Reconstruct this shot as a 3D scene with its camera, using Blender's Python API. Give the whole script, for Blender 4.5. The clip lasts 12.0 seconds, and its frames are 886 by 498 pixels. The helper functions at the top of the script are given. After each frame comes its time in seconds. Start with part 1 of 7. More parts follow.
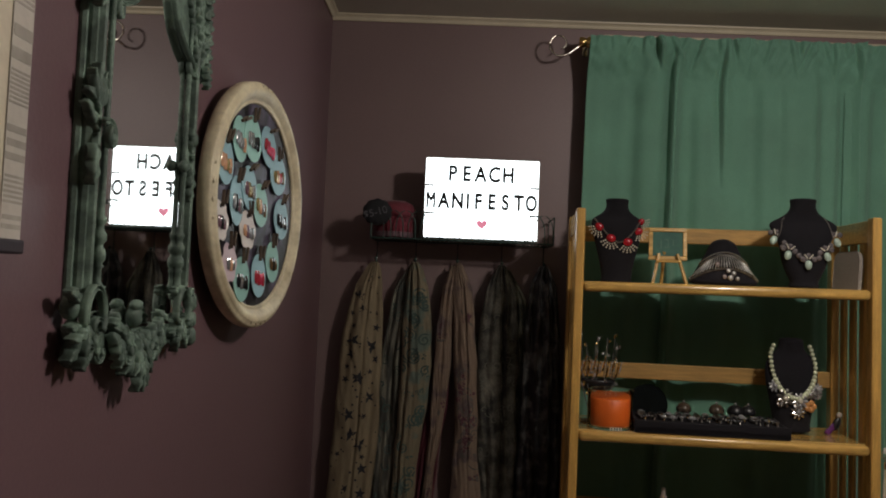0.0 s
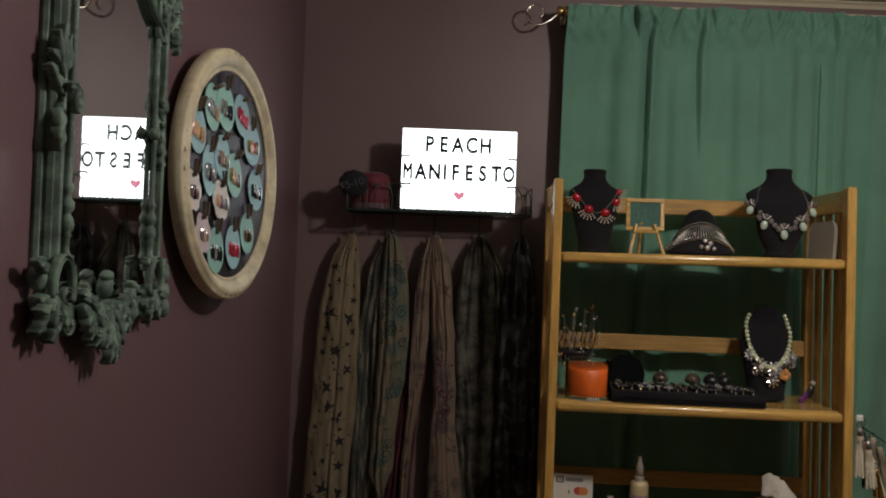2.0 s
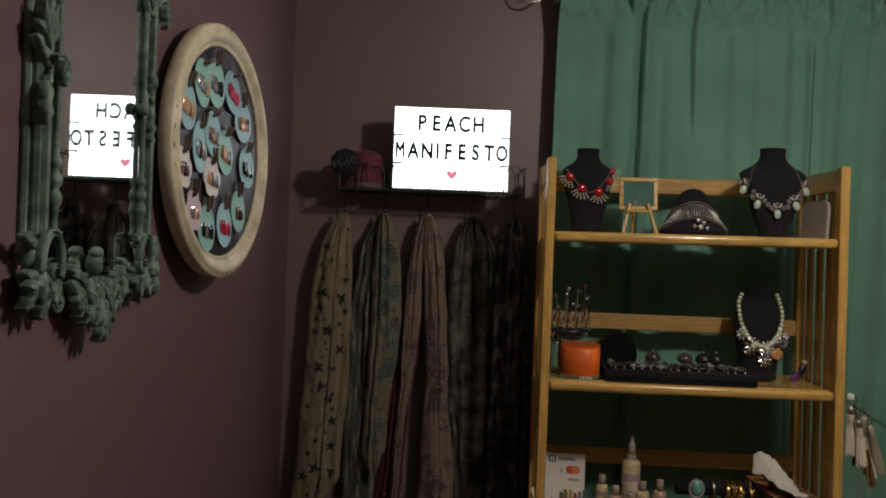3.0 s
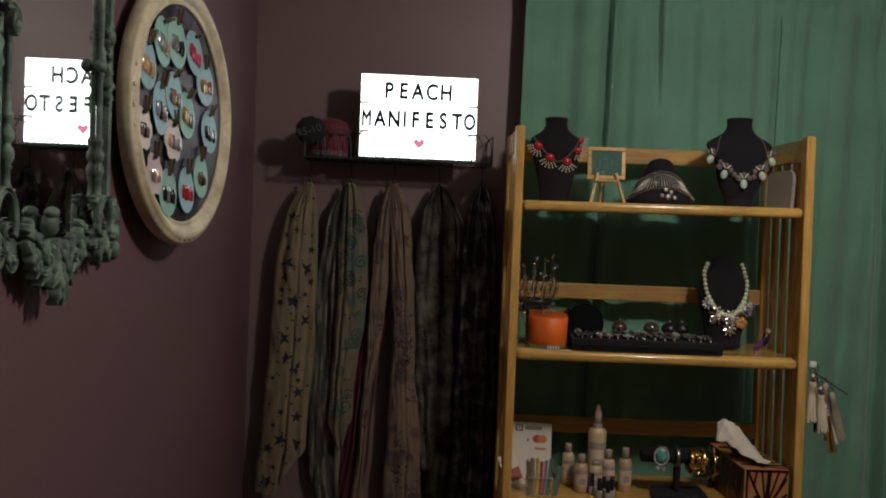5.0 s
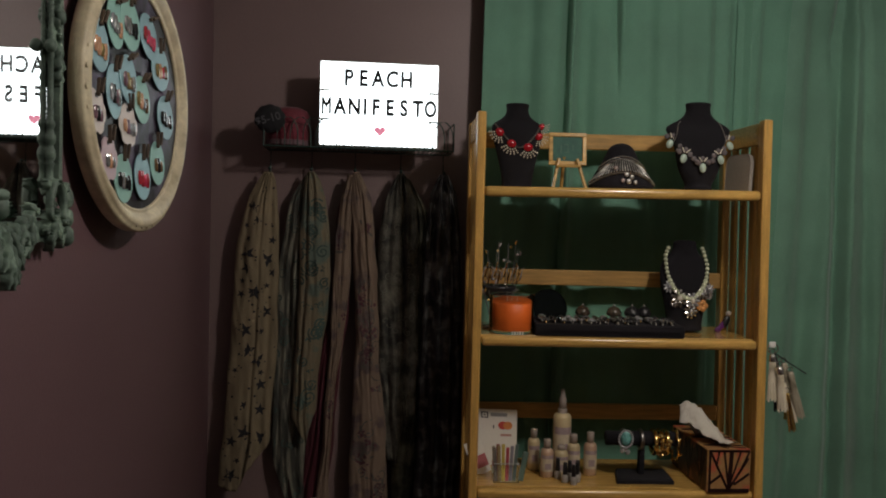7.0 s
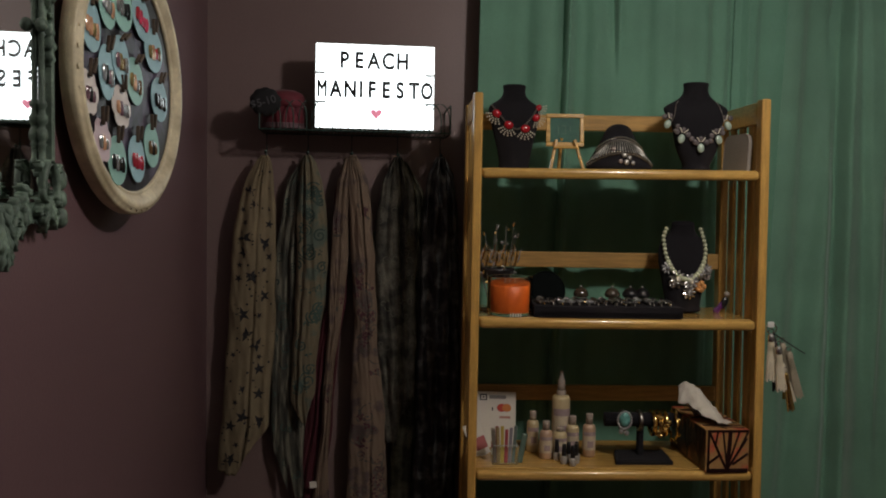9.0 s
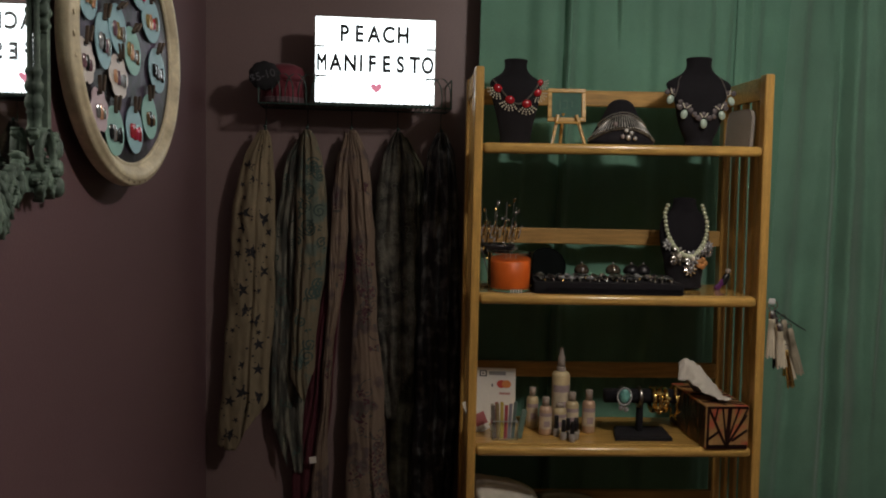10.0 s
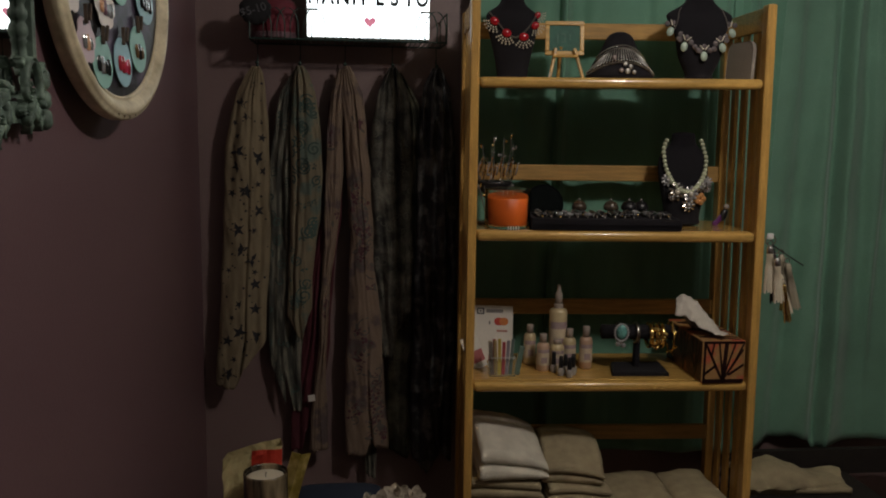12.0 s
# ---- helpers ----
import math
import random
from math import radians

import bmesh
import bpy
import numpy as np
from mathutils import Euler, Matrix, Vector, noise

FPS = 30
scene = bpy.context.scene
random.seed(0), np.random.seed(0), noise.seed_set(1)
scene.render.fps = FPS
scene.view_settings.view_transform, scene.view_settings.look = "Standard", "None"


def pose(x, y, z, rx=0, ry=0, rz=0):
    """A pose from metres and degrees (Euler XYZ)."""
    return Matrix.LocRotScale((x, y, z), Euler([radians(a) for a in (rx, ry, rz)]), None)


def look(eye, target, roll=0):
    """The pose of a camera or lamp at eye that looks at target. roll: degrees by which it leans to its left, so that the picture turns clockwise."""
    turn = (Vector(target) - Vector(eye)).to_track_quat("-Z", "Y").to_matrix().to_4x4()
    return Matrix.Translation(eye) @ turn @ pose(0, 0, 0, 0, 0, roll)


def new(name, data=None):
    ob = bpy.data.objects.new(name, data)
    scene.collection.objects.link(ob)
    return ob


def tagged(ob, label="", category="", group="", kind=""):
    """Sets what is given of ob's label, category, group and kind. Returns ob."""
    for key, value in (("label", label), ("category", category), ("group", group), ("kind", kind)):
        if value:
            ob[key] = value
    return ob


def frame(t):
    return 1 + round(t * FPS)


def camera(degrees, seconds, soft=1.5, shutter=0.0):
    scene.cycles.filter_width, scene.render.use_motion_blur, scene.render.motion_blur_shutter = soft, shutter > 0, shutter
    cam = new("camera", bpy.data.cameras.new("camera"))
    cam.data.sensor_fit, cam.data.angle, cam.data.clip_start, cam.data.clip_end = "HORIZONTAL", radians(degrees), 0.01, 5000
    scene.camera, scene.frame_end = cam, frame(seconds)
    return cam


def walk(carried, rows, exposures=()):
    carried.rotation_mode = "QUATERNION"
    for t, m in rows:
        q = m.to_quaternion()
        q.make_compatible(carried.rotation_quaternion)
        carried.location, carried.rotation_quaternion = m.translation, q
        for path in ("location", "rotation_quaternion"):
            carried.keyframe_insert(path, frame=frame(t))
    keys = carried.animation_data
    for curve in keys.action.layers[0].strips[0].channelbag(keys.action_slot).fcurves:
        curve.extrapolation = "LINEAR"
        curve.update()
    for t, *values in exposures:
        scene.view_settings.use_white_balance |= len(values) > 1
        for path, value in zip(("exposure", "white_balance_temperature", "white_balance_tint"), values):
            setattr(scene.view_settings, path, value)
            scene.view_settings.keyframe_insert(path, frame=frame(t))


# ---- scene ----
cam = camera(55.2, 12.0, soft=1.9)

PATH = [
    (0, (0.385, -2.357, 1.426), (0.345, -0.36, 1.52), 2.4),
    (0.5, (0.385, -2.356, 1.427), (0.36, -0.358, 1.516), 2.4),
    (1, (0.384, -2.353, 1.426), (0.373, -0.355, 1.505), 2.3),
    (1.5, (0.382, -2.348, 1.423), (0.385, -0.349, 1.484), 2.2),
    (2, (0.384, -2.343, 1.42), (0.401, -0.344, 1.455), 2.1),
    (2.5, (0.381, -2.339, 1.417), (0.411, -0.34, 1.432), 2.0),
    (3, (0.382, -2.334, 1.414), (0.42, -0.335, 1.407), 2.1),
    (5, (0.378, -2.315, 1.398), (0.5, -0.32, 1.337), 2.2),
    (5.5, (0.377, -2.313, 1.393), (0.525, -0.32, 1.34), 2.1),
    (6, (0.378, -2.316, 1.39), (0.548, -0.324, 1.334), 2.0),
    (6.5, (0.377, -2.311, 1.384), (0.578, -0.322, 1.32), 1.8),
    (8.5, (0.378, -2.301, 1.375), (0.592, -0.314, 1.286), 1.0),
    (9, (0.38, -2.3, 1.371), (0.596, -0.314, 1.268), 1.0),
    (9.5, (0.38, -2.298, 1.366), (0.599, -0.313, 1.245), 1.0),
    (10, (0.38, -2.291, 1.359), (0.597, -0.309, 1.21), 1.2),
    (10.5, (0.376, -2.287, 1.357), (0.588, -0.307, 1.17), 1.4),
    (11, (0.377, -2.282, 1.348), (0.605, -0.308, 1.122), 1.2),
    (11.5, (0.379, -2.279, 1.344), (0.612, -0.309, 1.093), 1.0),
    (12, (0.377, -2.277, 1.342), (0.607, -0.31, 1.062), 0.8),
]
walk(cam, [(t, look(eye, target, roll)) for t, eye, target, roll in PATH], [(0, 0.02), (3, 0.02), (6, 0.0), (9, -0.03), (10.5, -0.08), (12, -0.22)])

# ---- light: one warm ceiling lamp behind and to the side of the camera, a dark night world ----
world = bpy.data.worlds.new("night")
scene.world = world
world.use_nodes = True
world.node_tree.nodes["Background"].inputs[0].default_value = (0.02, 0.022, 0.03, 1)
world.node_tree.nodes["Background"].inputs[1].default_value = 0.2

lamp = bpy.data.lights.new("ceiling_lamp_light", "POINT")
lamp.energy, lamp.color, lamp.shadow_soft_size = 24.5, (1.0, 0.91, 0.86), 0.05
new("ceiling_lamp_light", lamp).location = (1.22, -1.49, 2.10)


# ---- materials ----
def mat(name, col, rough=0.5, metal=0.0, var=0.12, scale=6.0, fine=70.0, bump=0.15, grain=None, spec=0.5, alpha=1.0,
        trans=0.0, emit=None, power=0.0, sheen=0.0, coat=0.0, second=None, blotch=(0.45, 0.62), rand=0.0):
    """Base colour with a broad and a fine variation, roughness wear and fine relief. grain stretches the pattern along an axis."""
    m = bpy.data.materials.new(name)
    m.use_nodes = True
    nt = m.node_tree
    b = nt.nodes["Principled BSDF"]
    n, k = nt.nodes, nt.links
    tc = n.new("ShaderNodeTexCoord")
    mp = n.new("ShaderNodeMapping")
    mp.inputs["Scale"].default_value = grain or (1, 1, 1)
    k.new(tc.outputs["Object"], mp.inputs[0])
    big, small = n.new("ShaderNodeTexNoise"), n.new("ShaderNodeTexNoise")
    big.inputs["Scale"].default_value, small.inputs["Scale"].default_value = scale, fine
    big.inputs["Detail"].default_value, small.inputs["Detail"].default_value = 4, 3
    k.new(mp.outputs[0], big.inputs[0]), k.new(mp.outputs[0], small.inputs[0])
    dark = tuple(max(0, c * (1 - var * 1.6)) for c in col) + (1,)
    light = tuple(min(1, c * (1 + var)) for c in (second or col)) + (1,)
    ramp = n.new("ShaderNodeValToRGB")
    ramp.color_ramp.elements[0].position, ramp.color_ramp.elements[1].position = (0.3, 0.72) if second is None else blotch
    ramp.color_ramp.elements[0].color, ramp.color_ramp.elements[1].color = dark, light
    k.new(big.outputs[0], ramp.inputs[0])
    mix = n.new("ShaderNodeMix")
    mix.data_type, mix.blend_type = "RGBA", "MULTIPLY"
    mix.inputs[0].default_value = 1.0
    fr = n.new("ShaderNodeMapRange")
    fr.inputs["From Min"].default_value, fr.inputs["From Max"].default_value = 0.25, 0.75
    fr.inputs["To Min"].default_value, fr.inputs["To Max"].default_value = 1 - var, 1 + var * 0.4
    k.new(small.outputs[0], fr.inputs[0])
    k.new(ramp.outputs[0], mix.inputs[6]), k.new(fr.outputs[0], mix.inputs[7])
    last = mix.outputs[2]
    if rand:
        oi, mr, m2 = n.new("ShaderNodeObjectInfo"), n.new("ShaderNodeMapRange"), n.new("ShaderNodeMix")
        m2.data_type, m2.blend_type = "RGBA", "MULTIPLY"
        m2.inputs[0].default_value = 1.0
        mr.inputs["To Min"].default_value, mr.inputs["To Max"].default_value = 1 - rand, 1 + rand * 0.5
        k.new(oi.outputs["Random"], mr.inputs[0]), k.new(last, m2.inputs[6]), k.new(mr.outputs[0], m2.inputs[7])
        last = m2.outputs[2]
    k.new(last, b.inputs["Base Color"])
    rr = n.new("ShaderNodeMapRange")
    rr.inputs["To Min"].default_value, rr.inputs["To Max"].default_value = max(0.02, rough - 0.1 * rough), min(1, rough + 0.15 * rough)
    k.new(big.outputs[0], rr.inputs[0]), k.new(rr.outputs[0], b.inputs["Roughness"])
    b.inputs["Metallic"].default_value = metal
    b.inputs["Specular IOR Level"].default_value = spec
    b.inputs["Transmission Weight"].default_value = trans
    b.inputs["Sheen Weight"].default_value = sheen
    b.inputs["Coat Weight"].default_value = coat
    b.inputs["Alpha"].default_value = alpha
    if bump:
        bp = n.new("ShaderNodeBump")
        bp.inputs["Strength"].default_value, bp.inputs["Distance"].default_value = bump, 0.002
        k.new(small.outputs[0], bp.inputs["Height"]), k.new(bp.outputs[0], b.inputs["Normal"])
    if emit:
        b.inputs["Emission Color"].default_value = (*emit, 1)
        b.inputs["Emission Strength"].default_value = power
    return m


def glass_mat(name, col=(1, 1, 1), rough=0.02):
    m = bpy.data.materials.new(name)
    m.use_nodes = True
    b = m.node_tree.nodes["Principled BSDF"]
    b.inputs["Base Color"].default_value = (*col, 1)
    b.inputs["Roughness"].default_value = rough
    b.inputs["Transmission Weight"].default_value = 1.0
    b.inputs["IOR"].default_value = 1.3
    return m


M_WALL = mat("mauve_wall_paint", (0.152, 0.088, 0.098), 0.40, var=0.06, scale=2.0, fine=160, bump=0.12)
# Browner than the left wall; also set lighter to make up for lamp light.
M_WALL_BACK = mat("lightened_back_wall_paint", (0.205, 0.141, 0.134), 0.45, var=0.06, scale=2.0, fine=160, bump=0.12)
M_CEIL = mat("ceiling_paint", (0.66, 0.65, 0.56), 0.85, var=0.05, scale=3, fine=120, bump=0.2)
M_TRIM = mat("cream_trim_paint", (0.60, 0.53, 0.38), 0.45, var=0.06, scale=9, bump=0.05)
M_PLAIN = mat("pale_mauve_paint", (0.42, 0.38, 0.36), 0.7, var=0.05, scale=2.0, fine=160, bump=0.1)
M_FLOOR = mat("floor_boards", (0.17, 0.12, 0.08), 0.5, var=0.2, scale=5, grain=(1, 8, 1))
M_PINE = mat("varnished_pine", (0.62, 0.36, 0.095), 0.30, var=0.16, scale=9, fine=60, bump=0.06, grain=(14, 14, 1.2), coat=0.35, rand=0.12)
M_PINE_H = mat("varnished_pine_board", (0.64, 0.385, 0.105), 0.24, var=0.18, scale=9, fine=60, bump=0.06, grain=(1.2, 14, 14), coat=0.6, rand=0.1)
# Back rails take a darker, uncoated copy of the board pine.
M_PINE_RAIL = mat("matt_pine_rail", (0.50, 0.29, 0.08), 0.6, var=0.16, scale=9, fine=60, bump=0.06, grain=(1.2, 14, 14), rand=0.1)
M_CURTAIN = mat("teal_curtain_cloth", (0.132, 0.302, 0.210), 0.75, var=0.10, scale=5, fine=420, bump=0.25, sheen=0.25)
# The same teal set a little lighter throughout, for the right panel only.
M_CURTAIN_PALE = mat("paler_teal_curtain_cloth", (0.150, 0.312, 0.222), 0.75, var=0.10, scale=5, fine=420, bump=0.25, sheen=0.25)
M_SATIN = mat("satin_nickel", (0.78, 0.72, 0.62), 0.22, 1.0, var=0.08, bump=0.0)
M_BRASS = mat("polished_brass", (0.85, 0.62, 0.25), 0.2, 1.0, var=0.08, bump=0.0)
M_SILVER = mat("polished_silver", (0.8, 0.8, 0.8), 0.16, 1.0, var=0.1, bump=0.0)
M_GOLD = mat("polished_gold", (0.9, 0.65, 0.25), 0.15, 1.0, var=0.1, bump=0.0)
M_OLDSILVER = mat("tarnished_silver", (0.45, 0.43, 0.40), 0.3, 1.0, var=0.3, scale=90, bump=0.1)
M_WIRE = mat("green_black_wire", (0.03, 0.06, 0.05), 0.4, 0.3, var=0.2)
M_VERDI = mat("verdigris_paint", (0.100, 0.150, 0.117), 0.62, var=0.18, scale=34, fine=190, bump=0.3, second=(0.145, 0.210, 0.162))
M_CREAM = mat("distressed_cream_paint", (0.56, 0.47, 0.30), 0.5, var=0.16, scale=16, fine=110, bump=0.2, second=(0.62, 0.55, 0.38), blotch=(0.3, 0.6))
M_VELVET = mat("black_velvet", (0.015, 0.014, 0.017), 0.9, var=0.2, fine=300, bump=0.2, sheen=0.04, spec=0.15)
M_BLACK = mat("black_plastic", (0.016, 0.016, 0.018), 0.35, var=0.2, bump=0.05)
M_WHITE = mat("white_plastic", (0.78, 0.77, 0.74), 0.4, var=0.04, bump=0.02)
M_PAPER = mat("white_paper", (0.72, 0.69, 0.62), 0.8, var=0.05, fine=200, bump=0.1)
M_MIRROR = mat("mirror_silver", (0.86, 0.87, 0.86), 0.015, 1.0, var=0.0, bump=0.0)
M_GLASS = glass_mat("clear_glass")


# ---- builders ----
def part(name, bm, material, parent=None, label="", smooth=False):
    me = bpy.data.meshes.new(name)
    bm.normal_update()
    bm.to_mesh(me)
    bm.free()
    me.materials.append(material)
    if smooth:
        me.polygons.foreach_set("use_smooth", [True] * len(me.polygons))
    ob = new(name, me)
    if parent is not None:
        ob.parent = parent
    if label:
        ob["label"] = label
    return ob


def thing(name, label, category, group="", at=None):
    ob = new(name)
    ob.empty_display_size = 0.05
    if at is not None:
        ob.matrix_basis = at
    return tagged(ob, label, category, group)


def box(bm, c, s, bev=0.0, rot=None, seg=2):
    m = Matrix.Translation(c) @ (rot.to_4x4() if rot is not None else Matrix()) @ Matrix.Diagonal((*s, 1))
    vs = bmesh.ops.create_cube(bm, size=1.0, matrix=m)["verts"]
    if bev > 0:
        es = list({e for v in vs for e in v.link_edges})
        bmesh.ops.bevel(bm, geom=es, offset=bev, segments=seg, affect="EDGES", profile=0.5)
    return bm


def grid_faces(bm, rows, closed=False):
    vs = [[bm.verts.new(p) for p in r] for r in rows]
    for a, b in zip(vs, vs[1:]):
        n = len(a)
        for i in range(n if closed else n - 1):
            j = (i + 1) % n
            bm.faces.new((a[i], a[j], b[j], b[i]))
    return vs


def lathe(bm, prof, c=(0, 0, 0), seg=24, sx=1.0, sy=1.0, cap=True):
    """Profile rows (radius, height), turned about z."""
    rows = [[(c[0] + r * sx * math.cos(2 * math.pi * i / seg), c[1] + r * sy * math.sin(2 * math.pi * i / seg), c[2] + h) for i in range(seg)] for r, h in prof]
    vs = grid_faces(bm, rows, True)
    if cap:
        bm.faces.new(list(reversed(vs[0])))
        bm.faces.new(vs[-1])
    return bm


def tube(bm, pts, r, seg=8, taper=None, flat=1.0):
    """A round rod along pts; taper is a function of 0..1 that scales the radius."""
    pts = [Vector(p) for p in pts]
    up = Vector((0, 0, 1))
    rows = []
    n = len(pts)
    for i, p in enumerate(pts):
        t = (pts[min(i + 1, n - 1)] - pts[max(i - 1, 0)]).normalized()
        a = t.cross(up)
        if a.length < 1e-3:
            a = t.cross(Vector((1, 0, 0)))
        a.normalize()
        b = t.cross(a).normalized()
        up = b if abs(t.dot(up)) > 0.98 else up
        k = r * (taper(i / (n - 1)) if taper else 1)
        rows.append([p + (a * math.cos(2 * math.pi * j / seg) + b * flat * math.sin(2 * math.pi * j / seg)) * k for j in range(seg)])
    vs = grid_faces(bm, rows, True)
    bm.faces.new(list(reversed(vs[0])))
    bm.faces.new(vs[-1])
    return bm


def ball(bm, c, r, u=12, v=8, s=(1, 1, 1), rot=None):
    m = Matrix.Translation(c) @ (rot.to_4x4() if rot is not None else Matrix()) @ Matrix.Diagonal((r * s[0], r * s[1], r * s[2], 1))
    bmesh.ops.create_uvsphere(bm, u_segments=u, v_segments=v, radius=1.0, matrix=m)
    return bm


def ring(bm, c, R, r, rot=None, n=20, k=8):
    rot = rot.to_3x3() if rot is not None else Matrix.Identity(3)
    rows = []
    for i in range(n + 1):
        a = 2 * math.pi * i / n
        rows.append([Vector(c) + rot @ Vector(((R + r * math.cos(b)) * math.cos(a), (R + r * math.cos(b)) * math.sin(a), r * math.sin(b))) for b in [2 * math.pi * j / k for j in range(k)]])
    grid_faces(bm, rows, True)
    return bm


def lerp_at(rows, x):
    """Piecewise linear reading of rows (x, value)."""
    if x <= rows[0][0]:
        return rows[0][1]
    for (a, p), (b, q) in zip(rows, rows[1:]):
        if x <= b:
            return p + (q - p) * (x - a) / (b - a)
    return rows[-1][1]


def rot(x=0, y=0, z=0):
    return Euler((radians(x), radians(y), radians(z))).to_matrix()


# ---- the room ----
CEIL, X1, Y1 = 2.19, 3.4, -4.4


def slab(name, c, s, material, label, category):
    ob = part(name, box(bmesh.new(), c, s), material)
    return tagged(ob, label, category, kind="structure")


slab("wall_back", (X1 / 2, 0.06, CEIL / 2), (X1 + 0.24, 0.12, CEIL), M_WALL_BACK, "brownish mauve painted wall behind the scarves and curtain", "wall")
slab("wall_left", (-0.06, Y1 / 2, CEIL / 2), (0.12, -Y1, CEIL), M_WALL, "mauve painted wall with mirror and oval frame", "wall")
slab("wall_right", (X1 + 0.06, Y1 / 2, CEIL / 2), (0.12, -Y1, CEIL), M_PLAIN, "plain pale mauve painted wall", "wall")
slab("wall_front", (X1 / 2, Y1 - 0.06, CEIL / 2), (X1 + 0.24, 0.12, CEIL), M_PLAIN, "plain pale mauve painted wall", "wall")
slab("floor", (X1 / 2, Y1 / 2, -0.05), (X1 + 0.24, -Y1 + 0.24, 0.1), M_FLOOR, "pale worn wooden board floor", "floor")
slab("ceiling", (X1 / 2, Y1 / 2, CEIL + 0.05), (X1 + 0.24, -Y1 + 0.24, 0.1), M_CEIL, "dull off-white painted ceiling", "ceiling")


def moulding(name, length, m):
    """A small cove moulding along x, its back on the wall plane y = 0 and its top at z = 0."""
    prof = [(-0.001, -0.019), (-0.005, -0.019), (-0.007, -0.016), (-0.009, -0.011), (-0.013, -0.007), (-0.017, -0.005), (-0.018, -0.001), (-0.001, -0.001)]
    bm = bmesh.new()
    vs = grid_faces(bm, [[(x, a, b) for a, b in prof] for x in (0, length)], True)
    bm.faces.new(vs[0]), bm.faces.new(list(reversed(vs[1])))
    bmesh.ops.recalc_face_normals(bm, faces=bm.faces)
    ob = part(name, bm, M_TRIM)
    ob.matrix_basis = m
    return tagged(ob, "cream painted cove moulding under the ceiling", "moulding", kind="structure")


moulding("trim_back", X1, pose(0, 0, CEIL))
moulding("trim_left", -Y1 - 0.026, pose(0, Y1, CEIL, 0, 0, 90))


# ---- bookcase: leans on nothing, stands a little turned from the wall ----
B = pose(0.674, -0.392, 0, 0, 0, -3.56)
SHELVES = [1.458, 1.115, 0.760, 0.418, 0.09]
WIDE, DEEP = 0.645, 0.262
# the top shelf rises a little from one end to the other
TIP = 0.005


def on_shelf(u, v, z, turn=0):
    rise = TIP * u / WIDE if abs(z - SHELVES[0]) < 0.01 else 0.0
    return B @ pose(u, v, z + rise, 0, 0, turn)


def lean(z):
    """How far the far side panel stands outwards at a height: it opens a little towards the floor."""
    return (1.25 - z) * 0.011


def bookcase():
    t = thing("bookcase", "honey-coloured varnished pine folding bookcase with slatted sides", "bookcase", at=B)

    def side(name, bm, material, u):
        if u > 0:
            for v in bm.verts:
                v.co.x += lean(v.co.z)
        part(name, bm, material, t)

    for u, s in ((-0.011, -1), (WIDE + 0.011, 1)):
        for v in (0.004, DEEP - 0.012):
            side("post", box(bmesh.new(), (u, v + 0.012, 0.814), (0.021, 0.034, 1.628), 0.004), M_PINE, u)
        for z, h in ((1.598, 0.052), (0.055, 0.05)):
            side("side_rail", box(bmesh.new(), (u, DEEP / 2 + 0.004, z), (0.017, DEEP - 0.050, h), 0.003), M_PINE_H, u)
        for i in range(3):
            side("slat", box(bmesh.new(), (u + s * 0.0005, 0.078 + i * 0.058, 0.826), (0.009, 0.029, 1.492), 0.002), M_PINE, u)
    for k, z in enumerate(SHELVES):
        w = WIDE - 0.002 + lean(z)

        def tip(bm):
            if k == 0:
                for v in bm.verts:
                    v.co.z += TIP * v.co.x / WIDE
            return bm

        part("shelf_board", tip(box(bmesh.new(), (w / 2, DEEP / 2 + 0.012, z - 0.008), (w, DEEP - 0.026, 0.016), 0.002)), M_PINE_H, t)
        part("shelf_lip", tip(box(bmesh.new(), (w / 2, 0.006, z - 0.0115), (w, 0.020, 0.024), 0.0095, seg=4)), M_PINE_H, t, smooth=True)
        part("back_rail", tip(box(bmesh.new(), (w / 2, DEEP - 0.008, z + (0.121 if k == 1 else 0.128)), (w + 0.001, 0.014, 0.040), 0.003)), M_PINE_RAIL, t)
    return t


bookcase()


# ---- window casing behind the curtain ----
bm = box(bmesh.new(), (1.60, -0.009, 2.105), (1.66, 0.016, 0.092), 0.003)
box(bm, (1.60, -0.012, 2.147), (1.68, 0.022, 0.010), 0.003)
tagged(part("window_casing", bm, M_TRIM), "cream painted top casing of a covered window", "window casing", kind="structure")


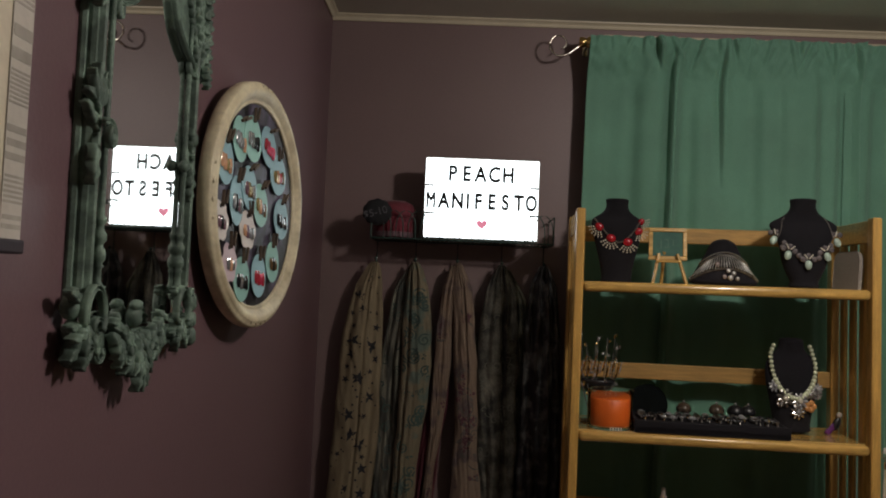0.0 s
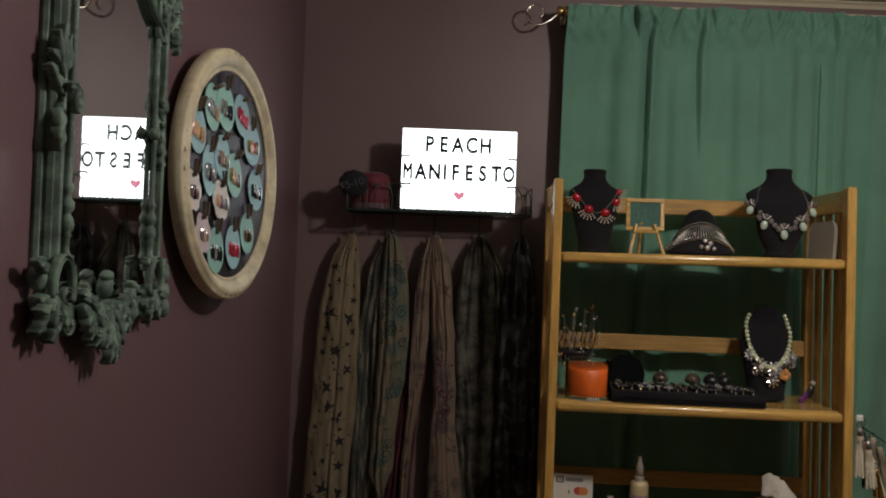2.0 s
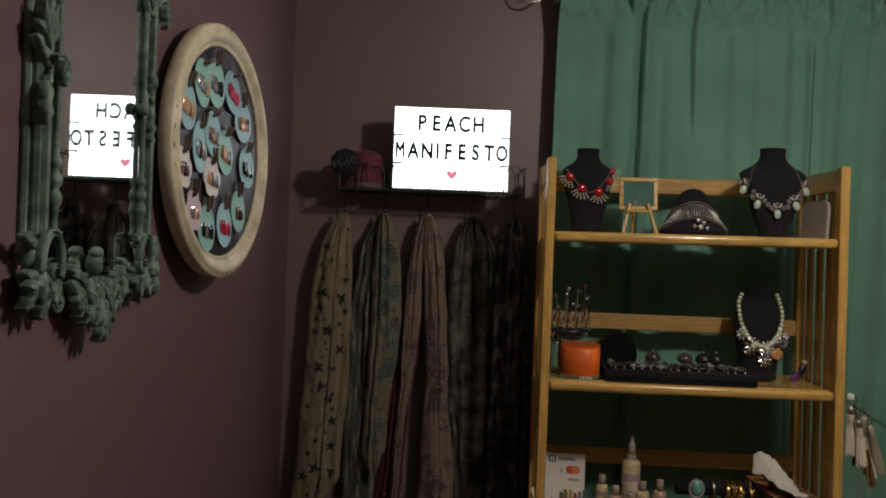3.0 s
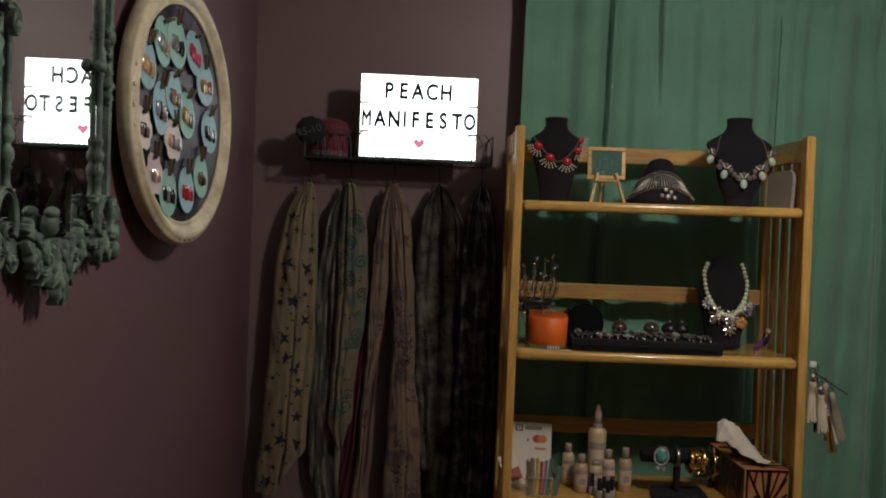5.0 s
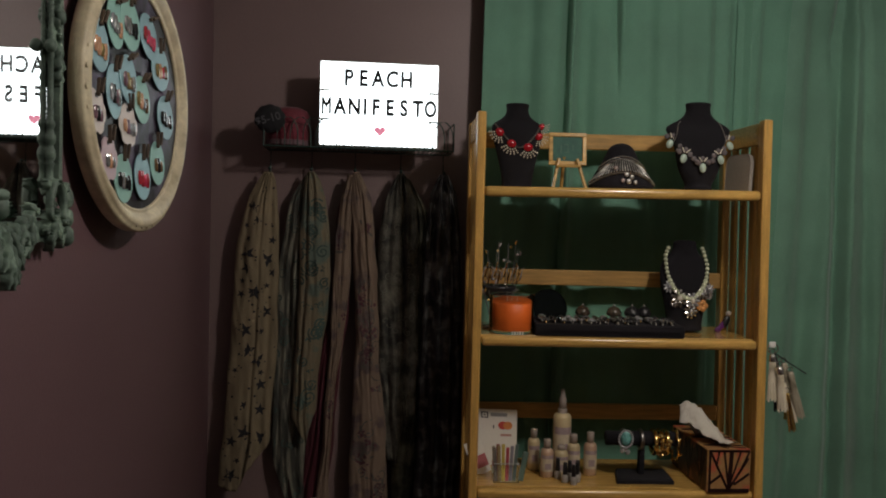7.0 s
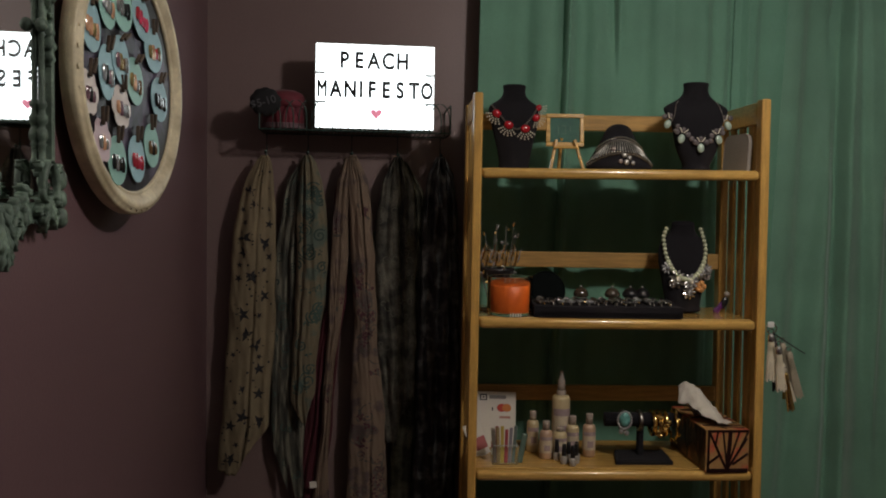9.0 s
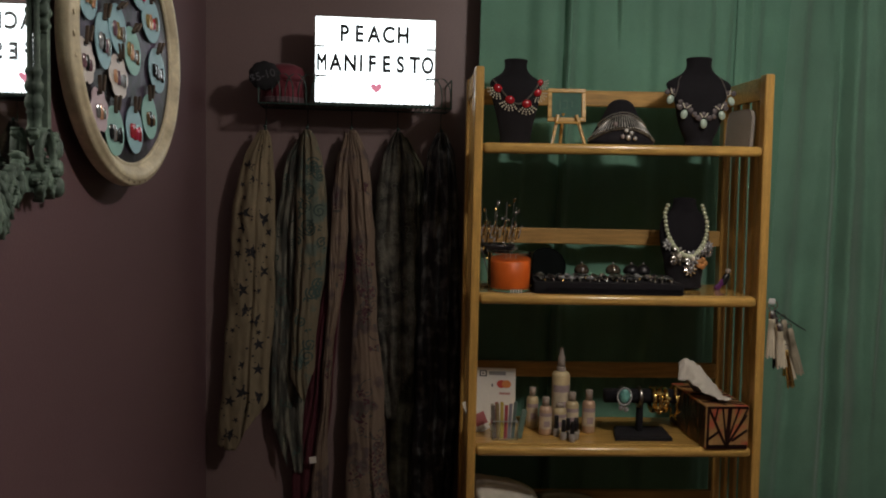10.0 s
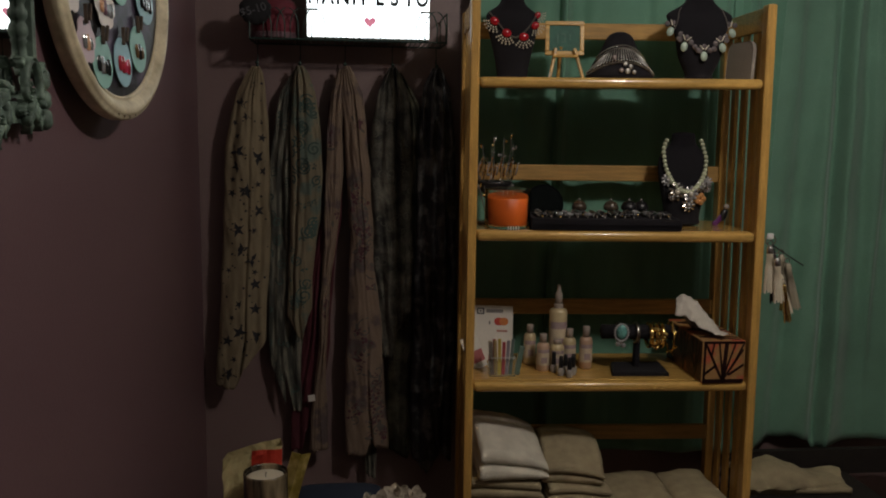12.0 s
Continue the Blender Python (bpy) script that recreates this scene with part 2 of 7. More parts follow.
# ---- curtains ----
def curtain_y(x, z, folds, pinches, seed):
    low = (2.12 - z) / 1.64
    y = 0.030 * noise.noise(Vector((x * 5.5, 0.5 * low, seed))) * (0.45 + 0.7 * low)
    y += 0.024 * noise.noise(Vector((x * 9.5, 0.7 * low, seed + 9))) * (0.5 + 0.7 * low) + 0.0040 * noise.noise(Vector((x * 30, 1.6 * low, seed + 3)))
    y += 0.0035 * noise.noise(Vector((x * 9 + z * 4, z * 10, seed + 2))) + 0.0015 * noise.noise(Vector((x * 22 - z * 9, z * 26, seed + 5)))
    # folds: a narrow step in the cloth, soft to both sides
    for xt, xb, w, a, za, zb in folds:
        d = x - (xt + (xb - xt) * low) - 0.004 * noise.noise(Vector((z * 5, xt * 9, seed)))
        k = min(1.0, max(0.0, (za - z) / 0.08)) * min(1.0, max(0.0, (z - zb) / 0.22))
        y -= a * k * math.tanh(d / w) * math.exp(-(d / (9 * w)) ** 2)
    # gathers: short slanted pinches under the rod
    if z > 1.98:
        for xp, slope, a, reach in pinches:
            f = (2.118 - z) / reach
            k = max(0.0, 1 - abs(f - 0.25) / 0.8)
            d = x - xp - slope * (2.118 - z)
            y -= 2.8 * a * k * math.tanh(d / 0.0025) * math.exp(-(d / 0.010) ** 2)
        k = min(1.0, max(0.0, (z - 1.99) / 0.07))
        y += k * (0.006 * noise.noise(Vector((x * 40 + z * 25, z * 30, seed + 8))) + 0.004 * noise.noise(Vector((x * 85 - z * 40, z * 55, seed + 1))))
        y -= 0.030 * min(1.0, max(0.0, (z - 2.02) / 0.08))
    return y


HEM = [(0.7, 0.47), (1.40, 0.455), (1.54, 0.428), (1.60, 0.468), (1.66, 0.476), (1.715, 0.456), (1.735, 0.430), (1.76, 0.450), (1.85, 0.458), (2.1, 0.466)]


def curtain_panel(x0, x1, y, folds, seed, material, label, slant=0.0):
    rp = random.Random(int(seed * 10))
    pinches = []
    x = x0 + 0.02
    while x < x1:
        tight = 0.5 + 0.9 * noise.noise(Vector((x * 7, 3.3, seed)))
        pinches.append((x, rp.uniform(-0.5, 0.6), rp.uniform(0.003, 0.012) * (1.2 - 0.5 * tight) * (1.0 if 0.86 < x < 1.14 else 0.42), rp.uniform(0.03, 0.11)))
        x += rp.uniform(0.012, 0.030) + 0.030 * max(0.0, tight)
    bm = bmesh.new()
    nx, nz = int((x1 - x0) / 0.0030), 110
    rows = []
    for j in range(nz + 1):
        f = j / nz
        row = []
        for i in range(nx + 1):
            x = x0 + (x1 - x0) * i / nx
            top = 2.124 + 0.004 * noise.noise(Vector((x * 26, 0, seed))) + 0.0025 * noise.noise(Vector((x * 90, 2, seed)))
            z = top + (lerp_at(HEM, x) - top) * f ** 1.5
            sway = -0.012 * f * (x < x0 + 0.25) * (1 - (x - x0) / 0.25)
            hem = 0.006 * noise.noise(Vector((x * 9, 5, seed))) * f ** 6
            edge = -0.020 * max(0.0, 1 - (x1 - x) / 0.035) ** 1.6
            x += slant * f * (x - x0) / (x1 - x0)
            row.append((x + sway, min(-0.012, y + edge + curtain_y(x, z, folds, pinches, seed)), z + hem))
        rows.append(row)
    grid_faces(bm, rows)
    ob = part("curtain", bm, material, smooth=True)
    s = ob.modifiers.new("cloth", "SOLIDIFY")
    s.thickness = 0.0016
    return tagged(ob, label, "curtain", "curtains on the rod")


curtain_panel(0.712, 1.440, -0.076, [(0.945, 0.922, 0.0024, 0.023, 2.12, 0.3), (1.076, 1.085, 0.0022, 0.019, 2.14, 1.72), (0.852, 0.842, 0.014, 0.009, 2.06, 0.4), (0.790, 0.780, 0.016, 0.006, 2.02, 0.4), (1.005, 1.010, 0.012, 0.007, 2.0, 0.4),
                                     (1.176, 1.168, 0.012, 0.009, 2.06, 0.4), (1.238, 1.235, 0.010, 0.005, 2.06, 0.5), (1.330, 1.322, 0.012, -0.010, 2.04, 0.4), (1.386, 1.378, 0.008, -0.007, 2.04, 0.4)], 0.7, M_CURTAIN, "teal cotton curtain panel gathered on a rod")
curtain_panel(1.405, 1.569, -0.066, [(1.480, 1.462, 0.010, -0.010, 2.06, 0.3)], 0.7, M_CURTAIN, "narrow teal curtain panel beside the bookcase", -0.054)
curtain_panel(1.400, 2.40, -0.046, [(1.633, 1.592, 0.018, -0.014, 2.06, 0.3), (1.743, 1.622, 0.016, 0.020, 2.0, 0.3), (1.751, 1.746, 0.0050, 0.034, 2.12, 0.3), (1.716, 1.711, 0.016, -0.016, 2.1, 0.3),
                                    (1.78, 1.874, 0.010, 0.014, 2.1, 0.3), (1.875, 1.87, 0.012, -0.012, 2.1, 0.3), (2.05, 2.04, 0.008, -0.014, 2.1, 0.3)], 0.7, M_CURTAIN_PALE, "paler teal curtain panel hanging past the bookcase")


def curtain_rod():
    t = thing("curtain_rod", "satin metal curtain rod with scroll finial", "curtain rod", at=pose(0.70, -0.073, 2.112))
    part("rod", tube(bmesh.new(), [(0.0, 0, 0), (1.75, 0, 0)], 0.0075, 12), M_SATIN, t)
    bm = bmesh.new()
    pts = [(0.0, 0, 0.0), (-0.012, 0, -0.010), (-0.026, 0, -0.022), (-0.044, 0, -0.035), (-0.062, 0, -0.039)]
    for i in range(26):
        a = -math.pi / 2 - 0.15 - i * 0.235
        r = 0.0325 - 0.00078 * i
        pts.append((-0.066 + r * math.cos(a), 0, -0.007 + r * math.sin(a)))
    tube(bm, pts, 0.0030, 8, lambda f: 1 - 0.35 * f)
    part("scroll_finial", bm, M_SATIN, t, smooth=True)
    bm = lathe(bmesh.new(), [(0.007, -0.020), (0.014, -0.018), (0.014, -0.005), (0.010, -0.001), (0.0155, 0.004), (0.0155, 0.017), (0.007, 0.019)], seg=16)
    bmesh.ops.transform(bm, matrix=pose(0.006, 0, 0, 0, 90, 0), verts=bm.verts)
    part("collar", bm, M_BRASS, t, "shiny brass collar", True)
    bm = box(bmesh.new(), (0.012, 0.068, 0.004), (0.016, 0.006, 0.05), 0.002)
    box(bm, (0.012, 0.034, -0.002), (0.006, 0.066, 0.006), 0.001)
    part("bracket", bm, M_SATIN, t)


curtain_rod()


# ---- left wall: mirror, oval board, poster ----
def lightbox():
    W, H, D = 0.302, 0.214, 0.044
    t = thing("light_box_sign", "lit white letter light box with black letters and a pink heart", "light box", at=pose(0.436, -0.120, 1.5585))
    part("case", box(bmesh.new(), (0, 0.001, H / 2), (W, D - 0.006, H), 0.004), M_WHITE, t)
    m = mat("glowing_diffuser", (0.8, 0.8, 0.8), 0.4, var=0.02, emit=(0.88, 0.97, 1.0), power=3.6, bump=0)
    lit = part("diffuser", box(bmesh.new(), (0, -D / 2 + 0.0025, H / 2), (W - 0.006, 0.004, H - 0.006), 0.001), m, t)
    rail = mat("clear_letter_rail", (0.5, 0.5, 0.5), 0.2, var=0.05, bump=0)
    # Only grey rail ends are drawn; the sign's glow swallows the middle.
    for z in (0.139, 0.0665):
        for x0 in (-0.128, 0.128):
            part("letter_rail", box(bmesh.new(), (x0 * 1.08, -D / 2 - 0.0008, z), (0.026, 0.0020, 0.0055), 0.0004), rail, t)
    ink = mat("black_letter_ink", (0.01, 0.01, 0.012), 0.4, var=0.1, bump=0)

    def glyph(ch, x, z, size, bold=0.0018, wide=0.80):
        cu = bpy.data.curves.new("letter", "FONT")
        cu.body, cu.size, cu.align_x, cu.extrude = ch, size, "CENTER", 0.0004
        cu.bevel_depth, cu.bevel_resolution = bold, 0
        tmp = bpy.data.objects.new("letter", cu)
        scene.collection.objects.link(tmp)
        me = bpy.data.meshes.new_from_object(tmp.evaluated_get(bpy.context.evaluated_depsgraph_get()))
        bpy.data.objects.remove(tmp)
        me.materials.append(ink)
        ob = new("letter", me)
        ob.parent = lit
        ob.matrix_basis = pose(x, -D / 2 - 0.0025, z, 90, 0, 0) @ Matrix.Diagonal((wide, 1, 1, 1))

    for ch, x in zip("PEACH", (-0.078, -0.041, -0.0045, 0.032, 0.068)):
        glyph(ch, x, 0.153, 0.056, 0.0020)
    for ch, x in zip("MANIFESTO", (-0.1325, -0.0985, -0.0625, -0.0355, -0.0085, 0.0270, 0.0625, 0.0980, 0.1305)):
        glyph(ch, x, 0.081, 0.056, 0.0023, {"M": 0.60, "O": 0.68}.get(ch, 0.76))
    bm = bmesh.new()
    pts = []
    for i in range(32):
        a = 2 * math.pi * i / 32
        pts.append((16 * math.sin(a) ** 3, 13 * math.cos(a) - 5 * math.cos(2 * a) - 2 * math.cos(3 * a) - math.cos(4 * a)))
    lo = [bm.verts.new((p[0] * 0.0009, 0, p[1] * 0.0009)) for p in pts]
    f = bm.faces.new(lo)
    r = bmesh.ops.extrude_face_region(bm, geom=[f])
    bmesh.ops.translate(bm, vec=(0, -0.0008, 0), verts=[v for v in r["geom"] if isinstance(v, bmesh.types.BMVert)])
    bmesh.ops.recalc_face_normals(bm, faces=bm.faces)
    # The heart is given a faint glow, as if lit through from behind.
    ob = part("heart", bm, mat("backlit_heart_ink", (0.75, 0.22, 0.34), 0.4, var=0.05, bump=0, emit=(1.0, 0.35, 0.5), power=0.5), lit, "pink heart")
    ob.location = (0.003, -D / 2 - 0.002, 0.040)


lightbox()


def wire_shelf():
    x0, x1, y0, z = 0.150, 0.628, -0.146, 1.553
    t = thing("wire_shelf", "dark green wire wall shelf with scalloped front and hooks", "wall shelf")
    bm = bmesh.new()
    for y in (y0, -0.012):
        tube(bm, [(x0, y, z), (x1, y, z)], 0.0024, 6)
    for x in (x0, x1):
        tube(bm, [(x, y0, z), (x, -0.004, z)], 0.0024, 6)
        tube(bm, [(x, -0.008, z), (x, -0.008, z + 0.066), (x, -0.012, z + 0.070), (x, y0 + 0.004, z + 0.070), (x, y0, z + 0.066), (x, y0, z)], 0.0020, 6)
    part("shelf_frame", bm, M_WIRE, t)
    n = 40
    for i in range(1, n):
        x = x0 + (x1 - x0) * i / n
        part("grid_wire", tube(bmesh.new(), [(x, y0 - 0.001, z + 0.002), (x, -0.012, z + 0.002)], 0.0013, 5), M_WIRE, t)
    def arch(c):
        pts = [(c - 0.0255, y0, z)] + [(c - 0.0255 * math.cos(a), y0, z + 0.030 + 0.044 * math.sin(a)) for a in [math.pi * k / 12 for k in range(13)]] + [(c + 0.0255, y0, z)]
        part("scallop_wire", tube(bmesh.new(), pts, 0.0016, 6), M_WIRE, t)

    for k in range(5):
        arch(0.305 - 0.0322 * k)
    for c in (0.5785, 0.6005):
        arch(c)
    # Scallop wires before the sign are cut to stubs; its glow hides the rest.
    for k in range(8):
        for x in (0.3504 + 0.0318 * k - 0.0132, 0.3504 + 0.0318 * k):
            part("scallop_stub", tube(bmesh.new(), [(x, y0, z - 0.001), (x, y0 - 0.002, z + 0.014)], 0.0018, 6), M_WIRE, t)
    for x in HOOKS:
        pts = [(x, -0.034, 1.554), (x, -0.034, 1.510), (x, -0.036, 1.492), (x, -0.044, 1.481), (x, -0.055, 1.486), (x, -0.060, 1.500)]
        bm = tube(bmesh.new(), pts, 0.0023, 6)
        ball(bm, (x, -0.060, 1.502), 0.0048, 8, 6)
        part("hook", bm, M_WIRE, t)
    return t


HOOKS = [0.146 + 0.012, 0.265, 0.379, 0.500, 0.614]
wire_shelf()

# red domed tin and the round price tag on the wire shelf
red_cloth = mat("deep_red_cloth", (0.135, 0.006, 0.018), 0.75, var=0.2, scale=14, fine=200, bump=0.3, sheen=0.2)
t = thing("trinket_tin", "deep red round domed tin standing on the wire shelf", "tin", at=pose(0.205, -0.077, 1.5565))
prof = [(0.050, 0), (0.054, 0.004), (0.055, 0.055)]
part("tin_body", lathe(bmesh.new(), prof, seg=32), red_cloth, t, smooth=True)
part("tin_lid", lathe(bmesh.new(), [(0.0555, 0.055), (0.057, 0.062), (0.0555, 0.078), (0.048, 0.092), (0.03, 0.100), (0.004, 0.1025)], seg=32), red_cloth, t, smooth=True)
part("lace_band", lathe(bmesh.new(), [(0.0553, 0.002), (0.0566, 0.004), (0.0566, 0.014), (0.0553, 0.016)], seg=32, cap=False), mat("pale_lace", (0.13, 0.075, 0.085), 0.8, var=0.3, fine=300), t, "pale lace band")

t = thing("price_tag", "black scalloped round tag with white hand lettering", "price tag", at=pose(0.164, -0.140, 1.6205, 0, 0, 0))
bm = bmesh.new()
n = 60
ro = [0.037 + 0.0025 * abs(math.sin(math.pi * 10 * i / n)) for i in range(n)]
rows = [[(r_ * k * math.cos(2 * math.pi * i / n), y, r_ * k * 0.92 * math.sin(2 * math.pi * i / n)) for i, r_ in enumerate(ro)] for y, k in ((0.010, 0.3), (0.006, 0.9), (0.0, 1.0), (-0.007, 0.95), (-0.012, 0.6), (-0.0135, 0.2))]
vs = grid_faces(bm, rows, True)
bm.faces.new(list(reversed(vs[0]))), bm.faces.new(vs[-1])
bmesh.ops.recalc_face_normals(bm, faces=bm.faces)
disc = part("disc", bm, mat("black_felt", (0.01, 0.01, 0.012), 0.85, var=0.2), t, smooth=True)
chalk = mat("white_chalk_ink", (0.085, 0.085, 0.095), 0.8, var=0.15, bump=0)
cu = bpy.data.curves.new("lettering", "FONT")
cu.body, cu.size, cu.align_x, cu.extrude, cu.offset = "$5-10", 0.027, "CENTER", 0.0006, 0.0003
tmp = bpy.data.objects.new("lettering", cu)
scene.collection.objects.link(tmp)
me = bpy.data.meshes.new_from_object(tmp.evaluated_get(bpy.context.evaluated_depsgraph_get()))
bpy.data.objects.remove(tmp)
me.materials.append(chalk)
ob = new("lettering", me)
ob.parent = disc
ob.matrix_basis = pose(-0.001, -0.0148, -0.010, 90, 0, 0) @ pose(0, 0, 0, 0, 0, 17)


# ---- scarves ----
def scarf(edges, hem, y0, creases, seed, material, label, prints=(), bulge=0.022, rough=0.006, thick=0.0013):
    """A cloth hung from a hook. edges: rows (z, left x, right x); hem: rows (u, z) of the lower edge; creases: rows (u, depth, width)."""
    zs = sorted(edges)
    left = [(z, a) for z, a, b in zs]
    right = [(z, b) for z, a, b in zs]
    ztop = zs[-1][0]

    def side(rows, z, s):
        return lerp_at(rows, z) + 0.0045 * noise.noise(Vector((z * 11, s, seed))) * min(1, (ztop - z) / 0.1)

    def deep(u, z):
        d = ztop - z
        k = min(1.0, d / 0.16)
        y = y0 - bulge * max(0.0, math.sin(math.pi * min(1, max(0, u)))) ** 0.6 * (0.35 + 0.65 * k)
        for n, (uc, a, w) in enumerate(creases):
            c = uc + 0.055 * noise.noise(Vector((z * 4.2, n * 3.7, seed))) * k
            q = (u - c) / w
            fade = 0.60 + 0.9 * noise.noise(Vector((z * 3.0, n * 5.1, seed + 3)))
            y += a * max(0.15, min(1.0, fade)) * (math.exp(-q * q) - 0.35 * math.exp(-((q - 2.2) / 1.3) ** 2))
        y += 0.0036 * math.cos(2 * math.pi * (2.6 * u + 1.2 * noise.noise(Vector((u * 3, z * 6, seed))) + 0.1 * seed)) * math.exp(-d / 0.09)
        y += rough * noise.noise(Vector((u * 4.5, z * 8, seed))) * (0.3 + 0.7 * k)
        y += rough * 0.55 * noise.noise(Vector((u * 9 + z * 9, z * 20, seed + 6)))
        return y

    bm = bmesh.new()
    nu, nz = 72, 120
    rows = []
    for j in range(nz + 1):
        row = []
        for i in range(nu + 1):
            u = i / nu
            zb = lerp_at(hem, u) + 0.006 * noise.noise(Vector((u * 14, 1.0, seed)))
            z = ztop + (zb - ztop) * j / nz
            a, b = side(left, z, 0.0), side(right, z, 7.0)
            row.append((a + (b - a) * u, deep(u, z), z))
        rows.append(row)
    grid_faces(bm, rows)
    t = thing("scarf", label, "scarf", "scarves on the hooks")
    ob = part("cloth", bm, material, t, smooth=True)
    s = ob.modifiers.new("thick", "SOLIDIFY")
    s.thickness, s.offset = thick, 0.0

    def at(x, z):
        a, b = side(left, z, 0.0), side(right, z, 7.0)
        u = (x - a) / max(1e-4, b - a)
        if not 0.02 < u < 0.98 or z < lerp_at(hem, u) + 0.009 or z > ztop - 0.02:
            return None
        return Vector((x, deep(u, z) - 0.0014, z))

    for pname, pm, polys in prints:
        bm = bmesh.new()
        for fan in polys:
            ring_ = [at(x, z) for x, z in fan]
            c = at(sum(p[0] for p in fan) / len(fan), sum(p[1] for p in fan) / len(fan))
            if c is None or any(p is None for p in ring_):
                continue
            cv = bm.verts.new(c)
            rv = [bm.verts.new(p) for p in ring_]
            for i in range(len(rv)):
                bm.faces.new((cv, rv[i], rv[(i + 1) % len(rv)]))
            if pname == "printed_star":
                part("printed_star", bm, pm, ob)
                bm = bmesh.new()
        if len(bm.faces):
            tagged(part(pname, bm, pm, ob), kind="stuff")
        else:
            bm.free()
    return t


def star(x, z, r, spin):
    return [(x + (r if i % 2 == 0 else r * 0.40) * math.sin(spin + math.pi * i / 5), z + (r if i % 2 == 0 else r * 0.40) * math.cos(spin + math.pi * i / 5)) for i in range(10)]


def dot(x, z, r, n=7, squash=1.0, spin=0.0):
    out = []
    for i in range(n):
        a, b = r * math.cos(2 * math.pi * i / n), r * squash * math.sin(2 * math.pi * i / n)
        out.append((x + a * math.cos(spin) - b * math.sin(spin), z + a * math.sin(spin) + b * math.cos(spin)))
    return out


def curl(x, z, r, turns, spin, w=0.0016):
    """A spiral line as short quads."""
    out = []
    n = int(14 * turns)
    pt = lambda f: (x + r * (1 - 0.85 * f) * math.cos(spin + 2 * math.pi * turns * f), z + r * (1 - 0.85 * f) * math.sin(spin + 2 * math.pi * turns * f))
    for i in range(n):
        (a, b), (c, d) = pt(i / n), pt((i + 1) / n)
        l = math.hypot(c - a, d - b) + 1e-6
        nx, nz = -(d - b) / l * w, (c - a) / l * w
        out.append([(a - nx, b - nz), (c - nx, d - nz), (c + nx, d + nz), (a + nx, b + nz)])
    return out


def spray(rr, x, z, r):
    """A loose flower: ragged petals round a centre with a few leaves."""
    out = []
    for i in range(rr.randint(5, 8)):
        a = rr.random() * 6.28
        out.append(dot(x + r * rr.uniform(0.3, 0.9) * math.cos(a), z + r * rr.uniform(0.3, 0.9) * math.sin(a), r * rr.uniform(0.2, 0.42), 7, rr.uniform(0.4, 0.9), a))
    return out


rng = random.Random(5)
M_BEIGE = mat("beige_gauze", (0.215, 0.172, 0.105), 0.85, var=0.16, scale=14, fine=420, bump=0.3, grain=(3, 1, 1))
M_SEA = mat("cream_gauze_with_sea_green", (0.225, 0.188, 0.120), 0.85, var=0.16, scale=17, fine=400, bump=0.3, second=(0.080, 0.105, 0.084), blotch=(0.50, 0.60))
M_GREY = mat("grey_green_gauze", (0.085, 0.085, 0.068), 0.85, var=0.3, scale=12, fine=300, bump=0.3, second=(0.155, 0.15, 0.115), grain=(7, 2, 0.8))
M_ROSEC = mat("dusty_rose_gauze", (0.235, 0.168, 0.120), 0.85, var=0.12, scale=17, fine=420, bump=0.3, second=(0.085, 0.062, 0.060), blotch=(0.53, 0.63))
M_LACE = mat("charcoal_lace", (0.055, 0.055, 0.046), 0.8, var=0.35, scale=24, fine=150, bump=0.6, second=(0.125, 0.118, 0.092), blotch=(0.38, 0.72))
M_OLIVE = mat("dark_olive_gauze", (0.050, 0.052, 0.034), 0.8, var=0.3, scale=16, fine=300, bump=0.4, second=(0.105, 0.102, 0.070))
M_DARK = mat("black_satin_scarf", (0.042, 0.042, 0.044), 0.30, var=0.3, scale=30, fine=90, bump=0.7, second=(0.085, 0.085, 0.080), blotch=(0.5, 0.62))
M_MAROON = mat("dark_maroon_cloth", (0.075, 0.010, 0.018), 0.75, var=0.18, fine=300, bump=0.25)
INK = mat("dark_star_print", (0.014, 0.014, 0.017), 0.85, var=0.2, bump=0)
TEALINK = mat("teal_swirl_print", (0.046, 0.082, 0.070), 0.85, var=0.25, bump=0)
ROSEINK = mat("plum_flower_print", (0.095, 0.032, 0.044), 0.85, var=0.3, bump=0)
GREYINK = mat("grey_leaf_print", (0.115, 0.105, 0.088), 0.85, var=0.25, bump=0)
LACEINK = mat("pale_lace_swirl", (0.125, 0.125, 0.10), 0.85, var=0.25, bump=0)

stars, specks = [], []
places = []
while len(places) < 38:
    z = 1.455 - 0.78 * rng.random()
    x = lerp_at([(0.66, 0.050), (1.0, 0.066), (1.3, 0.082), (1.46, 0.125)], z) + lerp_at([(0.66, 0.10), (1.0, 0.11), (1.3, 0.092), (1.46, 0.035)], z) * rng.random()
    if all(math.hypot(x - p, z - q) > 0.032 for p, q in places):
        places.append((x, z))
        stars.append(star(x, z, rng.choice((0.009, 0.012, 0.017, 0.021)), rng.random() * 2))
for i in range(110):
    specks.append(dot(0.045 + 0.15 * rng.random(), 1.46 - 0.78 * rng.random(), rng.choice((0.0018, 0.0026, 0.0034)), 6))
scarf([(1.492, 0.146, 0.164), (1.475, 0.132, 0.172), (1.43, 0.108, 0.178), (1.36, 0.088, 0.184), (1.296, 0.076, 0.187), (1.006, 0.060, 0.184), (0.78, 0.047, 0.166), (0.65, 0.038, 0.150)],
      [(0, 0.662), (0.45, 0.655), (0.60, 0.70), (1, 0.785)], -0.056, [(0.16, 0.007, 0.09), (0.55, 0.014, 0.030), (0.80, 0.008, 0.07)], 0.4, M_BEIGE,
      "beige gauze scarf printed with dark stars", [("printed_star", INK, stars), ("dot_print", INK, specks)])
marks = []
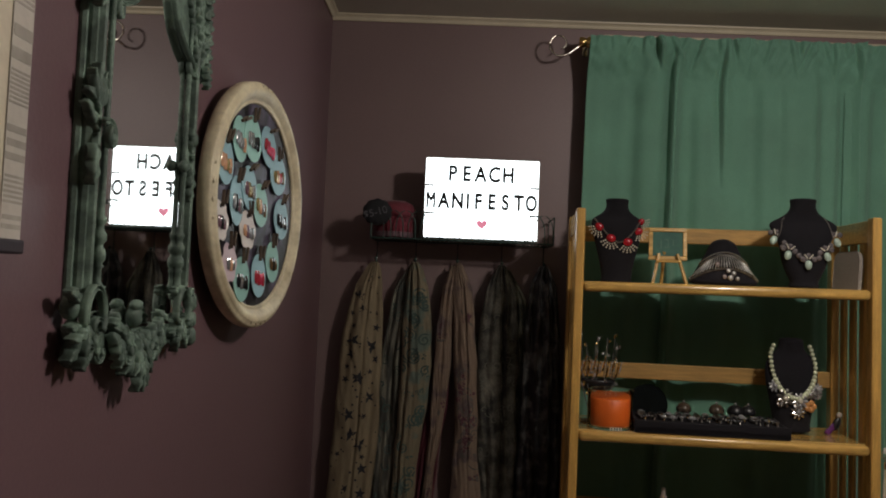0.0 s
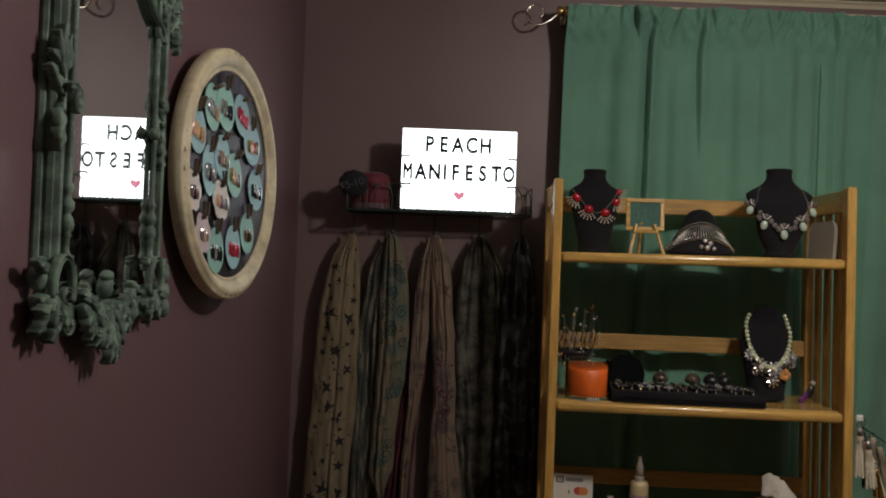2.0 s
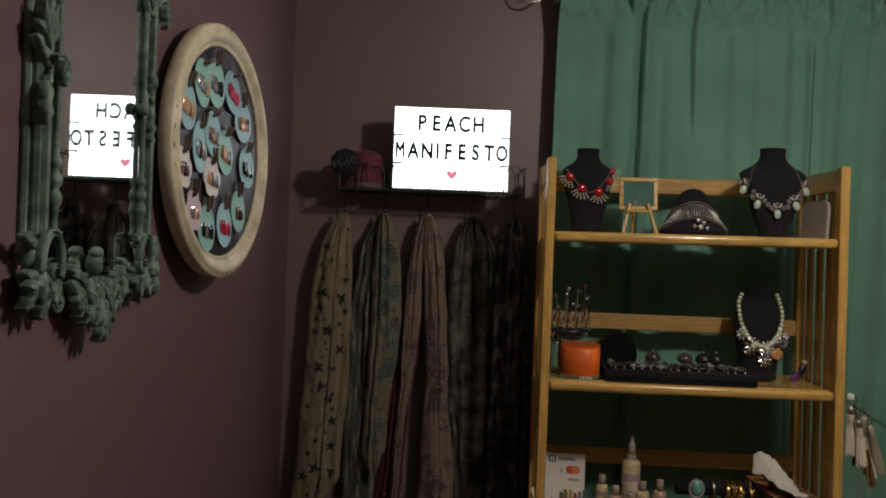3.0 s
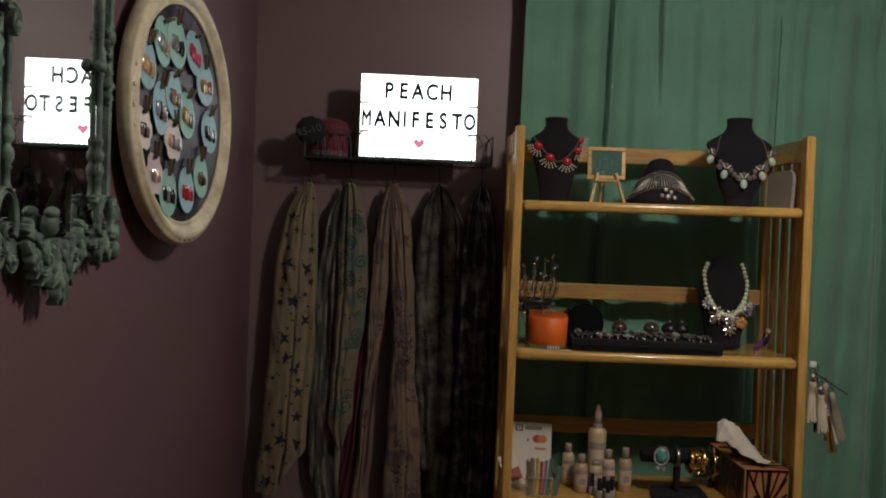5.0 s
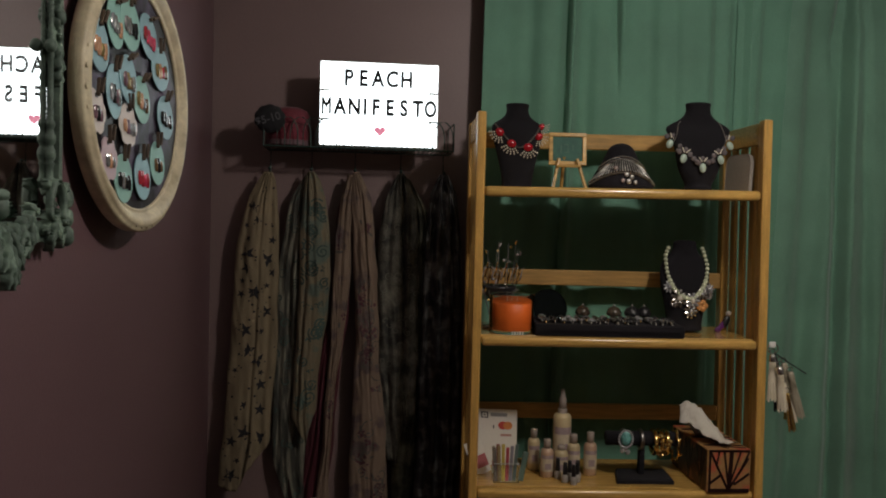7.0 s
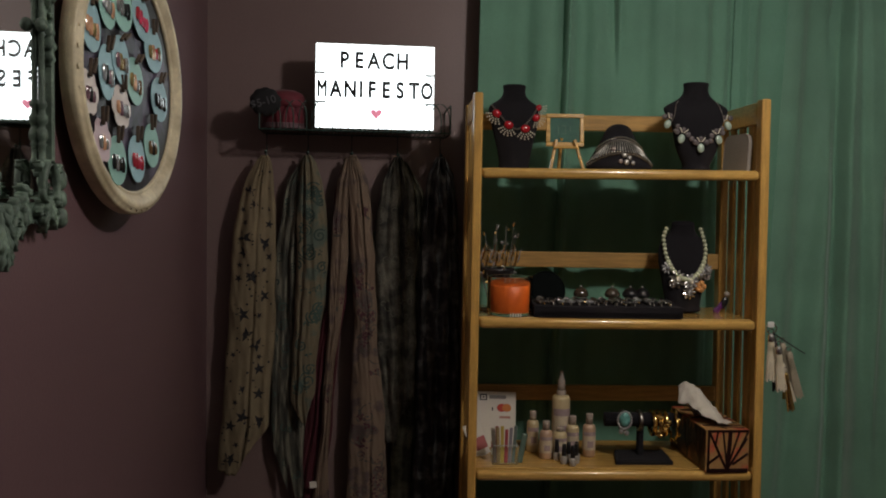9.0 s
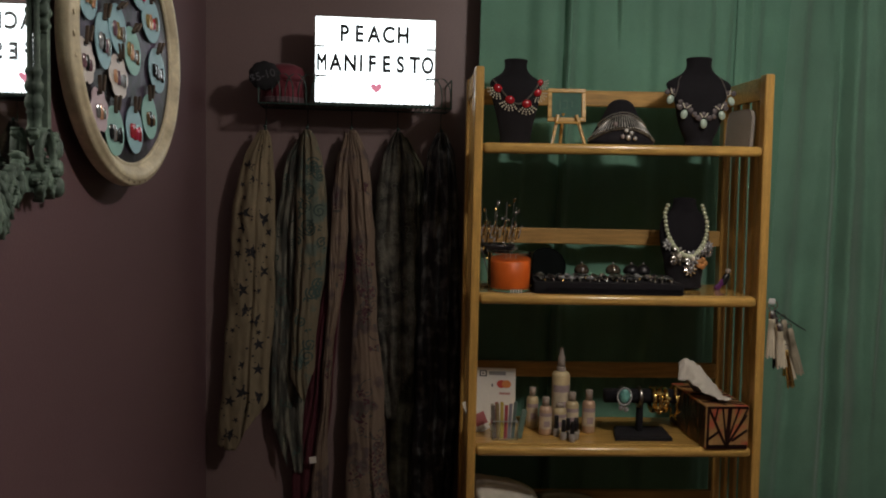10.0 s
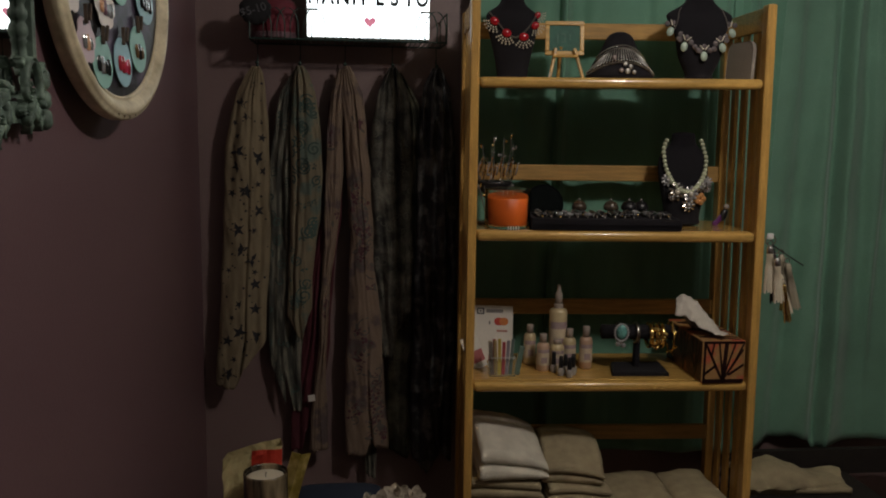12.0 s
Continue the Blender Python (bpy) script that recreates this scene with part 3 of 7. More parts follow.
for i in range(60):
    marks += curl(0.17 + 0.15 * rng.random(), 1.44 - 0.82 * rng.random(), 0.008 + 0.011 * rng.random(), rng.choice((0.8, 1.3, 1.7)), rng.random() * 6, rng.choice((0.0012, 0.0018)))
scarf([(1.490, 0.252, 0.266), (1.43, 0.214, 0.262), (1.30, 0.190, 0.262), (1.20, 0.183, 0.262), (1.0, 0.178, 0.26), (0.85, 0.174, 0.262), (0.70, 0.176, 0.26), (0.60, 0.190, 0.262)],
      [(0, 0.735), (0.18, 0.69), (0.40, 0.60), (0.52, 0.70), (0.66, 0.585), (1, 0.585)], -0.040, [(0.18, 0.008, 0.08), (0.42, 0.011, 0.09), (0.70, 0.010, 0.10)], 3.9, M_GREY,
      "thin grey-green striped scarf with a ragged hem", [("swirl_print", TEALINK, marks)], 0.012)
swirls = []
for i in range(26):
    swirls += curl(0.235 + 0.08 * rng.random(), 1.43 - 0.60 * rng.random(), 0.013 + 0.011 * rng.random(), 1.8, rng.random() * 6, 0.0021)
for i in range(30):
    swirls += spray(rng, 0.23 + 0.09 * rng.random(), 1.42 - 0.60 * rng.random(), 0.009)
scarf([(1.495, 0.256, 0.274), (1.475, 0.250, 0.288), (1.43, 0.245, 0.302), (1.36, 0.240, 0.314), (1.22, 0.240, 0.321), (1.10, 0.236, 0.312), (1.006, 0.230, 0.298), (0.85, 0.228, 0.288), (0.77, 0.24, 0.285)],
      [(0, 0.85), (0.55, 0.78), (1, 0.87)], -0.062, [(0.22, 0.012, 0.05), (0.48, 0.006, 0.08)], 1.9, M_SEA,
      "cream gauze scarf with sea-green swirl print", [("swirl_print", TEALINK, swirls)], 0.024)
scarf([(1.488, 0.366, 0.380), (1.40, 0.335, 0.378), (1.10, 0.318, 0.366), (0.99, 0.290, 0.352), (0.84, 0.272, 0.336), (0.58, 0.234, 0.322), (0.46, 0.226, 0.318)],
      [(0, 0.470), (0.35, 0.475), (0.45, 0.53), (1, 0.56)], -0.036, [(0.25, 0.010, 0.05), (0.50, 0.018, 0.06), (0.75, 0.012, 0.08)], 2.6, M_MAROON, "dark maroon scarf with a small white tag", (), 0.012)
flowers, leaves = [], []
for i in range(26):
    cx, cz = 0.28 + 0.22 * rng.random(), 1.42 - 0.037 * i + 0.02 * rng.random()
    for q in range(5):
        x, z = cx + rng.uniform(-0.022, 0.022), cz + rng.uniform(-0.026, 0.026)
        flowers += spray(rng, x, z, rng.uniform(0.007, 0.016))
        leaves += [dot(x + rng.uniform(-0.02, 0.02), z + rng.uniform(-0.02, 0.02), rng.uniform(0.006, 0.013), 8, 0.4, rng.random() * 3)]
    leaves += curl(cx, cz + 0.02, 0.020 + 0.012 * rng.random(), 0.9, rng.random() * 6, 0.0016)
    leaves += curl(cx + 0.01, cz - 0.02, 0.014, 1.2, rng.random() * 6, 0.0014)
scarf([(1.490, 0.362, 0.378), (1.43, 0.343, 0.374), (1.33, 0.333, 0.369), (1.24, 0.329, 0.373), (1.05, 0.322, 0.356), (0.91, 0.314, 0.336), (0.74, 0.304, 0.325), (0.47, 0.278, 0.332)],
      [(0, 0.475), (1, 0.482)], -0.058, [(0.45, 0.007, 0.12), (0.85, 0.006, 0.10)], 2.2, M_ROSEC, "narrow pale rose end of a folded scarf", [("flower_print", ROSEINK, flowers), ("leaf_print", GREYINK, leaves)], 0.012)
scarf([(1.497, 0.374, 0.390), (1.475, 0.371, 0.402), (1.43, 0.370, 0.422), (1.34, 0.376, 0.434), (1.24, 0.382, 0.443), (1.05, 0.389, 0.452), (0.84, 0.383, 0.472), (0.46, 0.376, 0.495)],
      [(0, 0.466), (0.46, 0.464), (0.53, 0.50), (1, 0.482)], -0.062, [(0.57, 0.016, 0.035), (0.20, 0.004, 0.12)], 0.6, M_ROSEC,
      "dusty rose scarf with plum flower print", [("flower_print", ROSEINK, flowers), ("leaf_print", GREYINK, leaves)])
scarf([(1.30, 0.425, 0.455), (0.60, 0.428, 0.462), (0.38, 0.432, 0.460)], [(0, 0.40), (1, 0.386)], -0.045, [(0.5, 0.006, 0.2)], 5.1, M_GREY, "grey cloth end hanging below the rose scarf", (), 0.008)
lace = []
for i in range(80):
    lace += curl(0.445 + 0.12 * rng.random(), 1.46 - 0.74 * rng.random(), 0.007 + 0.010 * rng.random(), rng.choice((0.8, 1.5)), rng.random() * 6, 0.0012)
scarf([(1.497, 0.492, 0.508), (1.475, 0.480, 0.522), (1.43, 0.462, 0.540), (1.36, 0.449, 0.548), (1.29, 0.444, 0.550), (1.0, 0.448, 0.556), (0.84, 0.464, 0.552), (0.72, 0.470, 0.545)],
      [(0, 0.745), (0.45, 0.728), (0.55, 0.80), (1, 0.86)], -0.060, [(0.25, 0.008, 0.07), (0.62, 0.014, 0.05)], 1.2, M_LACE, "charcoal lace scarf with pale paisley swirls", [("lace_print", LACEINK, lace)], 0.022, 0.010)
scarf([(1.485, 0.503, 0.524), (1.40, 0.510, 0.575), (1.10, 0.505, 0.598), (0.55, 0.49, 0.60)], [(0, 0.47), (0.5, 0.44), (1, 0.52)], -0.036, [(0.3, 0.016, 0.06), (0.55, 0.02, 0.05), (0.8, 0.012, 0.06)], 0.2, M_OLIVE,
      "dark olive scarf with loose folds", [("lace_print", M_LACE, lace)], 0.012)
scarf([(1.498, 0.604, 0.624), (1.45, 0.580, 0.648), (1.30, 0.566, 0.664), (1.0, 0.560, 0.672), (0.45, 0.552, 0.668)], [(0, 0.46), (0.4, 0.41), (0.7, 0.47), (1, 0.43)], -0.058,
      [(0.18, 0.014, 0.07), (0.46, 0.020, 0.08), (0.78, 0.016, 0.06)], 2.4, M_DARK, "glossy black satin scarf in deep folds", (), 0.026, 0.014)
t = thing("price_tag", "small square white paper price tag", "price tag", at=pose(0.288, -0.074, 0.628, 4, -6, 0))
part("paper", box(bmesh.new(), (0, 0, 0), (0.018, 0.0012, 0.018), 0.0003), M_PAPER, t)


# ---- wall things on the left wall: local x runs along the wall, local -y out of it ----
def relief(bm, rows, drop=0.0055):
    """A carved surface with a skirt round its edge that falls back towards the wall. rows: lists of (along, out, up)."""
    def back(p):
        return (p[0], max(0.002, p[1] - drop), p[2])
    rows = [[back(r[0])] + r + [back(r[-1])] for r in rows]
    rows = [[back(p) for p in rows[0]]] + rows + [[back(p) for p in rows[-1]]]
    grid_faces(bm, [[(a, -o, b) for a, o, b in r] for r in rows])


def acanthus(t, a, b, ang, length, width, out, rise, bend=0.0, lobes=3, tip=0.6):
    """A carved acanthus leaf: a fluted blade with notched lobes, a sunk midrib and a tip that curls outwards."""
    bm = bmesh.new()
    n, m = 26, 14
    rows, p = [], Vector((a, b))
    for i in range(n + 1):
        f = i / n
        an = ang + bend * f * f
        d, side = Vector((math.cos(an), math.sin(an))), Vector((-math.sin(an), math.cos(an)))
        if i:
            p = p + d * (length / n)
        lobe = abs(math.sin(math.pi * (lobes * f + 0.15)))
        w = width / 2 * math.sin(math.pi * (0.14 + 0.82 * f)) ** 0.75 * (0.50 + 0.50 * lobe ** 0.6)
        row = []
        for j in range(m + 1):
            s = 2 * j / m - 1
            q = p + side * (s * w) + d * (0.40 * w * abs(s))
            h = out + rise * math.sin(math.pi * min(1.0, 0.15 + 0.75 * f)) + tip * rise * f ** 4
            h -= 0.10 * width * math.exp(-(s / 0.16) ** 2) + rise * 0.55 * abs(s) ** 3
            h += 0.11 * width * math.cos(2 * math.pi * (lobes * f + 0.15 - 0.5)) * abs(s) + 0.05 * width * math.cos(9.0 * s)
            row.append((q.x, h, q.y))
        rows.append(row)
    relief(bm, rows)
    bmesh.ops.recalc_face_normals(bm, faces=bm.faces)
    part("carved_leaf", bm, M_VERDI, t, smooth=True)


def scroll_band(t, pts, width, out, deep=0.004, swell=0.0):
    """A channelled band along a line of (along, up) points, with raised lips."""
    bm = bmesh.new()
    rows, n = [], len(pts)
    for i in range(n):
        u, v = Vector(pts[max(0, i - 1)]), Vector(pts[min(n - 1, i + 1)])
        d = (v - u).normalized()
        f = i / (n - 1)
        w = width / 2 * (1 - 0.45 * f + swell * math.sin(math.pi * f))
        row = []
        for j in range(9):
            s = j / 4 - 1
            q = Vector(pts[i]) + Vector((-d.y, d.x)) * (s * w)
            h = out + deep * (math.cos(math.pi * 1.5 * s) * -0.5 - 0.5 * s ** 6) + 0.006 * f
            row.append((q.x, h, q.y))
        rows.append(row)
    relief(bm, rows, 0.0045)
    bmesh.ops.recalc_face_normals(bm, faces=bm.faces)
    part("carved_scroll", bm, M_VERDI, t, smooth=True)


def spiral(a, b, rx, rz, start, turns, sense, n=34, inner=0.30):
    return [(a + rx * (1 - (1 - inner) * i / n) * math.cos(start + sense * 2 * math.pi * turns * i / n), b + rz * (1 - (1 - inner) * i / n) * math.sin(start + sense * 2 * math.pi * turns * i / n)) for i in range(n + 1)]


def boss(t, a, out, b, r, s=(1, 0.8, 1.1)):
    """A carved boss: a rounded knob with a pinched crease."""
    bm = ball(bmesh.new(), (0, 0, 0), r, 16, 10)
    for v in bm.verts:
        k = 1 - 0.16 * math.exp(-((v.co.z / r - 0.25 + 0.5 * v.co.x / r) / 0.22) ** 2)
        v.co = Vector((a + v.co.x * s[0] * k, -out + v.co.y * s[1] * k, b + v.co.z * s[2]))
    part("carved_boss", bm, M_VERDI, t, smooth=True)


def wall_mirror():
    t = thing("wall_mirror", "ornate verdigris green carved mirror frame with leaf scrolls", "mirror", at=pose(0, -1.381, 0, 0, 0, 90))
    up = math.pi / 2
    TOP = 1.93
    ob = part("glass", box(bmesh.new(), (0, 0, 0), (0.262, 0.003, TOP - 1.37)), M_MIRROR, t, "silvered mirror glass")
    ob.matrix_basis = pose(0, -0.0095, (1.37 + TOP) / 2, 0, 0, GLASS_TURN)
    part("back_board", box(bmesh.new(), (0, -0.004, (1.365 + TOP) / 2), (0.270, 0.005, TOP - 1.375)), mat("dark_backing", (0.05, 0.045, 0.04), 0.8), t)
    prof = [(0, 0.001), (0, 0.004), (0.003, 0.0075), (0.007, 0.0080), (0.010, 0.0065), (0.0105, 0.011), (0.014, 0.0155), (0.018, 0.0160), (0.0215, 0.0135), (0.022, 0.0150), (0.026, 0.0195), (0.031, 0.0210), (0.035, 0.0185), (0.036, 0.012), (0.036, 0.001)]
    for s in (-1, 1):
        edge, k = (-0.159, 0.64) if s < 0 else (0.188, 0.9)
        bm = bmesh.new()
        vs = grid_faces(bm, [[(edge - s * q * k, -h, z_) for q, h in prof] for z_ in [1.395 + (TOP - 1.395) * i / 30 for i in range(31)]])
        bmesh.ops.recalc_face_normals(bm, faces=bm.faces)
        part("frame_stile", bm, M_VERDI, t)
        # turned column with beads, rings and a twist
        cx, cy = (-0.124, -0.0190) if s < 0 else (0.132, -0.0160)
        k = 1.0 if s < 0 else 0.92
        prof_c = [(0.0060, 1.405), (0.0068, 1.414), (0.0042, 1.419), (0.0040, 1.432), (0.0060, 1.4345), (0.0040, 1.437), (0.0066, 1.441), (0.0074, 1.446), (0.0062, 1.4515), (0.0042, 1.454), (0.0042, 1.457), (0.0070, 1.4605), (0.0072, 1.467), (0.0044, 1.471), (0.0040, 1.476), (0.0062, 1.480), (0.0062, 1.4835), (0.0038, 1.487), (0.0034, 1.56), (0.0050, 1.563), (0.0034, 1.568), (0.0034, TOP)]
        bm = lathe(bmesh.new(), [(r_ * k, h) for r_, h in prof_c], (cx, cy, 0), 16)
        for ph in (0.0, math.pi):
            tube(bm, [(cx + 0.0023 * math.cos(i * 0.55 + ph), cy + 0.0023 * math.sin(i * 0.55 + ph), 1.490 + i * 0.0012) for i in range(360)], 0.0015, 5)
        part("column", bm, M_VERDI, t, smooth=True)
        c = s * 0.165 + (0.0 if s < 0 else 0.012)
        # leaf flare and loop half way up
        if s < 0:
            for da, ln, w in ((0.30, 0.040, 0.013), (0.02, 0.046, 0.014), (-0.28, 0.042, 0.013), (-0.60, 0.030, 0.011)):
                acanthus(t, -0.150, 1.590, up + da, ln, w, 0.019, 0.006, 0.35 * da, 1)
            acanthus(t, -0.170, 1.607, -0.35, 0.034, 0.013, 0.018, 0.006, -1.1, 2)
            acanthus(t, -0.166, 1.596, -0.9, 0.040, 0.012, 0.016, 0.006, 0.3, 3)
            scroll_band(t, spiral(-0.140, 1.566, 0.013, 0.0145, 2.3, 1.05, -1, 30, 0.55), 0.008, 0.030, 0.003)
            acanthus(t, -0.150, 1.556, -up - 0.15, 0.042, 0.016, 0.020, 0.006, 0.2, 2)
            boss(t, -0.132, 0.030, 1.563, 0.0055)
        else:
            boss(t, 0.148, 0.021, 1.612, 0.0090)
            scroll_band(t, spiral(0.150, 1.584, 0.013, 0.013, up, 1.1, 1, 28, 0.4), 0.009, 0.016, 0.003)
            acanthus(t, 0.150, 1.578, -up, 0.050, 0.020, 0.019, 0.005, -0.2, 3)
            acanthus(t, 0.146, 1.596, up, 0.030, 0.016, 0.019, 0.005, 0.2, 2)
            boss(t, 0.120, 0.020, 1.572, 0.0080, (1.2, 0.9, 1.0))
        # bracket beside the arch: a plate with leaves over it
        line = [(0.112, 1.690), (0.106, 1.706), (0.074, 1.718), (0.044, 1.738), (0.026, 1.766), (0.016, 1.800), (0.010, 1.850), (0.006, 1.900)]
        o = 0.0 if s < 0 else 0.030
        bm = bmesh.new()
        relief(bm, [[(s * a + o, 0.013 + 0.002 * math.sin(9 * q), b + 0.001) for q in (0, 1)] + [(s * (a + (0.178 - a) * f) + o, 0.014, b + 0.012 * f) for f in (0.3, 0.65, 1.0)] for a, b in line])
        bmesh.ops.recalc_face_normals(bm, faces=bm.faces)
        part("bracket_plate", bm, M_VERDI, t)
        scroll_band(t, [(s * (a + 0.004) + o, b + 0.003) for a, b in [(lerp_at([(i, q[0]) for i, q in enumerate(line)], 7 * f), lerp_at([(i, q[1]) for i, q in enumerate(line)], 7 * f)) for f in [1 - i / 24 for i in range(25)]]], 0.009, 0.017, 0.003)
        for i in range(7):
            b = 1.715 + 0.021 * i
            acanthus(t, s * 0.158 + o, b - 0.006, up - s * 1.05, 0.036 - 0.0015 * i, 0.021, 0.014, 0.007, s * 0.5, 2)
            acanthus(t, s * (0.140 - 0.008 * i) + o, b, up - s * 0.10, 0.040, 0.018, 0.016, 0.008, s * 0.7, 3)
            acanthus(t, s * (0.130 - 0.011 * i) + o, b + 0.004, up + s * 0.70, 0.030, 0.014, 0.015, 0.006, -s * 0.8, 2)
        scroll_band(t, spiral(s * 0.108 + o, 1.706, 0.012, 0.012, up, 1.1, s, 28, 0.35), 0.008, 0.018, 0.003)
        acanthus(t, s * 0.158 + o, 1.722, -up + s * 0.1, 0.032, 0.018, 0.021, 0.006, 0.0, 3)
        # lower corner: an arched scroll, bosses down the outer edge and a fan of leaves
        ax = -0.140 if s < 0 else 0.120
        scroll_band(t, [(ax + s * 0.004 + 0.0165 * math.cos(q), 1.388 + 0.025 * math.sin(q)) for q in [math.pi * 1.16 - (math.pi * 1.42) * i / 26 for i in range(27)]], 0.009, 0.027, 0.004)
        scroll_band(t, spiral(ax - s * 0.004, 1.376, 0.013, 0.012, 0.6, 1.1, s, 26, 0.3), 0.008, 0.026, 0.003)
        ob_ = -0.163 if s < 0 else 0.176
        for dz, r_ in ((1.394, 0.0125), (1.370, 0.0110), (1.347, 0.0120)):
            boss(t, ob_ + (0.004 if dz < 1.38 else 0.0), 0.012 if s < 0 else 0.020, dz, r_)
        for k, (da, ln, w) in enumerate(((-1.05, 0.036, 0.014), (-0.62, 0.040, 0.014), (-0.20, 0.042, 0.015), (0.22, 0.045, 0.015), (0.66, 0.042, 0.015), (1.10, 0.038, 0.014), (1.55, 0.032, 0.013))):
            acanthus(t, ax + s * 0.010, 1.372 + 0.004 * (k % 2), -up + s * da, ln, w, 0.015 + 0.006 * (k % 2), 0.010, s * 0.35, 3)
        scroll_band(t, spiral(ax + s * 0.016, 1.352, 0.010, 0.011, 0.8, 1.1, s, 24, 0.3), 0.007, 0.027, 0.003)
        scroll_band(t, spiral(ax - s * 0.014, 1.346, 0.009, 0.010, 2.4, 1.1, -s, 24, 0.3), 0.006, 0.026, 0.003)
        acanthus(t, ax + s * 0.030, 1.398, up - s * 0.9, 0.026, 0.014, 0.022, 0.006, -s * 0.7, 2)
        acanthus(t, ax - s * 0.012, 1.402, up + s * 0.5, 0.016, 0.011, 0.022, 0.005, s * 0.6, 1)
        # festoon towards the middle
        m = -0.022
        for a, b, da, ln, w in ((0.082, 1.374, -1.35, 0.036, 0.017), (0.078, 1.366, -0.55, 0.032, 0.016), (0.058, 1.370, -0.95, 0.034, 0.017), (0.056, 1.360, -0.15, 0.034, 0.016), (0.036, 1.364, -0.65, 0.034, 0.016), (0.030, 1.350, 0.15, 0.034, 0.015), (0.066, 1.386, 0.9, 0.024, 0.012)):
            acanthus(t, m + s * a * (0.85 if s < 0 else 1.0), b, -up + s * da, ln, w, 0.022, 0.009, s * 0.6, 2)
        scroll_band(t, spiral(m + s * 0.034, 1.342, 0.012, 0.013, 0.3 if s > 0 else math.pi - 0.3, 1.1, -s, 26, 0.3), 0.008, 0.030, 0.003)
    bm = bmesh.new()
    relief(bm, [[(a, 0.016 + 0.003 * noise.noise(Vector((a * 60, b * 60, 1))), b) for a in [-0.160 + 0.018 * i for i in range(19)]] for b in [1.342 + 0.006 * j for j in range(5)]])
    bmesh.ops.recalc_face_normals(bm, faces=bm.faces)
    part("apron", bm, M_VERDI, t)
    part("top_rail", box(bmesh.new(), (0.006, -0.012, TOP + 0.006), (0.36, 0.022, 0.020), 0.006), M_VERDI, t)
    # middle of the apron: a plain crowned boss over a hanging spray
    boss(t, -0.022, 0.020, 1.381, 0.0120, (1.0, 0.8, 1.15))
    boss(t, -0.022, 0.022, 1.393, 0.0095, (1.3, 0.8, 0.7))
    for da, ln, b in ((-0.80, 0.040, 1.362), (-0.42, 0.046, 1.356), (0.0, 0.036, 1.362), (0.42, 0.046, 1.356), (0.80, 0.040, 1.362), (-0.22, 0.046, 1.342), (0.22, 0.044, 1.344), (0.02, 0.040, 1.336)):
        acanthus(t, -0.020 + 0.010 * da, b, -up + da, ln, 0.014, 0.019 + 0.008 * (b < 1.36), 0.010, 0.5 * da, 3)
    boss(t, -0.044, 0.026, 1.326, 0.0090)
    boss(t, -0.004, 0.026, 1.306, 0.0085)


GLASS_TURN = -0.36
wall_mirror()


def oval_board():
    tilt = 4.0
    c = Vector((math.sin(radians(tilt)) * -0.957 + 0.1037 * math.cos(radians(tilt)), -0.957 * math.cos(radians(tilt)) - 0.1037 * math.sin(radians(tilt)), 1.548))
    P = pose(c.x, c.y, c.z, 0, 0, 90 - tilt)
    A, H = 0.213, 0.171
    t = thing("oval_frame", "distressed cream oval frame used as a display board", "picture frame", at=P @ pose(0.025, 0, 0.0045))
    prof = [(-0.003, 0.003), (-0.002, 0.006), (0.001, 0.007), (0.003, 0.005), (0.006, 0.008), (0.013, 0.015), (0.020, 0.017), (0.025, 0.015), (0.027, 0.012), (0.030, 0.012), (0.033, 0.008), (0.033, -0.006), (0.031, -0.009), (0.0, -0.009)]
    bm = bmesh.new()
    n = 96
    rows = []
    for i in range(n + 1):
        a = 2 * math.pi * i / n
        nx, nz = H * math.cos(a), A * math.sin(a)
        l = math.hypot(nx, nz)
        rows.append([(A * math.cos(a) + nx / l * r, -h, H * math.sin(a) + nz / l * r) for r, h in prof])
    grid_faces(bm, rows, True)
    bmesh.ops.remove_doubles(bm, verts=bm.verts, dist=0.0002)
    bmesh.ops.recalc_face_normals(bm, faces=bm.faces)
    part("frame_ring", bm, M_CREAM, t, smooth=True)
    bm = bmesh.new()
    lathe(bm, [(1.0, -0.004), (1.0, 0.002)], seg=64, sx=A + 0.003, sy=H + 0.003)
    bmesh.ops.transform(bm, matrix=rot(90).to_4x4(), verts=bm.verts)
    board = mat("dark_purple_board", (0.018, 0.012, 0.020), 0.5, var=0.5, scale=14, fine=60, bump=0.1, second=(0.075, 0.055, 0.10), blotch=(0.45, 0.7))
    part("board", bm, board, t, "dark glossy purple mottled board")
    tan_ = mat("worn_gilt_relief", (0.44, 0.36, 0.22), 0.6, var=0.3, scale=60, bump=0.4)
    for i in range(4):
        a = math.pi / 2 * i
        bm = bmesh.new()
        for k in range(-3, 4):
            b = a + k * (0.055 if i % 2 else 0.065)
            nx, nz = H * math.cos(b), A * math.sin(b)
            l = math.hypot(nx, nz)
            r = 0.021 + 0.004 * (k % 2)
            ball(bm, (A * math.cos(b) + nx / l * r, -0.0140, H * math.sin(b) + nz / l * r), 0.0040 - 0.0005 * abs(k), 8, 6, (1.2, 0.35, 1.2))
        tagged(part("relief", bm, tan_ if i in (1, 3) else M_CREAM, t, "worn carved relief"), kind="stuff")
    return P, c


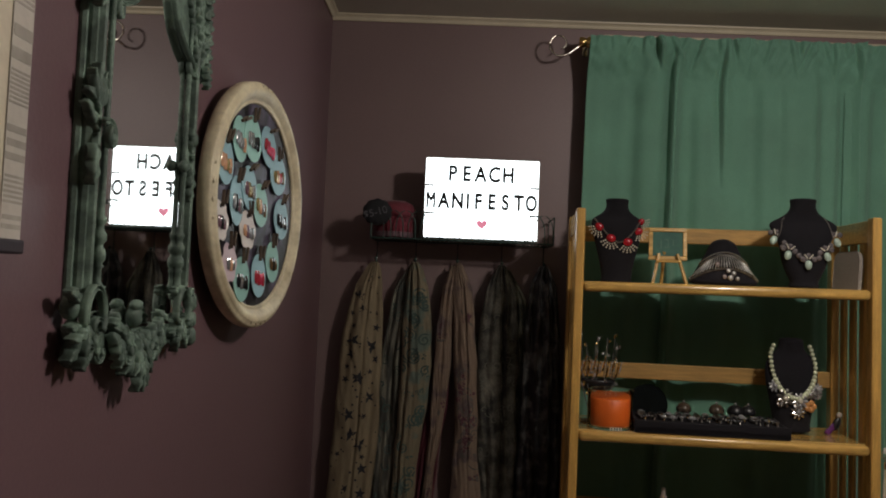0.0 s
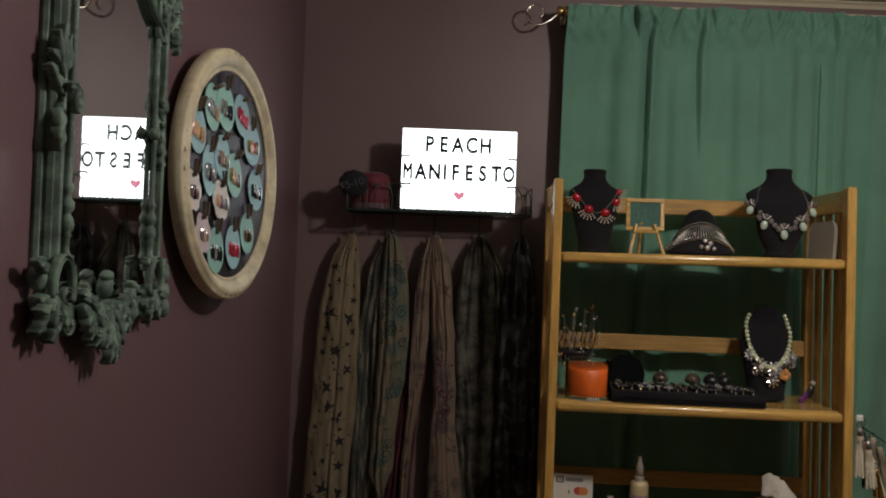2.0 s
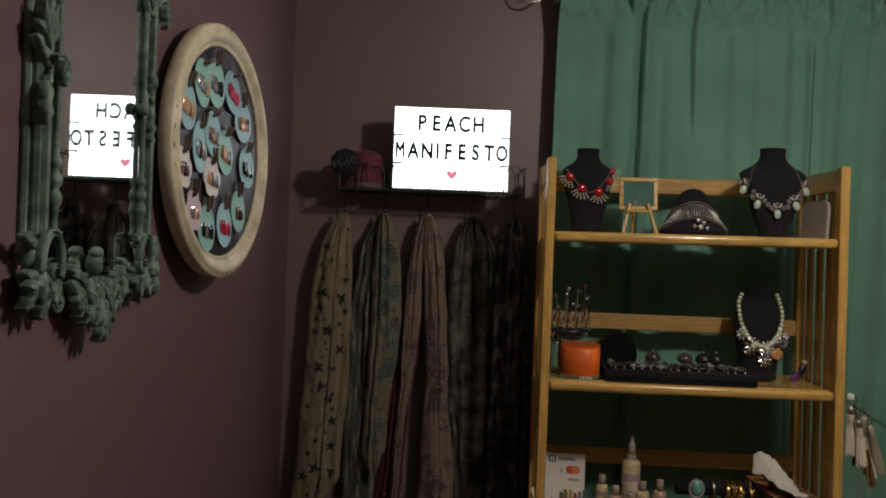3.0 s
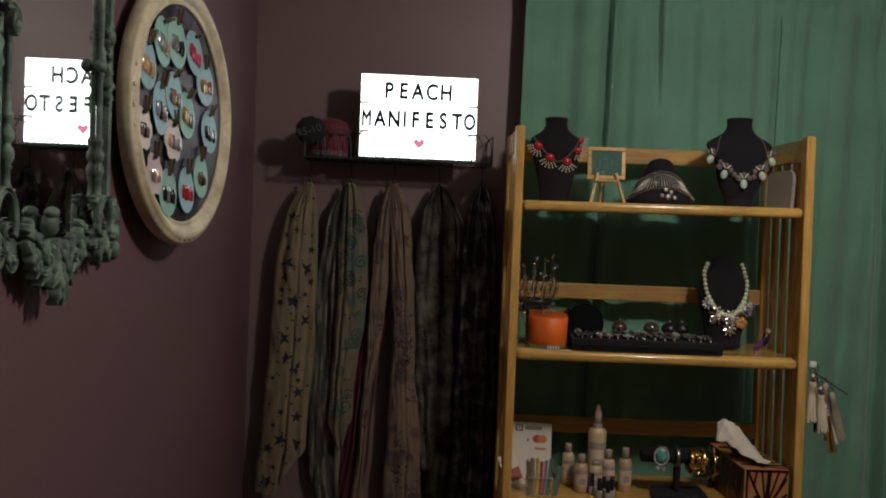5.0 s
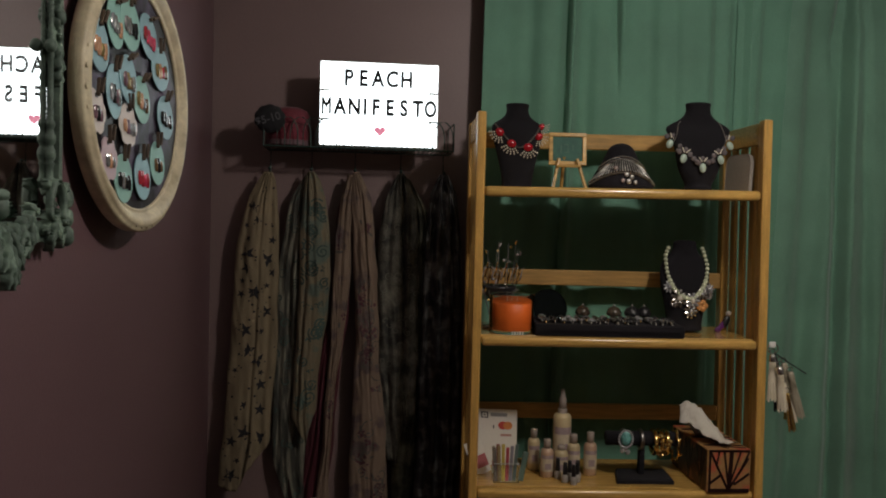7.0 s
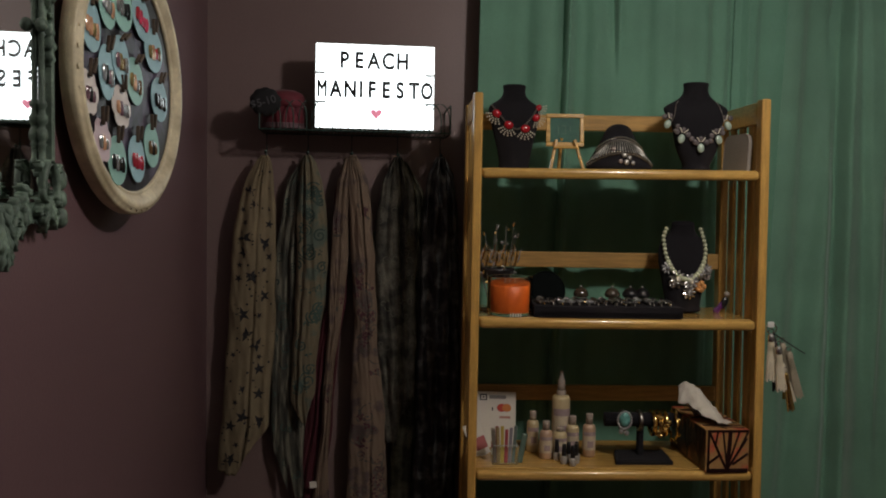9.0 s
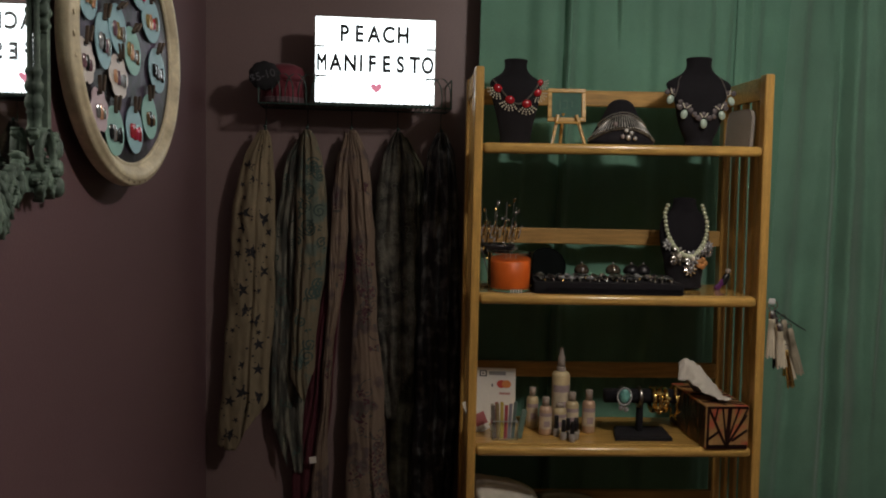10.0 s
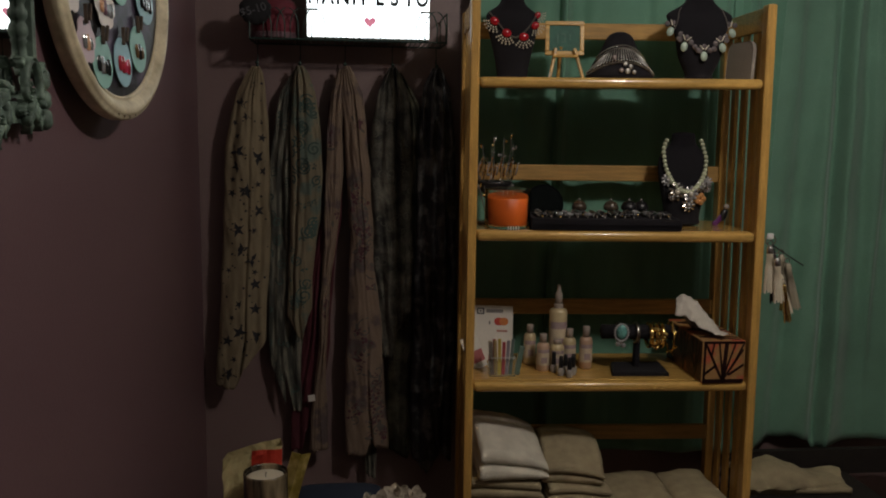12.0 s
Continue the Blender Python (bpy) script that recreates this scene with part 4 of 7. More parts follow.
OVAL, OC = oval_board()
CARD_BLUE = mat("pale_blue_card", (0.30, 0.50, 0.56), 0.55, var=0.05, bump=0.05, rand=0.15)
CARD_GREEN = mat("pale_mint_card", (0.28, 0.52, 0.46), 0.55, var=0.05, bump=0.05, rand=0.15)
CARD_WHITE = mat("white_card", (0.66, 0.60, 0.56), 0.55, var=0.05, bump=0.05)
CARD_PINK = mat("pale_pink_card", (0.55, 0.43, 0.47), 0.55, var=0.05, bump=0.05)
PEG = mat("weathered_peg_wood", (0.12, 0.085, 0.06), 0.7, var=0.3, scale=60)


def nail_colour(name, col, metal=0.0):
    return mat(name, col, 0.12, metal, var=0.25, scale=120, bump=0.0, coat=0.6)


NAIL = {"silver": nail_colour("silver_glitter_lacquer", (0.55, 0.56, 0.58), 0.7), "black": nail_colour("black_lacquer", (0.012, 0.014, 0.018)), "pink": nail_colour("hot_pink_lacquer", (0.62, 0.05, 0.12)),
        "peach": nail_colour("peach_lacquer", (0.62, 0.34, 0.20)), "red": nail_colour("red_lacquer", (0.42, 0.03, 0.05)), "brown": nail_colour("bronze_lacquer", (0.22, 0.14, 0.07), 0.4),
        "dusk": nail_colour("dusky_plum_lacquer", (0.20, 0.11, 0.14)), "gold": nail_colour("gold_lacquer", (0.55, 0.42, 0.18), 0.6), "grey": nail_colour("grey_lacquer", (0.25, 0.27, 0.29))}


def nail_card(s, w, z, h, material, cols, tag, bracket=False, lean=0, peg=20):
    t = thing("nail_card", tag, "nail card", "nail sets clipped to the oval board", at=OVAL @ pose(s + 0.957, -0.006, z - 1.548, -3, lean, 0))
    bm = bmesh.new()
    n = 40
    ro = []
    for i in range(n):
        a = 2 * math.pi * i / n
        k = 1 + (0.07 * math.cos(6 * a) - 0.03 * math.cos(12 * a) if bracket else 0)
        ro.append((w / 2 * k * math.cos(a), h / 2 * k * math.sin(a)))
    vs = grid_faces(bm, [[(x, y, q) for x, q in ro] for y in (0.0006, -0.0006)], True)
    bm.faces.new(list(reversed(vs[0]))), bm.faces.new(vs[1])
    bmesh.ops.recalc_face_normals(bm, faces=bm.faces)
    face = part("card", bm, material, t)
    if bracket:
        part("slot", box(bmesh.new(), (0, -0.001, h * 0.36), (w * 0.14, 0.0012, h * 0.10), 0.0004), M_BLACK, face)
    k = len(cols)
    for i, cname in enumerate(cols):
        x = (i - (k - 1) / 2) * w * 0.155
        bm = bmesh.new()
        L_, Wn = h * (0.30 + 0.05 * math.sin(i * 2.2)), w * 0.085
        rows = []
        for j in range(7):
            f = j / 6
            ww = Wn * (0.8 + 0.2 * math.sin(math.pi * f)) * (1 if 0 < j < 6 else 0.55)
            rows.append([(x + ww * q, -0.0015 - 0.0042 * (1 - q * q) * (0.7 + 0.3 * math.sin(math.pi * f)), -h * 0.06 + (f - 0.5) * L_ + 0.002 * math.cos(i * 1.3)) for q in (-1, -0.6, 0, 0.6, 1)])
        grid_faces(bm, rows)
        bmesh.ops.recalc_face_normals(bm, faces=bm.faces)
        part("nail", bm, NAIL[cname], face, smooth=True)
    bm = bmesh.new()
    R = rot(0, peg, 0)
    box(bm, R @ Vector((0, -0.004, 0.008)) + Vector((0.0, 0, h * 0.42)), (0.0045, 0.005, 0.026), 0.0008, R)
    box(bm, R @ Vector((0, -0.0095, 0.010)) + Vector((0.0, 0, h * 0.42)), (0.0045, 0.004, 0.022), 0.0008, R @ rot(6))
    part("clothes_peg", bm, PEG, t, "small dark wooden clothes peg")


CARDS = [(-1.048, .070, 1.646, .073, CARD_GREEN, "grey silver silver peach", 8, 60), (-.986, .088, 1.657, .076, CARD_GREEN, "silver silver black black", 0, 15), (-.898, .092, 1.658, .070, CARD_BLUE, "red pink pink pink", 10, 60),
         (-1.109, .072, 1.603, .072, CARD_BLUE, "peach peach gold peach", 4, 25), (-.834, .094, 1.618, .072, CARD_BLUE, "gold peach red brown", -8, 10), (-1.051, .062, 1.549, .078, CARD_BLUE, "grey black dusk silver", 3, 20),
         (-.992, .075, 1.576, .072, CARD_BLUE, "dusk gold brown silver", 0, 60), (-.929, .082, 1.554, .073, CARD_GREEN, "gold peach silver brown", 6, 45), (-1.116, .064, 1.513, .060, CARD_WHITE, "dusk black dusk", 0, 15),
         (-.990, .078, 1.508, .062, CARD_WHITE, "peach dusk grey silver", 0, -10), (-.802, .090, 1.541, .074, CARD_BLUE, "black black silver black", 0, 40), (-1.068, .064, 1.453, .062, CARD_PINK, "silver peach silver", -5, 10),
         (-1.008, .078, 1.428, .072, CARD_GREEN, "black silver black black", 0, 10), (-.920, .078, 1.435, .073, CARD_BLUE, "red red pink red", 0, 10), (-.844, .078, 1.461, .072, CARD_GREEN, "brown black brown", -6, 10)]
NOTE = {CARD_BLUE: "pale blue oval card", CARD_GREEN: "mint oval card", CARD_WHITE: "white scalloped card", CARD_PINK: "pale pink scalloped card"}
for s, w, z, h, cm, cols, lean, peg in CARDS:
    cols = cols.split()
    nail_card(s, w, z, h, cm, cols, f"{NOTE[cm]} of {cols[0]} and {cols[-1]} false nails", cm in (CARD_WHITE, CARD_PINK), lean, peg)


# printed hanging at the near end of the wall
t = thing("wall_chart", "cream paper wall chart with grey printed lines", "wall chart", at=pose(0, -1.90, 1.75, 0, 0, 90))
part("sheet", box(bmesh.new(), (0, -0.010, 0), (0.49, 0.010, 0.60), 0.002), mat("cream_chart_paper", (0.62, 0.55, 0.42), 0.7, var=0.06, fine=120), t)
strip = part("border_strip", box(bmesh.new(), (0.229, -0.0158, 0), (0.032, 0.0012, 0.598)), mat("pale_strip_paper", (0.52, 0.48, 0.42), 0.7, var=0.08, fine=120), t)
gr = mat("grey_print", (0.40, 0.365, 0.31), 0.8, var=0.2, bump=0)
z, k = -0.290, 0
for lines, thick, gap in [(2, 0.004, 0.006), (6, 0.0022, 0.010), (3, 0.006, 0.012), (8, 0.002, 0.006), (2, 0.010, 0.008), (9, 0.0022, 0.012), (4, 0.004, 0.006), (10, 0.002, 0.014), (3, 0.008, 0.010), (7, 0.0024, 0.012), (3, 0.006, 0.016), (8, 0.0022, 0.010), (2, 0.010, 0.020), (8, 0.0024, 0.010), (3, 0.008, 0.02)]:
    for i in range(lines):
        if z < 0.29:
            part("printed_line", box(bmesh.new(), (0.229 + 0.001 * (i % 2), -0.0165, z + thick / 2), (0.0300, 0.0003, thick)), gr, strip)
        z += thick * 1.9
    z += gap
part("bottom_batten", box(bmesh.new(), (0, -0.012, -0.304), (0.49, 0.018, 0.012), 0.002), mat("dark_batten_wood", (0.03, 0.022, 0.03), 0.6), t, "dark wooden batten")


# ---- on the top shelf ----
S1, S2, S3, S4 = SHELVES[0], SHELVES[1], SHELVES[2], SHELVES[3]


def bust(u, v, z, rows, label, turn=0):
    """A jewellery bust: rows (height, half width, half depth, centre offset). Returns a function for its front surface."""
    bm = bmesh.new()
    n = 28
    ring_ = []
    for h, w, d, o in rows:
        ring_.append([(w * math.cos(2 * math.pi * i / n), o + d * math.sin(2 * math.pi * i / n), h) for i in range(n)])
    vs = grid_faces(bm, ring_, True)
    bm.faces.new(list(reversed(vs[0]))), bm.faces.new(vs[-1])
    ob = part("jewellery_bust", bm, M_VELVET, smooth=True)
    ob.matrix_basis = on_shelf(u, v, z, turn)
    tagged(ob, label, "display bust", "black jewellery busts")
    m = ob.modifiers.new("round", "SUBSURF")
    m.levels = m.render_levels = 1
    W, D, O = [(r[0], r[1]) for r in rows], [(r[0], r[2]) for r in rows], [(r[0], r[3]) for r in rows]

    def front(x, h, gap=0.003):
        w, d, o = lerp_at(W, h), lerp_at(D, h), lerp_at(O, h)
        k = max(0.0, 1 - min(1.0, (x / max(w, 1e-3)) ** 2)) ** 0.5
        return Vector((x, o - d * k - gap, h))
    return front


TALL = [(0.0, 0.040, 0.030, 0.0), (0.006, 0.040, 0.030, 0.0), (0.010, 0.036, 0.026, 0.0), (0.05, 0.042, 0.024, 0.0), (0.10, 0.056, 0.026, 0.002), (0.135, 0.064, 0.026, 0.006), (0.152, 0.066, 0.022, 0.010),
        (0.163, 0.060, 0.018, 0.014), (0.172, 0.042, 0.018, 0.014), (0.182, 0.030, 0.020, 0.014), (0.198, 0.026, 0.022, 0.014), (0.209, 0.030, 0.025, 0.014), (0.212, 0.028, 0.024, 0.014), (0.213, 0.004, 0.004, 0.014)]
frontA = bust(0.093, 0.165, S1, TALL, "black velvet necklace bust on the top shelf", 4)
WIDE_B = [(0.0, 0.036, 0.034, 0.0), (0.008, 0.036, 0.034, 0.0), (0.014, 0.030, 0.024, 0.0), (0.03, 0.040, 0.026, 0.0), (0.065, 0.056, 0.030, 0.0), (0.10, 0.058, 0.030, 0.002), (0.125, 0.066, 0.028, 0.006), (0.146, 0.081, 0.022, 0.012), (0.156, 0.081, 0.019, 0.016),
          (0.164, 0.070, 0.018, 0.018), (0.176, 0.044, 0.018, 0.018), (0.190, 0.031, 0.022, 0.018), (0.205, 0.029, 0.024, 0.018), (0.215, 0.032, 0.026, 0.018), (0.218, 0.030, 0.025, 0.018), (0.219, 0.004, 0.004, 0.018)]
frontB = bust(0.532, 0.118, S1, WIDE_B, "black velvet necklace bust with broad shoulders")

RED_STONE = mat("red_cabochon", (0.42, 0.010, 0.022), 0.16, var=0.08, bump=0, coat=0.5)
PEARL = mat("ivory_pearl", (0.72, 0.67, 0.55), 0.22, var=0.08, bump=0, coat=0.4)
MINT = mat("mint_stone", (0.47, 0.60, 0.50), 0.15, var=0.1, scale=60, bump=0, coat=0.5)
SMOKE = mat("smoky_rose_crystal", (0.36, 0.32, 0.33), 0.10, 0.6, var=0.2, scale=90, bump=0, coat=0.8)
DARKCH = mat("gunmetal_chain", (0.28, 0.26, 0.24), 0.35, 0.9, var=0.2, bump=0)
CLEAR = mat("clear_crystal", (0.56, 0.56, 0.57), 0.14, 0.45, var=0.2, scale=150, bump=0, coat=0.8)


def sag(front, w, top, low, n, power=2.0):
    return [front(x, low + (top - low) * abs(x / w) ** power) for x in [w * (2 * i / (n - 1) - 1) for i in range(n)]]


def chain(bm, pts, r):
    """Small links along a line of points."""
    for i, (a, b) in enumerate(zip(pts, pts[1:])):
        ball(bm, (a + b) / 2, r, 6, 4, (1.0, 0.7, 1.0))


def stone_necklace():
    t = thing("necklace", "statement necklace of red stones with pearl bead fans", "necklace", "necklaces", at=on_shelf(0.093, 0.165, S1, 4))
    bm = bmesh.new()
    chain(bm, sag(frontA, 0.058, 0.160, 0.100, 60, 1.6), 0.0022)
    part("chain", bm, DARKCH, t)
    for x, h, tilt, sz in ((-0.048, 0.138, 38, 0.95), (-0.020, 0.110, 16, 0.98), (0.021, 0.102, -8, 0.98), (0.050, 0.130, -36, 0.85), (0.059, 0.156, -55, 0.72)):
        p = frontA(x, h, 0.004)
        R = rot(0, tilt, 0)
        stone = part("red_stone", ball(bmesh.new(), p, 0.0118 * sz, 14, 10, (1.05, 0.5, 0.85), R), RED_STONE, t, "glossy red oval stone", True)
        bm = bmesh.new()
        for row, (rr, k) in enumerate(((0.0155, 5), (0.0215, 6), (0.0275, 6))):
            for i in range(k):
                a = radians(-90 + (i - (k - 1) / 2) * 100 / (k - 1)) 
                q = p + R @ Vector((rr * sz * math.cos(a), -0.001, rr * sz * 0.95 * math.sin(a)))
                ball(bm, q, 0.0023 * sz, 8, 6, (0.9, 0.9, 1.05))
        tagged(part("pearl_fan", bm, PEARL, stone, "fan of small ivory pearl beads", True), kind="stuff")


stone_necklace()


def mint_necklace():
    t = thing("necklace", "statement necklace of mint drops and smoky crystals", "necklace", "necklaces", at=on_shelf(0.532, 0.118, S1))
    for sx in (-1, 1):
        bm = bmesh.new()
        line = [(0.046, 0.172), (0.053, 0.163), (0.056, 0.150), (0.060, 0.134), (0.064, 0.120)]
        chain(bm, [frontB(sx * lerp_at([(-h, x) for x, h in line], -h), h) for h in [0.172 - 0.052 * i / 22 for i in range(23)]], 0.0015)
        part("chain", bm, DARKCH, t)
    for x, h, tilt in ((-0.070, 0.122, 24), (-0.044, 0.086, 14), (-0.002, 0.064, 0), (0.043, 0.085, -16), (0.072, 0.121, -26)):
        p = frontB(x, h, 0.005)
        R = rot(0, tilt, 0)
        part("mint_drop", ball(bmesh.new(), p + R @ Vector((0, -0.002, -0.008)), 0.0095, 12, 8, (0.9, 0.55, 1.2), R), MINT, t, "pale mint oval drop", True)
        for sx in (-1, 1):
            part("crystal", ball(bmesh.new(), p + R @ Vector((sx * 0.0135, -0.001, 0.006)), 0.0072, 8, 5, (1, 0.55, 1)), SMOKE, t)
            part("leaf_bar", box(bmesh.new(), p + R @ Vector((sx * 0.006, -0.002, 0.012)), (0.0028, 0.003, 0.014), 0.001, R @ rot(0, sx * 38, 0)), PEARL, t)
        part("crystal", ball(bmesh.new(), p + R @ Vector((0, -0.001, 0.0145)), 0.0065, 8, 5, (1, 0.55, 1)), SMOKE, t)
    for x, h in ((-0.052, 0.108), (-0.022, 0.078), (-0.010, 0.068), (0.024, 0.074), (0.058, 0.106), (-0.055, 0.098)):
        part("crystal", ball(bmesh.new(), frontB(x, h, 0.004), 0.0068, 8, 5, (1, 0.55, 1)), SMOKE, t)


mint_necklace()


def easel():
    t = thing("easel_chalkboard", "small pine easel holding a framed green chalkboard", "chalkboard", at=on_shelf(0.213, 0.135, S1, -4))
    tilt = rot(-9, 0, 0)
    wood = M_PINE_H
    for c, s in (((0, 0, 0.135), (0.092, 0.008, 0.010)), ((0, 0, 0.064), (0.092, 0.008, 0.010)), ((-0.041, 0, 0.0995), (0.010, 0.0078, 0.0608)), ((0.041, 0, 0.0995), (0.010, 0.0078, 0.0608))):
        part("board_frame", box(bmesh.new(), tilt @ Vector((c[0], c[1] - 0.008, c[2])), s, 0.0015, tilt), wood, t)
    slate = part("chalk_panel", box(bmesh.new(), tilt @ Vector((0, -0.0065, 0.0995)), (0.074, 0.004, 0.063), 0, tilt), mat("green_chalk_slate", (0.055, 0.15, 0.115), 0.75, var=0.14, scale=40), t, "green slate with faint chalk marks")
    ch = mat("faint_chalk", (0.12, 0.22, 0.18), 0.9, var=0.3, bump=0)
    for x, z_, w, h in ((-0.016, 0.100, 0.003, 0.024), (-0.004, 0.110, 0.010, 0.003), (0.001, 0.100, 0.003, 0.020), (-0.002, 0.091, 0.012, 0.003), (0.013, 0.103, 0.003, 0.014)):
        part("chalk_stroke", box(bmesh.new(), tilt @ Vector((x, -0.0088, z_)), (w, 0.0006, h), 0, tilt), ch, slate)
    part("ledge", box(bmesh.new(), (0, -0.016, 0.056), (0.060, 0.014, 0.006), 0.0015), wood, t)
    part("leg", tube(bmesh.new(), [(-0.022, -0.008, 0.075), (-0.036, -0.020, 0.001)], 0.0042, 6), wood, t)
    part("leg", tube(bmesh.new(), [(0.022, -0.008, 0.075), (0.044, -0.020, 0.001)], 0.0042, 6), wood, t)
    part("leg", tube(bmesh.new(), [(-0.008, 0.004, 0.080), (-0.010, 0.040, 0.001)], 0.0042, 6), wood, t)


easel()
LOW = [(0.0, 0.084, 0.050, 0.0), (0.010, 0.082, 0.048, 0.0), (0.030, 0.070, 0.042, 0.002), (0.055, 0.056, 0.034, 0.006), (0.080, 0.040, 0.026, 0.010), (0.097, 0.034, 0.024, 0.010), (0.108, 0.026, 0.022, 0.010), (0.114, 0.012, 0.012, 0.010), (0.115, 0.002, 0.002, 0.010)]
frontC = bust(0.343, 0.120, S1, LOW, "low black velvet collar stand", 0)


def collar():
    t = thing("collar_necklace", "silver collar of hanging bars with pink stones", "necklace", "necklaces", at=on_shelf(0.343, 0.120, S1))
    for h in (0.081, 0.075):
        bm = bmesh.new()
        chain(bm, [frontC(x, h - 0.030 * (x / 0.06) ** 2, 0.003) for x in [0.058 * (2 * i / 44 - 1) for i in range(45)]], 0.0023)
        part("chain", bm, M_SILVER, t)
    for i in range(25):
        f = 2 * i / 24 - 1
        a = frontC(0.057 * f, 0.074 - 0.030 * f * f, 0.003)
        b = frontC(0.080 * f, 0.046 - 0.028 * f * f, 0.0045)
        part("hanging_bar", tube(bmesh.new(), [a, (a + b) / 2 + Vector((0, -0.001, 0)), b], 0.0011, 6), M_BAR, t)
        part("bar_tip", ball(bmesh.new(), b + Vector((0, -0.001, 0)), 0.0026, 7, 5), M_SILVER, t, smooth=True)
    bm = bmesh.new()
    chain(bm, [frontC(x, 0.041 - 0.028 * (x / 0.08) ** 2, 0.004) for x in [0.081 * (2 * i / 44 - 1) for i in range(45)]], 0.0026)
    part("chain", bm, M_OLDSILVER, t)
    pinkst = mat("dull_pink_stone", (0.30, 0.24, 0.22), 0.25, var=0.2, bump=0)
    for x, h, r in ((-0.022, 0.052, 0.0060), (0.002, 0.036, 0.006), (0.014, 0.030, 0.0065), (0.006, 0.020, 0.007), (0.022, 0.018, 0.0055), (-0.008, 0.022, 0.0055)):
        part("stone", ball(bmesh.new(), frontC(x, h, 0.006), r, 10, 6, (1, 0.5, 1)), pinkst if x < 0 else M_BAR, t, smooth=True)


M_BAR = mat("bright_old_silver", (0.60, 0.58, 0.54), 0.5, 0.9, var=0.35, scale=90, bump=0.05)
collar()
# grey pouch card leaning on the side slats
bm = bmesh.new()
pts = [(-0.050, 0), (0.050, 0), (0.050, 0.070), (0.044, 0.085), (0.032, 0.091), (-0.032, 0.091), (-0.044, 0.085), (-0.050, 0.070)]
vs = grid_faces(bm, [[(-0.004, y, z_) for y, z_ in pts], [(-0.005, y * 0.98, z_ * 0.99 + 0.0005) for y, z_ in pts], [(0.005, y * 0.98, z_ * 0.99 + 0.0005) for y, z_ in pts], [(0.004, y, z_) for y, z_ in pts]], True)
bm.faces.new(list(reversed(vs[0]))), bm.faces.new(vs[-1])
bmesh.ops.recalc_face_normals(bm, faces=bm.faces)
ob = part("earring_card", bm, mat("grey_felt", (0.30, 0.265, 0.225), 0.85, var=0.12, fine=220, bump=0.3))
ob.matrix_basis = on_shelf(0.624, 0.100, S1 + 0.0005, 13) @ pose(0, 0, 0, 0, 3, 0)
tagged(ob, "blank grey felt card leaning on the bookcase side", "card")


# ---- on the second shelf ----
def candle():
    t = thing("jar_candle", "orange wax candle in a clear glass jar", "candle", at=on_shelf(0.077, 0.064, S2))
    g = M_GLASS
    R = 0.0535
    bm = lathe(bmesh.new(), [(R - 0.006, 0), (R - 0.001, 0.002), (R, 0.008), (R, 0.090), (R - 0.0006, 0.092), (R - 0.0022, 0.092), (R - 0.003, 0.090), (R - 0.003, 0.010), (R - 0.006, 0.007), (0.002, 0.0065)], seg=40, cap=False)
    ob = part("glass_jar", bm, g, t, "clear glass jar", True)
    ob.visible_shadow = False
    wax = mat("orange_wax", (0.47, 0.082, 0.005), 0.4, var=0.05, scale=10, bump=0.03)
    part("wax", lathe(bmesh.new(), [(R - 0.005, 0.0085), (R - 0.0036, 0.011), (R - 0.0036, 0.070), (R - 0.005, 0.0715), (0.01, 0.071), (0.001, 0.0705)], seg=40), wax, t, "orange wax", True)
    for x in (-0.012, 0.012, 0.0):
        part("wick", tube(bmesh.new(), [(x, 0.008 * (x == 0), 0.070), (x + 0.001, 0.008 * (x == 0), 0.082)], 0.001, 5), M_PAPER, t)
    for i in range(5):
        part("label_mark", box(bmesh.new(), (-0.004 + 0.006 * i, -R * 0.985, 0.006), (0.0022 + 0.001 * (i % 2), 0.001, 0.008)), M_PAPER, t, "small pale printed mark")


candle()


